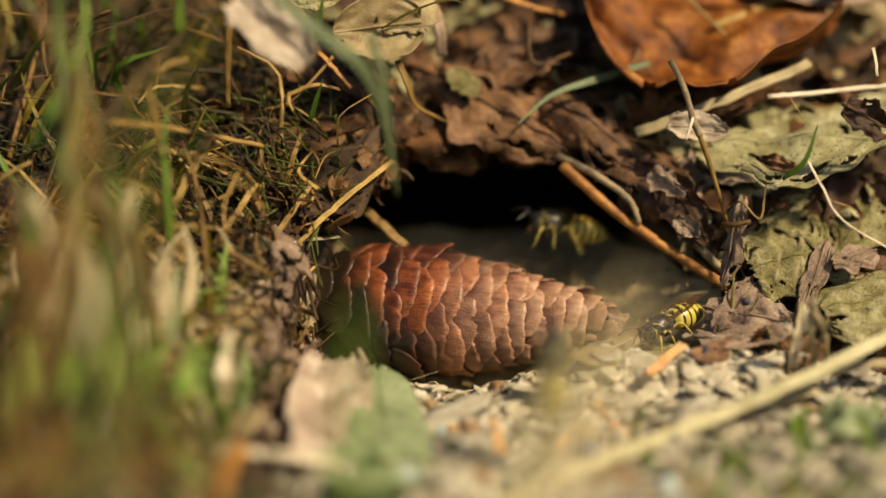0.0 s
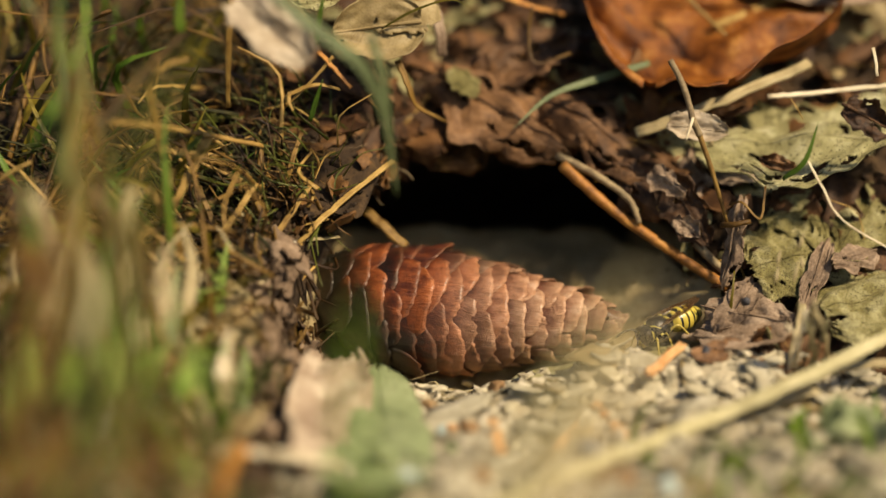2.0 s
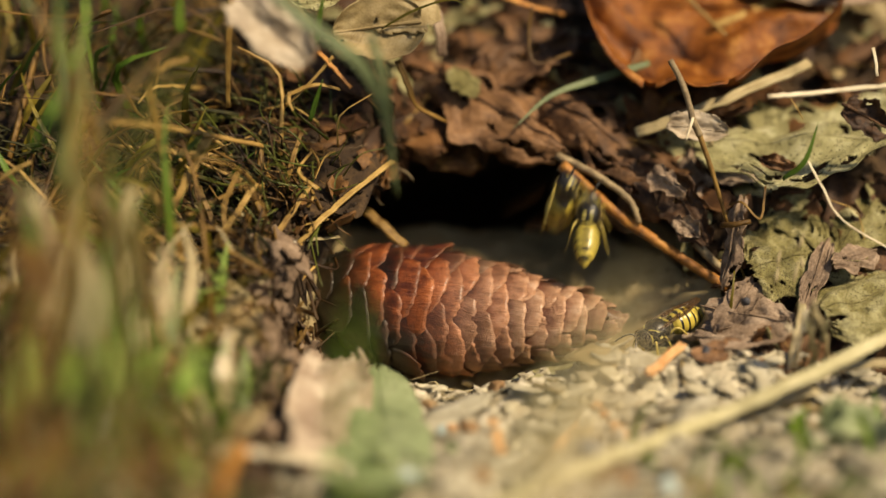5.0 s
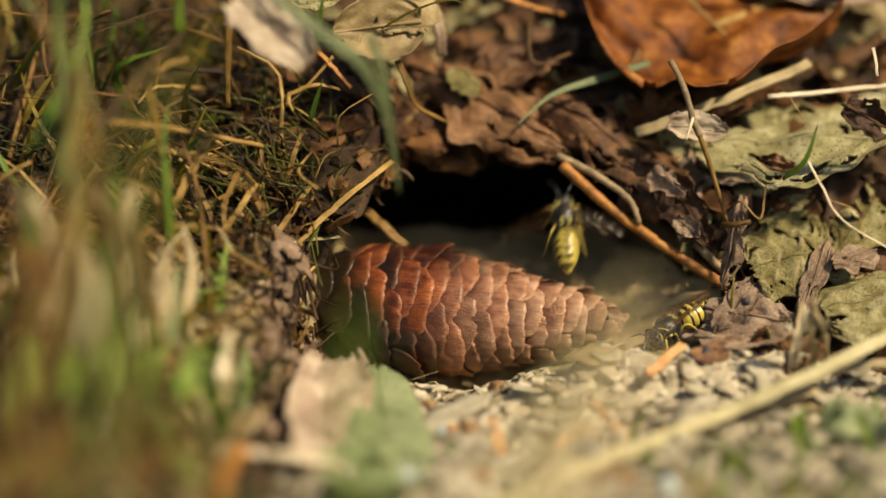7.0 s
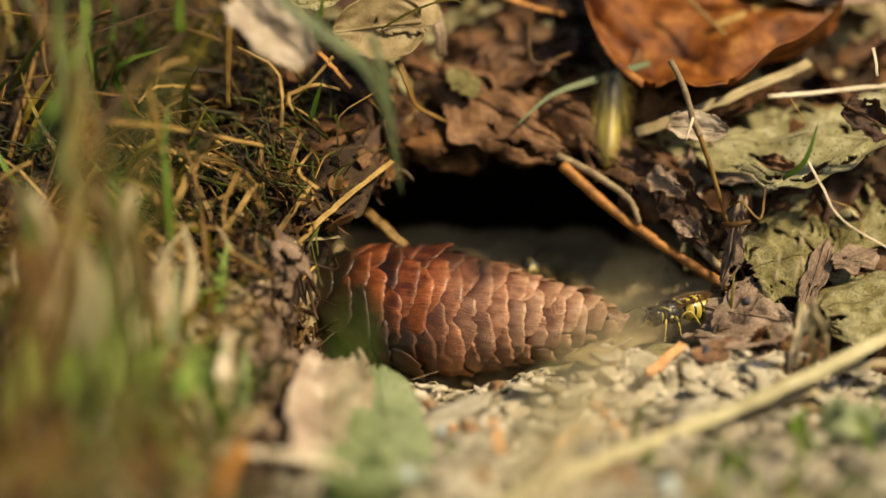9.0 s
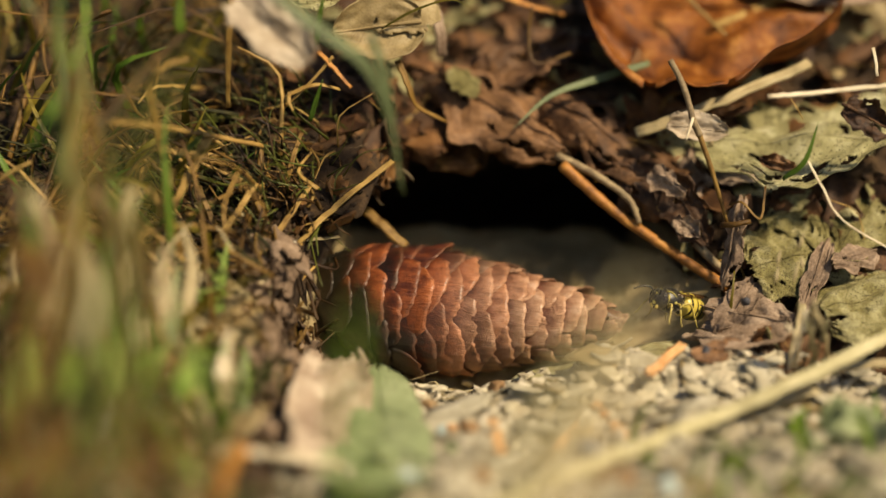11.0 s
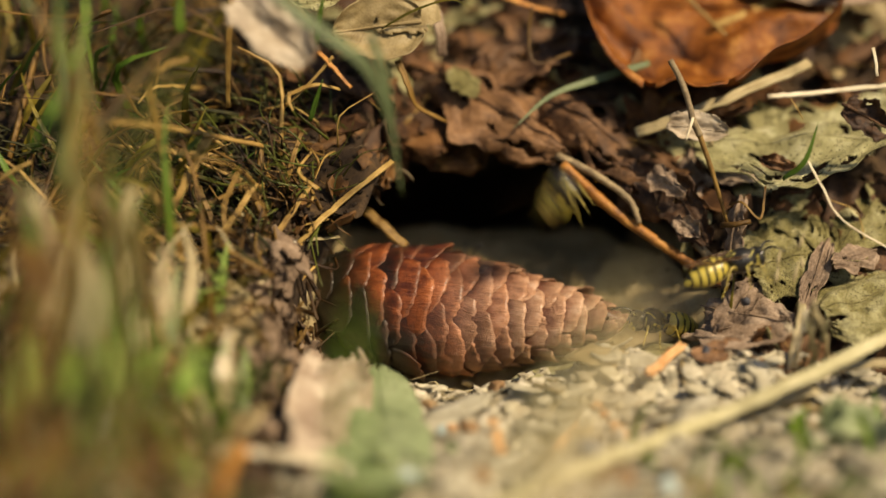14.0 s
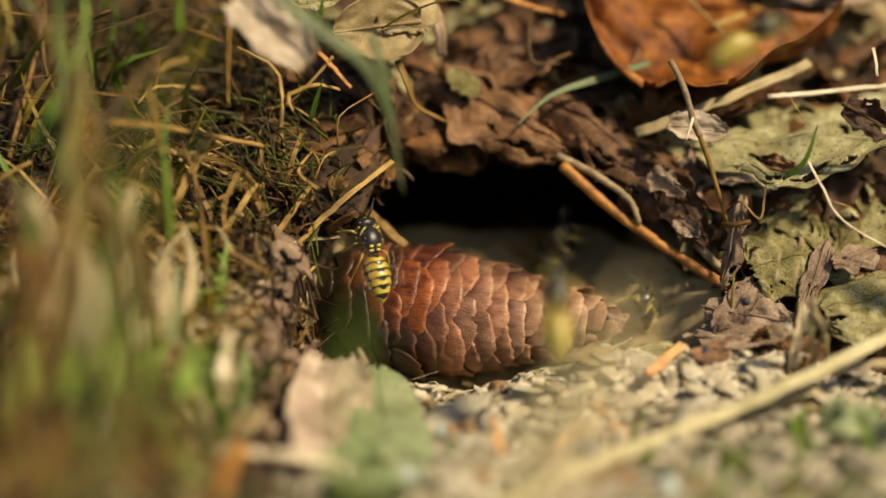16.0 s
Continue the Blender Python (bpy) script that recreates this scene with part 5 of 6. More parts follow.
for low, pts, w, mat_ in (((-62, -150, 18), [(-41.8, -151.9, 49.2), (-42.7, -131.3, 59.1), (-42.4, -113.6, 66.8), (-38.1, -100.8, 72.7)], 2.4, BROWN_STRAW),
                          ((-56, -146, 18), [(-36.2, -148.3, 47.5), (-36.1, -128.4, 55.3), (-36.3, -110.7, 63.1), (-39.3, -98.3, 67.8)], 2.2, OLIVE_GRASS),
                          ((-50, -140, 18), [(-32.6, -141.1, 44.0), (-33.1, -123.3, 51.8), (-32.0, -108.2, 58.1), (-30.4, -95.4, 64.1)], 1.2, BROWN_STRAW),
                          ((-54, -134, 18), [(-35.3, -137.6, 47.6), (-35.4, -110.7, 63.1), (-32.7, -89.6, 74.2), (-26.9, -74.7, 80.1)], 1.8, OLIVE_GRASS),
                          ((-60, -128, 18), [(-41.2, -124.1, 49.5), (-43.0, -102.2, 62.9), (-36.8, -84.1, 71.9), (-34.9, -73.3, 78.2)], 2.0, OLIVE_GRASS),
                          ((-66, -126, 18), [(-45.3, -121.0, 52.2), (-42.5, -94.7, 66.0), (-46.0, -81.0, 74.6), (-51.1, -71.8, 82.2)], 2.2, BROWN_STRAW)):
    grass_blade([low] + pts, w, "long grass blade standing before the bank", mat_, n=30)

# ---- seeds, pebbles and lumps ----
for p, q in (((55.2, -7.7, 18.6), (56.1, -6.5, 22.0)), ((56.6, -7.0, 20.5), (56.5, -6.2, 22.6)), ((52.4, -7.7, 18.5), (52.9, -6.7, 21.3)), ((52.6, -6.8, 21.1), (53.2, -5.9, 23.6)), ((55.9, -5.9, 23.6), (57.0, -5.0, 26.0))):
    seed_ = sweep(curve_through([p, q], 9), circle(7), np.array([0.08, 0.2, 0.3, 0.32, 0.28, 0.22, 0.16, 0.1, 0.05]))
    tagged(part("grass_seed", seed_, TAN_STALK, at=p), "pale husked grass seed on a leaf", "seed", "grass seeds")
for i, (p, size) in enumerate((((35.3, -22.6, 4.0), 2.0), ((39.5, -19.9, 5.5), 2.4), ((43.8, -19.7, 5.6), 2.0), ((31.3, -18.5, 3.9), 2.2), ((27.4, -17.6, 4.5), 2.0), ((29.8, -26.8, 3.3), 2.1),
                               ((22.3, -13.8, 5.0), 1.7), ((48.1, -16.8, 6.5), 1.9), ((36.7, -31.0, 5.1), 2.4), ((17.8, -15.0, 3.4), 1.7), ((13.3, -4.7, 1.4), 1.6), ((10.1, 11.6, -3.9), 1.1), ((7.7, 12.0, -4.6), 1.2),
                               ((3.9, 9.7, -6.0), 1.6), ((-1.3, -7.2, 0.0), 1.3), ((32.4, -15.5, 5.7), 1.8), ((15.3, -22.4, 2.3), 2.1), ((10.6, -19.8, 2.6), 1.9), ((5.0, -15.0, 1.0), 1.7), ((17.3, -53.4, 6.7), 2.6), ((21.6, -42.1, 5.1), 2.2), ((10.9, -41.4, 4.8), 2.4), ((43.9, -23.7, 4.3), 1.9), ((51.9, -13.7, 7.6), 1.6))):
    tagged(part("pebble", pebble_shape(p, size, 100 + i, 0.45, 9), STONE if i % 2 else CRUMB, at=p, smooth=False), "pale beige crumbly pebble on the rim", "pebble", "pebbles")
tagged(part("charcoal_lump", pebble_shape((41.1, -12.0, 8.1), 1.5, 55, 1.3, 12), surface("charcoal", [(0.02, 0.02, 0.024), (0.06, 0.06, 0.07)], 1, 0.6, 0.4, 0.3), at=(41.1, -12.0, 8.1)), "small dark grey charcoal lump on the rim", "lump")
tagged(part("charcoal_lump", pebble_shape((48.0, -5.0, 14.4), 1.0, 57, 1.0, 12), bpy.data.materials["charcoal"], at=(48.0, -5.0, 14.4)), "dark grey lump under a leaf", "lump")
tagged(part("slate_chip", pebble_shape((21.4, -45.7, 6.2), 3.0, 58, 0.8, 6), surface("slate", [(0.05, 0.06, 0.07), (0.14, 0.16, 0.18)], 2, 0.6, 0.3, 0.4), at=(21.5, -44.7, 5.2)), "bluish grey slate chip among crumbs", "chip")


RIM_CHIPS = (((-0.5, -30.4, 3.3), 1.3, "pale bluish", 0), ((1.3, -43.1, 5.6), 1.6, "dusty green", 1), ((31.1, -60.0, 7.9), 1.9, "pale bluish", 0), ((-4.7, -54.9, 6.6), 2.2, "pale bluish", 0),
                                              ((18.0, -55.6, 7.4), 3.0, "pale beige", 2), ((12.4, -34.1, 4.2), 2.2, "pale beige", 2), ((-7.1, -36.2, 4.7), 2.4, "pale beige", 2), ((29.4, -20.9, 3.5), 2.2, "pale beige", 2),
                                              ((3.9, -31.7, 4.1), 2.0, "brown", 3), ((8.6, -11.3, 1.8), 2.0, "brown", 3), ((-2.1, -15.9, 0.9), 1.8, "brown", 3), ((32.6, -44.5, 6.2), 2.6, "pale beige", 2), ((15.5, -17.2, 2.9), 2.4, "pale beige", 2),
                                              ((5.3, -53.3, 6.7), 2.4, "brown", 3), ((24.5, -55.1, 6.7), 2.6, "brown", 3))
BLUE_CHIP = surface("pale bluish chip", [(0.24, 0.30, 0.28), (0.42, 0.50, 0.47)], 1, 0.6, 0.3, 0.4)
BROWN_CHIP = surface("brown woody chip", [(0.14, 0.075, 0.03), (0.30, 0.18, 0.085)], 2, 0.7, 0.4, 0.4)
for i, (p, size, word, k) in enumerate(RIM_CHIPS):
    tagged(part("rim_chip", pebble_shape(p, size, 500 + i, 0.7, 7), (BLUE_CHIP, LEAF_GREEN, FLAKE, BROWN_CHIP)[k], at=p, smooth=False), word + " chip lying among pale crumbs", "chip", "rim chips")


# ---- what nobody could count ----
def tufts(name, label, category, material, count, inside, seed, make, group=""):
    """Many small pieces on the ground: one object, or, with a group, an object each."""
    r = random.Random(seed)
    places = spots_on_ground(count, inside, seed)
    shapes = [make(np.array(p), np.array(n), r) for p, n in places]
    if group:
        for (p, n), shape in zip(places, shapes):
            tagged(part(name, shape, material, at=tuple(p)), label, category, group)
        return None
    return tagged(part(name, joined(shapes), material), label, category, kind="stuff")


def crumb(p, n, r):
    size = 0.3 + 1.2 * r.random() ** 3.0
    return small_stone(p + n * size * 0.25, size, r, 0.5)


def grit(p, n, r):
    size = r.uniform(0.2, 0.5)
    return small_stone(p + n * size * 0.2, size, r, 0.5)


def small_stone(p, size, r, flat=0.75):
    base = np.array([(1, 0, 0), (-1, 0, 0), (0, 1, 0), (0, -1, 0), (0, 0, 1), (0, 0, -1), (.6, .6, .55), (-.6, .6, .55), (.6, -.6, .55), (-.6, -.6, .55), (.6, .6, -.55), (-.6, .6, -.55), (.6, -.6, -.55), (-.6, -.6, -.55)])
    turn = np.array(Euler((r.gauss(0, 0.5), r.gauss(0, 0.5), r.uniform(0, 6))).to_matrix())
    v = base * np.array([[r.uniform(0.7, 1.25)] for _ in base]) * np.array([1.25, 1.0, flat])
    faces = []
    cube = {(sx, sy, sz): 6 + i for i, (sx, sy, sz) in enumerate(((1, 1, 1), (-1, 1, 1), (1, -1, 1), (-1, -1, 1), (1, 1, -1), (-1, 1, -1), (1, -1, -1), (-1, -1, -1)))}
    for axis in range(3):
        for s in (1, -1):
            centre = axis * 2 + (0 if s > 0 else 1)
            o = [k for k in range(3) if k != axis]
            loop = []
            for a, b in ((1, 1), (-1, 1), (-1, -1), (1, -1)):
                key = [0, 0, 0]
                key[axis], key[o[0]], key[o[1]] = s, a, b
                loop.append(cube[tuple(key)])
            faces += [(centre, loop[i], loop[(i + 1) % 4]) for i in range(4)]
    return (v * size) @ turn.T + p, faces


def stem(low, high, r0, lie, above=1.2):
    def make(p, n, r):
        way = np.array([r.gauss(0, 1), r.gauss(0, 0.7), r.gauss(0, 0.5)])
        way -= n * way.dot(n) * lie
        if -46 < p[0] < -20:
            way[0] = -abs(way[0]) * 0.6   # stems lean away from the burrow
        way = way / (np.linalg.norm(way) + 1e-6) + n * (1 - lie) * 0.9
        long_ = r.uniform(low, high)
        bend = np.array([r.gauss(0, 1), r.gauss(0, 1), r.gauss(0, 0.6)]) * long_ * 0.16
        a = p + n * r.uniform(0.2, above)
        pts = [a, a + way * long_ * 0.5 + bend, a + way * long_ + np.array([0, 0, -0.08 * long_])]
        ring = [(-1, 0.05), (-0.4, 0.35), (0.3, 0.3), (1, -0.05), (0, -0.35)]
        return sweep(curve_through(pts, 7), ring, np.linspace(1, 0.45, 7) * r0 * r.uniform(0.5, 1.7), (r.gauss(0, 0.6), -0.6, 0.7))
    return make


def blade(low, high, width):
    def make(p, n, r):
        way = n * 0.5 + np.array([r.gauss(0, 0.45), r.gauss(0, 0.35), 0.7])
        way /= np.linalg.norm(way)
        long_ = r.uniform(low, high)
        droop = np.array([r.gauss(0, 0.4), r.gauss(0, 0.3), -0.35]) * long_ * r.uniform(0.1, 0.6)
        pts = [p - n, p + way * long_ * 0.55, p + way * long_ + droop]
        return blade_shape(pts, width * r.uniform(0.6, 1.3), 8, (r.gauss(0, 0.5), -0.8, 0.5))
    return make


def scrap(low, high, tip=0.35, bend=0.35):
    def make(p, n, r):
        k, size = 7, r.uniform(low, high)
        a = np.array([r.gauss(0, 1), r.gauss(0, 1), r.gauss(0, 1)])
        tilt = n + a * tip
        tilt /= np.linalg.norm(tilt)
        a -= tilt * a.dot(tilt)
        a /= np.linalg.norm(a) + 1e-6
        b = np.cross(tilt, a)
        fold, lengthen = r.uniform(-bend, bend), r.uniform(1.0, 2.2)
        us, vs = np.meshgrid(np.linspace(-1, 1, k), np.linspace(-1, 1, 5), indexing="ij")
        rim = np.sqrt(np.clip(1.02 - us ** 2, 0, 1)) * (1 + 0.25 * np.sin(us * 9 + r.uniform(0, 6)))
        h = fold * vs ** 2 + r.uniform(-bend, bend) * us ** 2 + 0.34 * bend * np.sin(us * 5 + vs * 3 + r.uniform(0, 6))
        top = p + n * (0.7 * tip * size + 0.3) + a * (us * size * lengthen)[..., None] + b * (vs * size * 0.75 * rim)[..., None] + tilt * (h * size)[..., None]
        top = top.reshape(-1, 3)
        low_ = top - tilt * 0.15
        nn = k * 5
        faces = [(i * 5 + j, (i + 1) * 5 + j, (i + 1) * 5 + j + 1, i * 5 + j + 1) for i in range(k - 1) for j in range(4)]
        edge = [i * 5 for i in range(k)] + [(k - 1) * 5 + j for j in range(1, 5)] + [i * 5 + 4 for i in range(k - 2, -1, -1)] + [3, 2, 1, 0]
        return np.vstack([top, low_]), faces + [tuple(q + nn for q in f[::-1]) for f in faces] + [(d, c, c + nn, d + nn) for c, d in zip(edge, edge[1:])]
    return make


def hanging(low, high, r0):
    """Fibres that hang from the lip of the burrow, bent at their ends."""
    def make(p, n, r):
        long_ = r.uniform(low, high)
        way = np.array([r.gauss(0, 0.55), r.gauss(-0.15, 0.3), -1.0])
        pts = [p + np.array([0, 0, 0.8]), p + way * long_ * 0.5, p + way * long_ + np.array([r.gauss(0, 0.35), r.gauss(0, 0.2), 0.1]) * long_ * 0.5]
        return sweep(curve_through(pts, 6), circle(5), np.linspace(1, 0.4, 6) * r0 * r.uniform(0.5, 1.8))
    return make


def grassy(x, y, z, n):
    return x < -27 and not in_burrow(x, y, z) and y < 60


def front(x, y, z, n):
    return y < 4 and x > -24 and n[2] > 0.55 and not in_burrow(x, y, z) and not (x > 32 and y > -10)


def roof(x, y, z, n):
    return y > 22 and z > 27 and x > -34 and n[2] > 0.1


def right_bank(x, y, z, n):
    return x > 30 and -9 < y < 60 and (x - 37) ** 2 + (y + 2) ** 2 > 190 and not in_burrow(x, y, z)


for i, (p, n) in enumerate(spots_on_ground(42, lambda x, y, z, n: -32 < y < 2 and -16 < x < 56 and not (x > 30 and y > -13) and n[2] > 0.6 and not in_burrow(x, y, z), 77)):
    size = rng.uniform(1.1, 2.5)
    chip = part("pebble", pebble_shape(p + n * size * 0.2, size, 300 + i, 0.38, 8), (STONE, CRUMB)[i % 2], at=tuple(p), smooth=False)
    tagged(chip, "pale beige angular earth chip on the rim", "pebble", "pebbles")

tufts("rim_grit", "fine pale grit covering the rim", "grit", CRUMB, 7000, front, 13, grit)
tufts("soil_crumbs", "pale dry crumbs of earth on the burrow rim", "crumbs", CRUMB, 2900, front, 11, crumb)
tufts("dark_crumbs", "dark crumbs of earth in the burrow", "crumbs", SOIL, 2200, lambda x, y, z, n: y > -2 and z < 50 and n[2] > -0.2 and not in_burrow(x, y, z), 12, crumb)
tufts("dry_straw", "weathered brown dry grass stem on the bank", "dry grass", BROWN_STRAW, 240, grassy, 21, stem(9, 34, 0.45, 0.45, 6), "dry stems")
tufts("golden_straw", "golden dry grass stem over moss", "dry grass", STRAW, 36, grassy, 20, stem(9, 30, 0.4, 0.5, 9), "golden stems")
tufts("fine_stems", "fine dry stems", "dry grass", STRAW, 420, grassy, 22, stem(4, 13, 0.15, 0.6, 5))
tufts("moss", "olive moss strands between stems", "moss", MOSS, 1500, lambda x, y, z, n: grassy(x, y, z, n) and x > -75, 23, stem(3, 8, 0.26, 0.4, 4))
tufts("green_grass", "green grass blades in dry grass", "grass", GRASS, 110, lambda x, y, z, n: grassy(x, y, z, n) and (x < -40 or y < -40), 24, blade(12, 30, 1.3))
tufts("yellow_grass", "yellowing grass blades", "grass", OLD_GRASS, 80, lambda x, y, z, n: grassy(x, y, z, n) and x < -38, 25, blade(10, 32, 1.5))
def near_tuft(x, y, z, n):
    return x < -38 and y < -34


def near_corner(x, y, z, n):
    return x > 26 and y < -36


tufts("pale_grass", "bleached grass blades in the near tuft", "dry grass", PALE_STRAW, 20, near_tuft, 26, blade(7, 18, 1.8))
tufts("near_grass", "green grass blades in the near tuft", "grass", GRASS, 30, near_tuft, 38, blade(7, 20, 1.7))
tufts("near_old_grass", "yellowing grass blades in the near tuft", "grass", OLD_GRASS, 20, near_tuft, 39, blade(7, 18, 1.8))
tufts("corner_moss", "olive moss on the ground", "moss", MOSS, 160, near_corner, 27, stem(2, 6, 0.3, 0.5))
tufts("corner_grass", "short green grass on the ground", "grass", GRASS, 40, near_corner, 28, blade(5, 14, 1.6))
tufts("edge_clump", "dense matted dry stems at the burrow edge", "dry grass", BROWN_STRAW, 240, lambda x, y, z, n: -33 < x < -22 and -14 < y < 22 and z > 0, 29, stem(4, 11, 0.3, 0.35))
tufts("pale_clump", "short pale stems matted at the burrow edge", "dry grass", BROWN_STRAW, 130, lambda x, y, z, n: -33 < x < -24 and -14 < y < 16 and z > 0, 19, stem(3, 8, 0.26, 0.4, 3))
tufts("burrow_dust", "pale crumbs on the burrow floor", "crumbs", DUST, 2500, lambda x, y, z, n: in_burrow(x, y, z) and n[2] > 0.6 and y > 14, 30, grit)
tufts("leaf_scraps", "brown scraps of dead leaves", "leaf litter", LITTER, 520, lambda x, y, z, n: roof(x, y, z, n) or right_bank(x, y, z, n), 31, scrap(1.2, 3.6))
tufts("russet_scrap", "russet scrap of dead leaf", "leaf", LITTER, 60, roof, 40, scrap(1.6, 4.6), "russet scraps")
tufts("leaf_scrap", "dark brown curled scrap of dead leaf", "leaf", LEAF_BROWN, 260, lambda x, y, z, n: roof(x, y, z, n) or right_bank(x, y, z, n), 32, scrap(1.5, 4.5), "leaf scraps")
tufts("tan_scrap", "tan torn scrap of dead leaf", "leaf", LEAF_PALE, 60, roof, 67, scrap(0.9, 2.4, 0.5, 0.4), "tan scraps")
tufts("olive_scrap", "olive-tan scrap of dead leaf", "leaf", LEAF_OLIVE, 130, lambda x, y, z, n: right_bank(x, y, z, n) or (roof(x, y, z, n) and y > 40), 33, scrap(1.5, 4.0), "olive scraps")
tufts("litter_stems", "thin brown stems in leaf litter", "stems", STRAW, 170, lambda x, y, z, n: roof(x, y, z, n) or right_bank(x, y, z, n), 34, stem(4, 15, 0.24, 0.9))
tufts("roots", "fine dark roots hanging from the burrow roof", "roots", GREY_TWIG, 90, lambda x, y, z, n: 18 < y < 40 and 20 < z < 33 and -26 < x < 40, 35, stem(1.5, 4.5, 0.2, 0.6))
tufts("hanging_fibres", "brown root fibres hanging at the lip of the burrow", "roots", BROWN_STRAW, 170, lambda x, y, z, n: 27 < y < 36 and 25 < z < 33 and -20 < x < 18, 64, hanging(1.5, 5.5, 0.2))
tufts("lip_scraps", "brown leaf crumbs at the lip of the burrow", "leaf litter", LITTER, 150, lambda x, y, z, n: 26 < y < 36 and 24 < z < 34 and -22 < x < 24, 65, scrap(0.7, 2.0, 0.8, 0.5))
tufts("rim_flake", "dusty beige flat leaf flake on the rim", "leaf", FLAKE, 120, lambda x, y, z, n: front(x, y, z, n) and y < -9, 51, scrap(1.8, 4.2, 0.1, 0.16), "rim flakes")
tufts("rim_olive_flake", "dull olive flat leaf flake on the rim", "leaf", LEAF_PALE, 60, lambda x, y, z, n: front(x, y, z, n) and y < -9, 52, scrap(1.6, 3.8, 0.1, 0.16), "rim flakes")


def near_left(x, y, z, n):
    return -75 < x < -31 and y < -10 and not in_burrow(x, y, z)


tufts("tan_straw", "tan dry stem matted over the bank", "dry grass", STRAW, 70, lambda x, y, z, n: -58 < x < -27 and -12 < y < 18 and z > 4, 56, stem(6, 17, 0.42, 0.4, 5), "tan stems")
tufts("edge_litter", "dull grey-brown leaf crumbs below the burrow edge", "leaf litter", LEAF_MAUVE, 150, lambda x, y, z, n: -36 < x < -20 and -45 < y < 0 and z < 24 and not in_burrow(x, y, z), 57, scrap(1.0, 3.0, 0.3, 0.3))
tufts("edge_fibres", "frayed pale fibres on the burrow edge", "dry grass", TAN_STALK, 110, lambda x, y, z, n: -37 < x < -27 and -16 < y < 4, 58, stem(2.5, 8, 0.22, 0.3, 3))
tufts("near_litter", "tan scraps of leaf between near grass", "leaf litter", LEAF_PALE, 600, near_left, 53, scrap(1.8, 4.6, 0.3, 0.3))
tufts("near_straw", "tan straw lying between near grass", "straw", TAN_STALK, 300, near_left, 54, stem(5, 16, 0.5, 0.6, 3))
tufts("near_green", "bright green grass between near straw", "grass", GRASS_BRIGHT, 110, near_left, 55, blade(5, 14, 1.7))
tufts("lip_litter", "brown leaf crumbs on the lip of the burrow", "leaf litter", LEAF_DARK, 90, lambda x, y, z, n: -27 < x < -2 and 6 < y < 24 and z > 20 and not in_burrow(x, y, z), 63, scrap(0.8, 2.4, 0.5, 0.4))
tufts("green_moss", "olive green moss strands between the dry stems", "moss", OLIVE_GRASS, 260, lambda x, y, z, n: -44 < x < -17 and -4 < y < 28 and z > 22 and not in_burrow(x, y, z), 66, stem(4, 10, 0.2, 0.35, 5))
tufts("edge_tangle", "tangled fine brown stems beside the burrow", "dry grass", BROWN_STRAW, 200, lambda x, y, z, n: -34 < x < -17 and 6 < y < 34 and z > 16 and not in_burrow(x, y, z), 61, stem(3, 8, 0.24, 0.6, 3))
tufts("edge_straw", "golden fine stem beside the burrow", "dry grass", STRAW, 26, lambda x, y, z, n: -36 < x < -18 and 2 < y < 32 and z > 14 and not in_burrow(x, y, z), 62, stem(4, 10, 0.3, 0.55, 5), "golden stems")
tufts("rim_litter", "bits of straw and leaf on the rim", "litter", FLAKE, 520, lambda x, y, z, n: front(x, y, z, n) and y < -7, 36, scrap(0.9, 2.7, 0.14, 0.12))
tufts("rim_stems", "short straw bits on the rim", "straw", TAN_STALK, 150, front, 37, stem(3, 9, 0.25, 0.9))


# ---- what moves ----
def beat(ob, spans):
    """Wings beat inside the spans of seconds, and lie folded back outside them."""
    for w in ob.children:
        kind = w.name.split(".")[0]
        if kind not in ("forewing", "hindwing"):
            continue
        s = 1 if w.location.y > 0 else -1
        hinge = w.location[:]
        rest = 76 if kind == "forewing" else 82
        rows = [(0.0, pose(*hinge, s * 6, 0, s * rest))]
        for a, b in spans:
            first, last = round(a * FPS), round(b * FPS)
            if first / FPS - 0.1 > rows[-1][0]:
                rows.append((first / FPS - 0.1, pose(*hinge, s * 6, 0, s * rest)))
            rows += [(k / FPS, pose(*hinge, s * (48 if k % 2 else -22), 0, s * 18)) for k in range(max(first, 1), last + 1)]
            rows.append((last / FPS + 0.1, pose(*hinge, s * 6, 0, s * rest)))
        rows = [q for q in rows if q[0] < 15.98]
        walk(w, rows + [(16.0, rows[-1][1])])


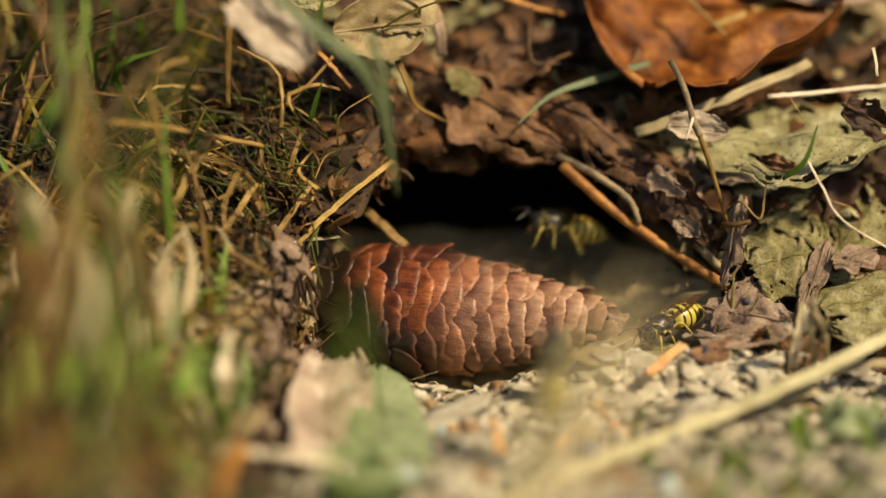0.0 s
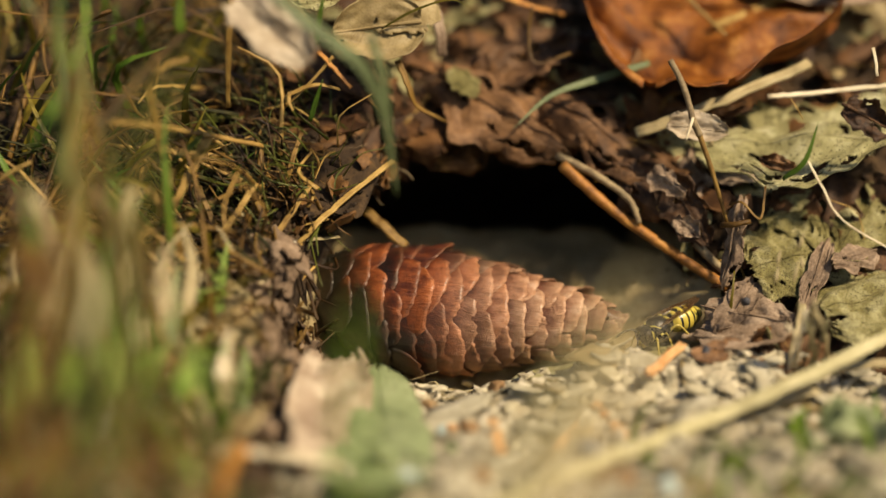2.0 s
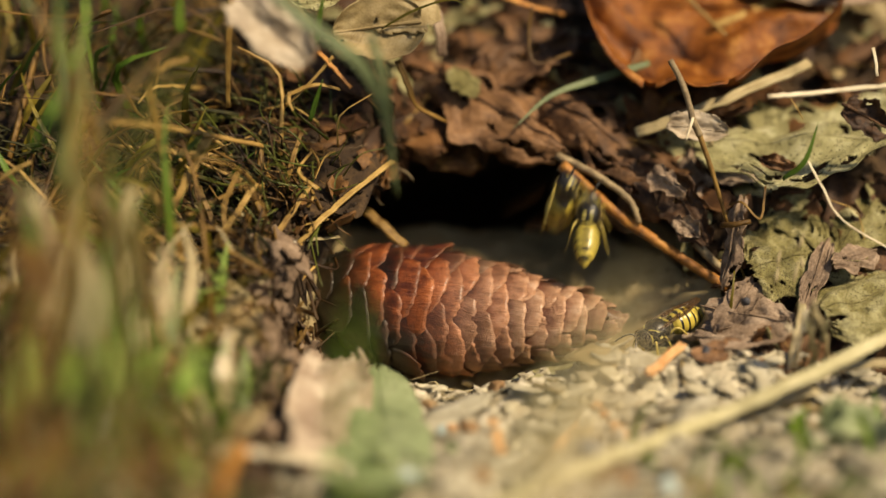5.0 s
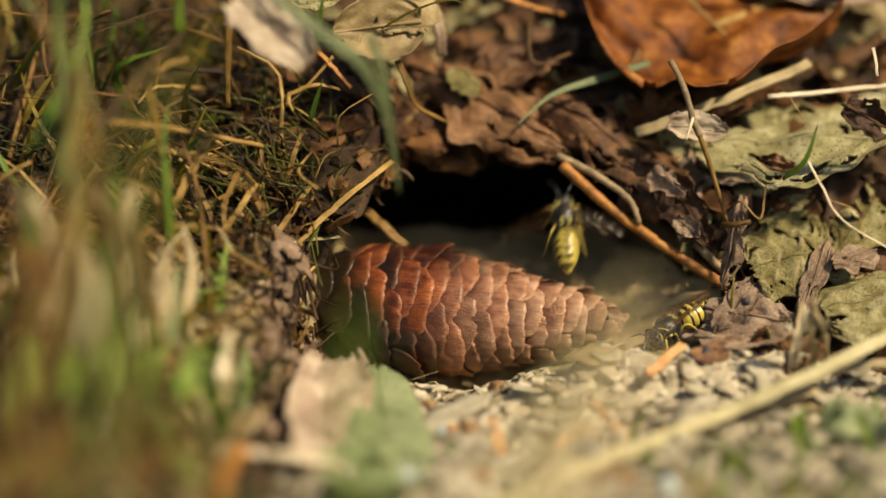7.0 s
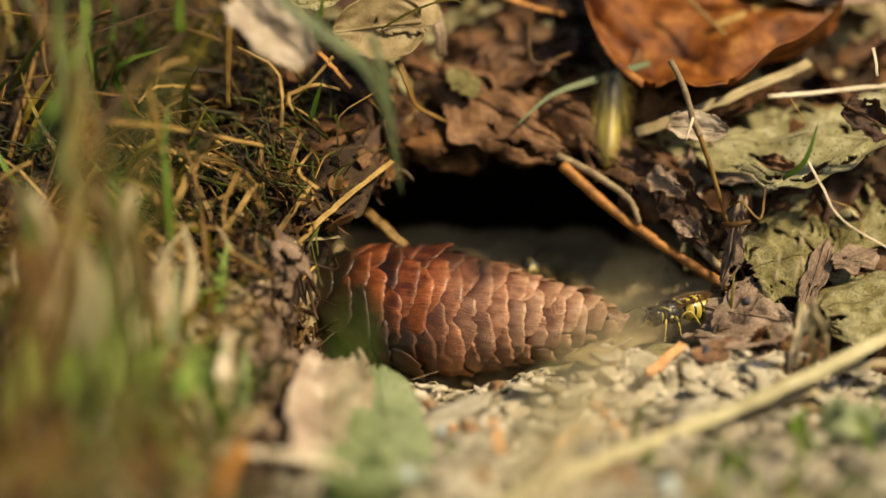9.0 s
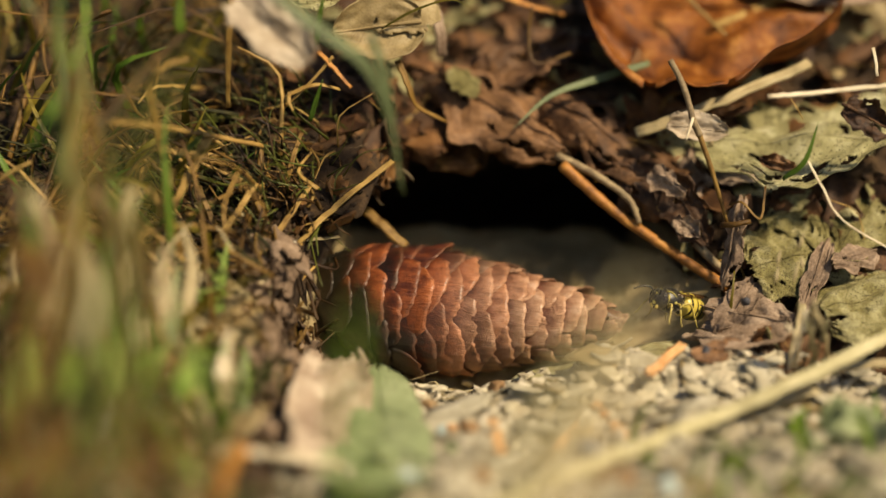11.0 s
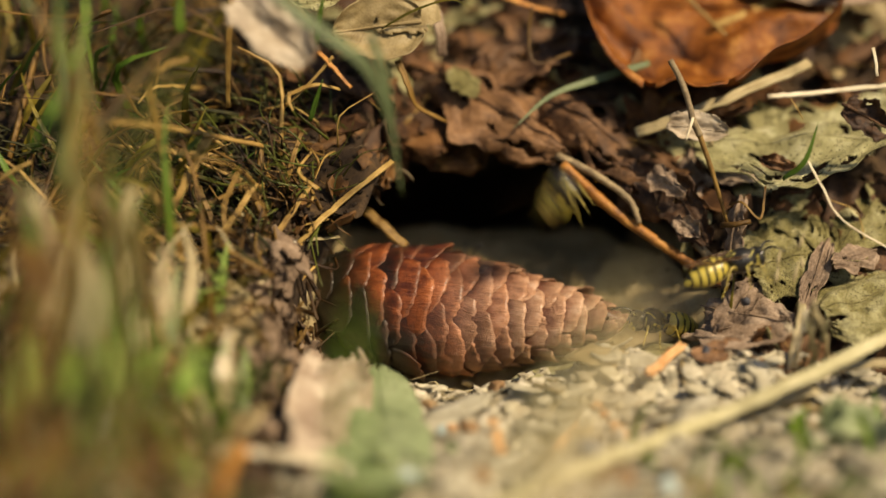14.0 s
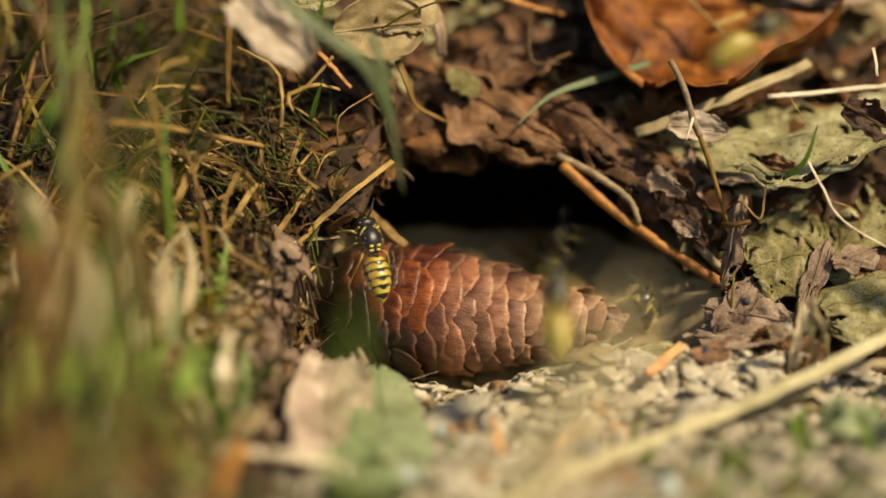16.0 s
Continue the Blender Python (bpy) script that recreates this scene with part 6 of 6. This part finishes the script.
def motions():
    walk(flyers[0], [
        (0, pose(0.0206, 0.0228, 0.0175, 0, -12, -172)), (0.1, pose(0.0186, 0.0225, 0.0138, 0, -10, 170)), (0.2, pose(0.0199, 0.0266, 0.0135, 0, -5, 159)),
        (0.35, pose(-0.0041, 0.0243, 0.0042, 0, -1, 167)), (0.55, pose(-0.0062, 0.0243, 0.0042, 0, -58, -114)), (0.7, pose(0.0036, 0.0360, 0.0100, 0, -58, -114)),
        (0.8, pose(0.0043, 0.0324, 0.0118, 0, -65, -90)), (0.9, pose(0.0050, 0.0270, 0.0146, 0, -48, -81)), (1, pose(0.0058, 0.0177, 0.0183, 0, -40, -105)),
        (1.1, pose(0.0099, 0.0054, 0.0312, 0, -56, -25)), (1.2, pose(0.0148, -0.0158, 0.0578, 0, -54, -75)), (1.3, pose(0.0168, -0.0381, 0.0841, 0, -84, 15)),
        (1.33, pose(0.0365, 0.0062, 0.0743, 0, -46, 90)), (1.4, pose(0.0320, 0.0017, 0.0561, 0, -33, 83)), (1.5, pose(0.0208, 0.0025, 0.0350, 0, -52, 90)),
        (1.6, pose(0.0284, 0.0116, 0.0248, 0, -46, 98)), (1.7, pose(0.0208, 0.0052, 0.0160, 0, -50, 109)), (1.85, pose(0.0007, 0.0243, 0.0042, 0, -1, 167)),
        (2.65, pose(0.0050, 0.0243, 0.0042, 0, -58, -66)), (2.8, pose(0.0266, 0.0267, 0.0077, 0, -54, -75)), (2.87, pose(0.0272, -0.0004, 0.0415, 0, -54, -75)),
        (2.95, pose(0.0268, -0.0184, 0.0798, 0, -84, 15)), (4.5, pose(0.0249, -0.0292, 0.0941, 0, -84, 15)), (4.6, pose(0.0091, -0.0292, 0.0941, 0, -33, 83)),
        (4.8, pose(0.0222, -0.0049, 0.0583, 0, -33, 83)), (4.95, pose(0.0242, 0.0060, 0.0300, 0, -33, 83)), (5.1, pose(0.0187, 0.0211, 0.0128, 0, -33, 83)),
        (5.25, pose(-0.0046, 0.0243, 0.0042, 0, -1, 167)), (14.1, pose(-0.0054, 0.0243, 0.0042, 0, -58, -114)), (14.3, pose(0.0040, 0.0363, 0.0108, 0, -58, -114)),
        (14.4, pose(0.0020, 0.0328, 0.0129, 0, -43, -106)), (14.5, pose(-0.0012, 0.0317, 0.0157, 0, -44, -107)), (14.6, pose(-0.0028, 0.0239, 0.0206, 0, -65, -90)),
        (14.7, pose(-0.0046, 0.0198, 0.0241, 0, -73, -136)), (14.8, pose(-0.0008, 0.0181, 0.0193, 0, -52, -176)), (14.9, pose(-0.0019, 0.0177, 0.0183, 0, -41, -90)),
        (15, pose(-0.0027, 0.0177, 0.0183, 0, -38, -98)), (15.1, pose(-0.0035, 0.0189, 0.0215, 0, -69, -147)), (15.2, pose(-0.0088, 0.0131, 0.0232, 0, -58, 170)),
        (15.3, pose(-0.0102, -0.0021, 0.0165, 0, 72, -133)), (15.4, pose(-0.0113, -0.0033, 0.0130, 0, 65, -31)), (15.5, pose(-0.0080, -0.0027, 0.0148, 0, 15, -12)),
        (15.6, pose(-0.0091, -0.0021, 0.0164, 0, 10, -10)), (15.7, pose(-0.0102, -0.0014, 0.0182, 0, -8, -4)), (15.8, pose(-0.0106, -0.0011, 0.0190, 0, -53, 43)),
        (15.9, pose(-0.0110, 0.0004, 0.0204, 0, -56, 111)), (16, pose(-0.0113, 0.0014, 0.0201, 0, -55, 116)),
    ])
    walk(flyers[1], [
        (0, pose(0.0317, 0.0013, 0.0754, 0, -84, 15)), (2.65, pose(0.0317, 0.0013, 0.0754, 0, -84, 15)), (2.8, pose(0.0270, -0.0011, 0.0485, 0, -33, 83)),
        (2.9, pose(0.0255, 0.0039, 0.0329, 0, -45, 106)), (3, pose(0.0143, -0.0186, 0.0237, 0, -75, 67)), (3.1, pose(0.0098, -0.0192, 0.0221, 0, -64, 90)),
        (3.2, pose(0.0170, 0.0165, 0.0207, 0, -46, 90)), (3.3, pose(0.0156, 0.0262, 0.0124, 0, -33, 83)), (3.45, pose(-0.0041, 0.0243, 0.0042, 0, -1, 167)),
        (6.3, pose(0.0050, 0.0243, 0.0042, 0, -59, -50)), (6.4, pose(0.0259, 0.0268, 0.0056, 0, -54, -75)), (6.5, pose(0.0282, 0.0161, 0.0137, 0, -65, -14)),
        (6.6, pose(0.0343, -0.0091, 0.0469, 0, -54, -75)), (6.7, pose(0.0383, -0.0184, 0.0798, 0, -84, 15)), (8.1, pose(0.0513, -0.0135, 0.0787, 0, -33, 83)),
        (8.2, pose(0.0453, -0.0028, 0.0496, 0, -33, 83)), (8.3, pose(0.0354, 0.0027, 0.0295, 0, -45, 106)), (8.4, pose(0.0270, 0.0082, 0.0156, 0, -50, 109)),
        (8.5, pose(0.0313, 0.0182, 0.0194, 0, -52, 99)), (8.6, pose(0.0290, 0.0295, 0.0066, 0, -33, 83)), (8.7, pose(0.0316, 0.0287, 0.0060, 0, -33, 83)),
        (8.8, pose(0.0029, 0.0243, 0.0042, 0, -1, 167)), (13.75, pose(0.0055, 0.0243, 0.0042, 0, -54, -75)), (13.9, pose(0.0297, 0.0267, 0.0077, 0, -54, -75)),
        (14, pose(0.0183, 0.0027, 0.0297, 0, -40, -75)), (14.1, pose(0.0099, -0.0109, 0.0564, 0, -54, -75)), (14.2, pose(0.0078, -0.0233, 0.0808, 0, -84, 15)),
        (14.35, pose(0.0137, -0.0155, 0.0791, 0, -84, 15)), (14.5, pose(0.0074, -0.0487, 0.0549, 0, -22, 138)), (14.6, pose(-0.0112, -0.0328, 0.0489, 0, -34, -179)),
        (14.7, pose(-0.0199, -0.0430, 0.0504, 0, -34, -179)), (14.8, pose(-0.0334, -0.0503, 0.0594, 0, -34, -179)), (14.95, pose(-0.0704, -0.0557, 0.0650, 0, -84, 15)),
        (15.1, pose(-0.0693, -0.0846, 0.0002, 0, -84, 15)), (15.6, pose(0.0235, -0.0846, 0.0002, 0, -84, 15)), (15.7, pose(0.0234, -0.0705, 0.0097, 0, -84, 15)),
        (15.8, pose(0.0226, -0.0556, 0.0155, 0, -84, 15)), (15.9, pose(0.0158, -0.0437, 0.0192, 0, -84, 15)), (16, pose(0.0166, -0.0351, 0.0250, 0, -46, 90)),
    ])
    walk(flyers[2], [
        (0, pose(0.0533, 0.0013, 0.0754, 0, -84, 15)), (3.45, pose(0.0360, 0.0013, 0.0754, 0, -33, 83)), (3.6, pose(0.0296, 0.0000, 0.0515, 0, -33, 83)),
        (3.7, pose(0.0250, 0.0073, 0.0334, 0, -25, 24)), (3.8, pose(0.0202, 0.0188, 0.0212, 0, -51, 100)), (3.9, pose(0.0173, 0.0323, 0.0087, 0, -33, 83)),
        (4, pose(-0.0025, 0.0243, 0.0042, 0, -1, 167)), (4.8, pose(-0.0009, 0.0243, 0.0042, 0, -54, -75)), (4.95, pose(0.0159, 0.0221, 0.0155, 0, -54, -75)),
        (5.1, pose(0.0210, 0.0005, 0.0440, 0, -54, -75)), (5.25, pose(0.0243, -0.0184, 0.0798, 0, -84, 15)), (6.3, pose(0.0762, -0.0206, 0.0591, 0, -28, 145)),
        (6.6, pose(0.0612, -0.0136, 0.0492, 0, -28, 145)), (6.7, pose(0.0490, -0.0087, 0.0452, 0, -28, 145)), (6.8, pose(0.0430, -0.0013, 0.0392, 0, -39, 122)),
        (6.9, pose(0.0277, 0.0049, 0.0356, 0, -48, 117)), (7, pose(0.0202, 0.0141, 0.0199, 0, -39, 94)), (7.1, pose(0.0194, 0.0268, 0.0138, 0, -50, 109)),
        (7.25, pose(-0.0041, 0.0243, 0.0042, 0, -1, 167)), (7.95, pose(0.0055, 0.0243, 0.0042, 0, -54, -75)), (8.1, pose(0.0278, 0.0269, 0.0084, 0, -54, -75)),
        (8.2, pose(0.0198, 0.0120, 0.0259, 0, -65, -179)), (8.3, pose(0.0164, 0.0146, 0.0242, 0, -50, 175)), (8.4, pose(0.0140, 0.0168, 0.0214, 0, -32, 174)),
        (8.5, pose(0.0136, 0.0137, 0.0189, 0, -10, -177)), (8.6, pose(0.0030, 0.0146, 0.0214, 0, -15, -173)), (8.7, pose(0.0054, 0.0051, 0.0363, 0, -70, -161)),
        (8.85, pose(0.0094, -0.0233, 0.0808, 0, -84, 15)), (11, pose(0.0140, -0.0086, 0.0776, 0, -33, 83)), (11.15, pose(0.0159, -0.0043, 0.0455, 0, -33, 83)),
        (11.3, pose(0.0162, 0.0047, 0.0176, 0, -63, 70)), (11.4, pose(0.0169, 0.0125, 0.0185, 0, -61, 84)), (11.5, pose(0.0246, 0.0203, 0.0136, 0, -53, 59)),
        (11.6, pose(0.0264, 0.0280, 0.0058, 0, -33, 83)), (11.75, pose(0.0018, 0.0243, 0.0042, 0, -1, 167)), (14.2, pose(0.0093, 0.0243, 0.0042, 0, -54, -75)),
        (14.4, pose(0.0328, 0.0179, 0.0038, 0, -54, -75)), (14.5, pose(0.0311, 0.0150, 0.0165, 0, -57, -5)), (14.6, pose(0.0331, 0.0116, 0.0307, 0, -50, 5)),
        (14.7, pose(0.0401, 0.0038, 0.0326, 0, -67, 57)), (14.8, pose(0.0411, -0.0027, 0.0441, 0, -84, 15)), (14.9, pose(0.0358, -0.0067, 0.0505, 0, -46, 158)),
        (15, pose(0.0420, -0.0099, 0.0535, 0, -27, 18)), (15.1, pose(0.0538, -0.0130, 0.0508, 0, -27, 18)), (15.2, pose(0.0535, -0.0106, 0.0573, 0, -61, 116)),
        (15.3, pose(0.0376, -0.0100, 0.0589, 0, -27, 162)), (15.4, pose(0.0366, -0.0103, 0.0583, 0, -58, 127)), (15.5, pose(0.0253, -0.0068, 0.0620, 0, -27, 162)),
        (15.6, pose(0.0158, -0.0043, 0.0572, 0, -42, 151)), (15.7, pose(0.0148, -0.0026, 0.0500, 0, -64, 90)), (15.8, pose(0.0151, -0.0024, 0.0565, 0, -42, 29)),
        (15.9, pose(0.0316, -0.0053, 0.0602, 0, -27, 18)), (16, pose(0.0467, -0.0098, 0.0595, 0, -27, 18)),
    ])
    walk(flyers[3], [
        (0, pose(-0.0372, -0.0726, 0.0917, 0, -84, 15)), (3.6, pose(-0.0346, -0.0647, 0.0900, 0, -84, 15)), (3.8, pose(-0.0295, -0.0713, 0.0718, 0, -5, 72)),
        (3.9, pose(-0.0247, -0.0709, 0.0701, 0, -5, 67)), (4, pose(-0.0068, -0.0720, 0.0583, 0, -5, 67)), (4.1, pose(0.0125, -0.0616, 0.0487, 0, -24, 77)),
        (4.2, pose(0.0225, -0.0487, 0.0695, 0, -84, 15)), (4.3, pose(0.0284, -0.0381, 0.0841, 0, -84, 15)), (6.1, pose(-0.0063, -0.0480, 0.0863, 0, -84, 15)),
        (6.3, pose(-0.0071, -0.0518, 0.0756, 0, -84, 15)), (6.4, pose(-0.0180, -0.0535, 0.0564, 0, -55, 174)), (6.5, pose(-0.0378, -0.0615, 0.0636, 0, -34, -179)),
        (6.6, pose(-0.0689, -0.0612, 0.0705, 0, -84, 15)), (7.2, pose(0.0404, 0.0013, 0.0754, 0, -84, 15)), (7.4, pose(0.0343, 0.0004, 0.0730, 0, -84, 15)),
        (7.5, pose(0.0311, -0.0005, 0.0559, 0, -50, 109)), (7.6, pose(0.0287, 0.0030, 0.0362, 0, -43, 126)), (7.7, pose(0.0172, 0.0092, 0.0241, 0, -52, 95)),
        (7.8, pose(0.0166, 0.0276, 0.0104, 0, -33, 83)), (7.9, pose(-0.0025, 0.0243, 0.0042, 0, -1, 167)), (8.9, pose(-0.0009, 0.0243, 0.0042, 0, -54, -75)),
        (9, pose(0.0142, 0.0268, 0.0056, 0, -54, -75)), (9.1, pose(0.0130, 0.0313, 0.0089, 0, -54, -75)), (9.2, pose(0.0096, 0.0195, 0.0173, 0, -63, -116)),
        (9.3, pose(0.0069, 0.0032, 0.0309, 0, -54, -75)), (9.45, pose(0.0053, -0.0233, 0.0808, 0, -84, 15)), (11.6, pose(0.0229, -0.0017, 0.0761, 0, -84, 15)),
        (11.8, pose(0.0235, -0.0015, 0.0474, 0, -33, 83)), (11.9, pose(0.0253, 0.0092, 0.0241, 0, -58, 90)), (12, pose(0.0288, 0.0227, 0.0086, 0, -48, 63)),
        (12.1, pose(0.0296, 0.0229, 0.0048, 0, -33, 83)), (12.2, pose(0.0039, 0.0243, 0.0042, 0, -1, 167)), (14.65, pose(0.0074, 0.0243, 0.0042, 0, -84, 15)),
        (14.8, pose(0.0292, 0.0223, 0.0047, 0, -84, 15)), (15.1, pose(0.0320, 0.0174, 0.0037, 0, -72, -71)), (15.2, pose(0.0299, 0.0209, 0.0044, 0, -72, -71)),
        (15.3, pose(0.0288, 0.0218, 0.0061, 0, -72, -71)), (15.4, pose(0.0282, 0.0199, 0.0097, 0, -72, -71)), (15.5, pose(0.0264, 0.0185, 0.0125, 0, -18, -95)),
        (15.6, pose(0.0274, 0.0185, 0.0128, 0, -18, -92)), (15.7, pose(0.0270, 0.0190, 0.0128, 0, -40, -60)), (15.8, pose(0.0259, 0.0184, 0.0201, 0, -84, 15)),
        (15.9, pose(0.0180, 0.0258, 0.0111, 0, -33, 83)), (16, pose(0.0172, 0.0286, 0.0059, 0, -33, 83)),
    ])
    walk(flyers[4], [
        (0, pose(0.0151, -0.0530, 0.0227, 0, -84, 15)), (0.1, pose(0.0085, -0.0611, 0.0210, 0, -52, -143)), (0.2, pose(-0.0003, -0.0802, -0.0022, 0, -84, 15)),
        (0.5, pose(-0.0359, -0.0884, -0.0103, 0, -84, 15)), (1, pose(-0.1027, -0.0884, -0.0103, 0, -84, 15)), (2.5, pose(-0.1183, 0.0051, 0.1006, 0, -84, 15)),
        (4, pose(0.0253, 0.0022, 0.0926, 0, -84, 15)), (8.85, pose(0.0253, -0.0036, 0.0765, 0, -84, 15)), (9, pose(0.0261, -0.0005, 0.0441, 0, -33, 83)),
        (9.1, pose(0.0223, 0.0091, 0.0237, 0, -57, 106)), (9.2, pose(0.0236, 0.0170, 0.0163, 0, -39, 145)), (9.3, pose(0.0231, 0.0304, 0.0063, 0, -33, 83)),
        (9.4, pose(0.0007, 0.0243, 0.0042, 0, -1, 167)), (14.65, pose(-0.0009, 0.0243, 0.0042, 0, -54, -75)), (14.8, pose(0.0137, 0.0298, 0.0165, 0, -38, -1)),
        (14.9, pose(0.0164, 0.0281, 0.0117, 0, -42, 73)), (15.05, pose(0.0029, 0.0243, 0.0042, 0, -1, 167)), (15.7, pose(0.0093, 0.0243, 0.0042, 0, -84, 15)),
        (15.8, pose(0.0374, 0.0330, -0.0042, 0, -84, 15)), (15.9, pose(0.0359, 0.0181, 0.0038, 0, -70, -125)), (16, pose(0.0348, 0.0153, 0.0033, 0, -66, -136)),
    ])
    walk(flyers[5], [
        (0, pose(0.0099, -0.0056, 0.0769, 0, -84, 15)), (9.6, pose(0.0099, -0.0056, 0.0769, 0, -84, 15)), (9.9, pose(0.0226, 0.0006, 0.0532, 0, -33, 83)),
        (10.05, pose(0.0252, 0.0070, 0.0297, 0, -33, 83)), (10.2, pose(0.0216, 0.0214, 0.0137, 0, -33, 83)), (10.35, pose(-0.0057, 0.0243, 0.0042, 0, -1, 167)),
        (10.6, pose(-0.0025, 0.0243, 0.0042, 0, -54, -75)), (10.75, pose(0.0140, 0.0224, 0.0164, 0, -54, -75)), (10.9, pose(0.0172, -0.0028, 0.0496, 0, -54, -75)),
        (11.05, pose(0.0177, -0.0184, 0.0798, 0, -84, 15)), (14.5, pose(0.0185, -0.0036, 0.0765, 0, -33, 83)), (14.6, pose(0.0198, -0.0007, 0.0554, 0, -33, 83)),
        (14.7, pose(0.0221, 0.0038, 0.0383, 0, -45, 137)), (14.8, pose(0.0260, 0.0097, 0.0314, 0, -58, 101)), (14.9, pose(0.0185, -0.0006, 0.0498, 0, -84, 15)),
        (15, pose(0.0161, -0.0184, 0.0798, 0, -84, 15)), (16, pose(0.0177, -0.0184, 0.0798, 0, -84, 15)),
    ])
    walk(flyers[6], [
        (0, pose(0.0034, 0.0243, 0.0042, 0, -1, 167)), (13.3, pose(0.0082, 0.0243, 0.0042, 0, -59, -50)), (13.55, pose(0.0313, 0.0197, 0.0041, 0, -11, -58)),
        (13.7, pose(0.0362, 0.0151, 0.0051, 0, -5, -59)), (13.8, pose(0.0367, 0.0054, 0.0077, 0, -20, -139)), (14, pose(0.0360, 0.0051, 0.0069, 0, -16, -151)),
        (14.2, pose(0.0346, 0.0043, 0.0077, 0, -7, -139)), (14.35, pose(0.0323, 0.0206, 0.0043, 0, -4, 148)), (14.5, pose(0.0050, 0.0243, 0.0042, 0, -1, 167)),
        (15.3, pose(0.0007, 0.0243, 0.0042, 0, -54, -75)), (15.4, pose(0.0173, 0.0268, 0.0056, 0, -54, -75)), (15.5, pose(0.0177, 0.0289, 0.0080, 0, -66, -122)),
        (15.6, pose(0.0127, 0.0230, 0.0152, 0, -50, 175)), (15.7, pose(0.0092, 0.0223, 0.0190, 0, -42, 179)), (15.8, pose(0.0042, 0.0210, 0.0213, 0, -48, 166)),
        (15.9, pose(0.0081, 0.0222, 0.0187, 0, -27, 18)), (16, pose(0.0195, 0.0276, 0.0104, 0, -71, -2)),
    ])
    walk(guard, [
        (0, pose(0.0368, 0.0024, 0.0080, 0, 7, -139)), (1, pose(0.0369, 0.0024, 0.0081, 0, 5, -138)), (2.2, pose(0.0363, 0.0023, 0.0075, 0, 8, -141)), (3.5, pose(0.0359, 0.0023, 0.0072, 0, 11, -143)), (4.2, pose(0.0361, 0.0023, 0.0072, 0, 11, -143)), (6.3, pose(0.0376, 0.0024, 0.0071, 0, 14, -146)), (7, pose(0.0382, 0.0026, 0.0077, 0, 17, -147)), (7.5, pose(0.0379, 0.0033, 0.0096, 0, 3, -150)), (9.2, pose(0.0386, 0.0032, 0.0098, 0, -2, -149)),
        (11.3, pose(0.0381, 0.0033, 0.0111, 0, -25, -133)), (12, pose(0.0383, 0.0032, 0.0110, 0, -25, -132)), (12.5, pose(0.0373, 0.0033, 0.0111, 0, -20, -138)), (12.8, pose(0.0373, 0.0040, 0.0113, 0, -11, -162)), (13, pose(0.0375, 0.0045, 0.0116, 0, -7, -175)), (13.2, pose(0.0374, 0.0042, 0.0110, 0, -5, -172)), (13.5, pose(0.0370, 0.0030, 0.0092, 0, -1, -147)), (13.6, pose(0.0384, 0.0033, 0.0105, 0, 0, 156)), (13.7, pose(0.0397, 0.0035, 0.0118, 0, -10, 106)),
        (13.8, pose(0.0426, 0.0015, 0.0146, 0, -45, 43)), (13.9, pose(0.0441, -0.0015, 0.0180, 0, -32, 29)), (14, pose(0.0457, -0.0011, 0.0192, 0, -11, 18)),
        (14.1, pose(0.0495, -0.0063, 0.0224, 0, -19, 1)), (14.2, pose(0.0539, -0.0094, 0.0226, 0, -16, -8)), (14.3, pose(0.0648, -0.0114, 0.0260, 0, -16, -8)),
        (14.4, pose(0.0793, -0.0150, 0.0307, 0, -84, 15)), (16, pose(0.0880, -0.0120, 0.0388, 0, -84, 15)),
    ])
    beat(flyers[0], [(0.1, 0.25), (0.7, 1.8), (2.6, 3.4), (4.5, 5.2), (14.2, 15.2)])
    beat(flyers[1], [(2.6, 3.4), (6.3, 6.8), (8.1, 8.8), (13.7, 15.0), (15.6, 15.9)])
    beat(flyers[2], [(3.4, 3.9), (4.8, 5.3), (6.3, 7.2), (8.0, 8.9), (11.0, 11.7), (14.3, 15.9)])
    beat(flyers[3], [(3.6, 4.4), (6.2, 6.6), (7.3, 7.8), (9.0, 9.5), (11.6, 12.1), (14.7, 15.9)])
    beat(flyers[4], [(0.1, 0.3), (8.9, 9.3), (14.7, 14.9), (15.7, 15.9)])
    beat(flyers[5], [(9.7, 10.2), (10.7, 11.1), (14.5, 15.0)])
    beat(flyers[6], [(13.6, 14.4), (15.4, 15.9)])
    for ob, turns in ((sway_blade, ((0.0, 0.0), (3.5, 0.0), (6.4, -0.6), (7.5, -0.9), (9.0, -1.4), (12.0, -1.9), (14.0, -1.7), (16.0, -1.9))),
                      (sway_end, ((0.0, 0.0), (3.5, 0.2), (6.4, -0.5), (7.5, -1.0), (9.0, -1.4), (12.0, -2.1), (14.0, -1.6), (16.0, -2.0)))):
        walk(ob, [(t, pose(*ob.location, 0, turn, 0)) for t, turn in turns])


motions()
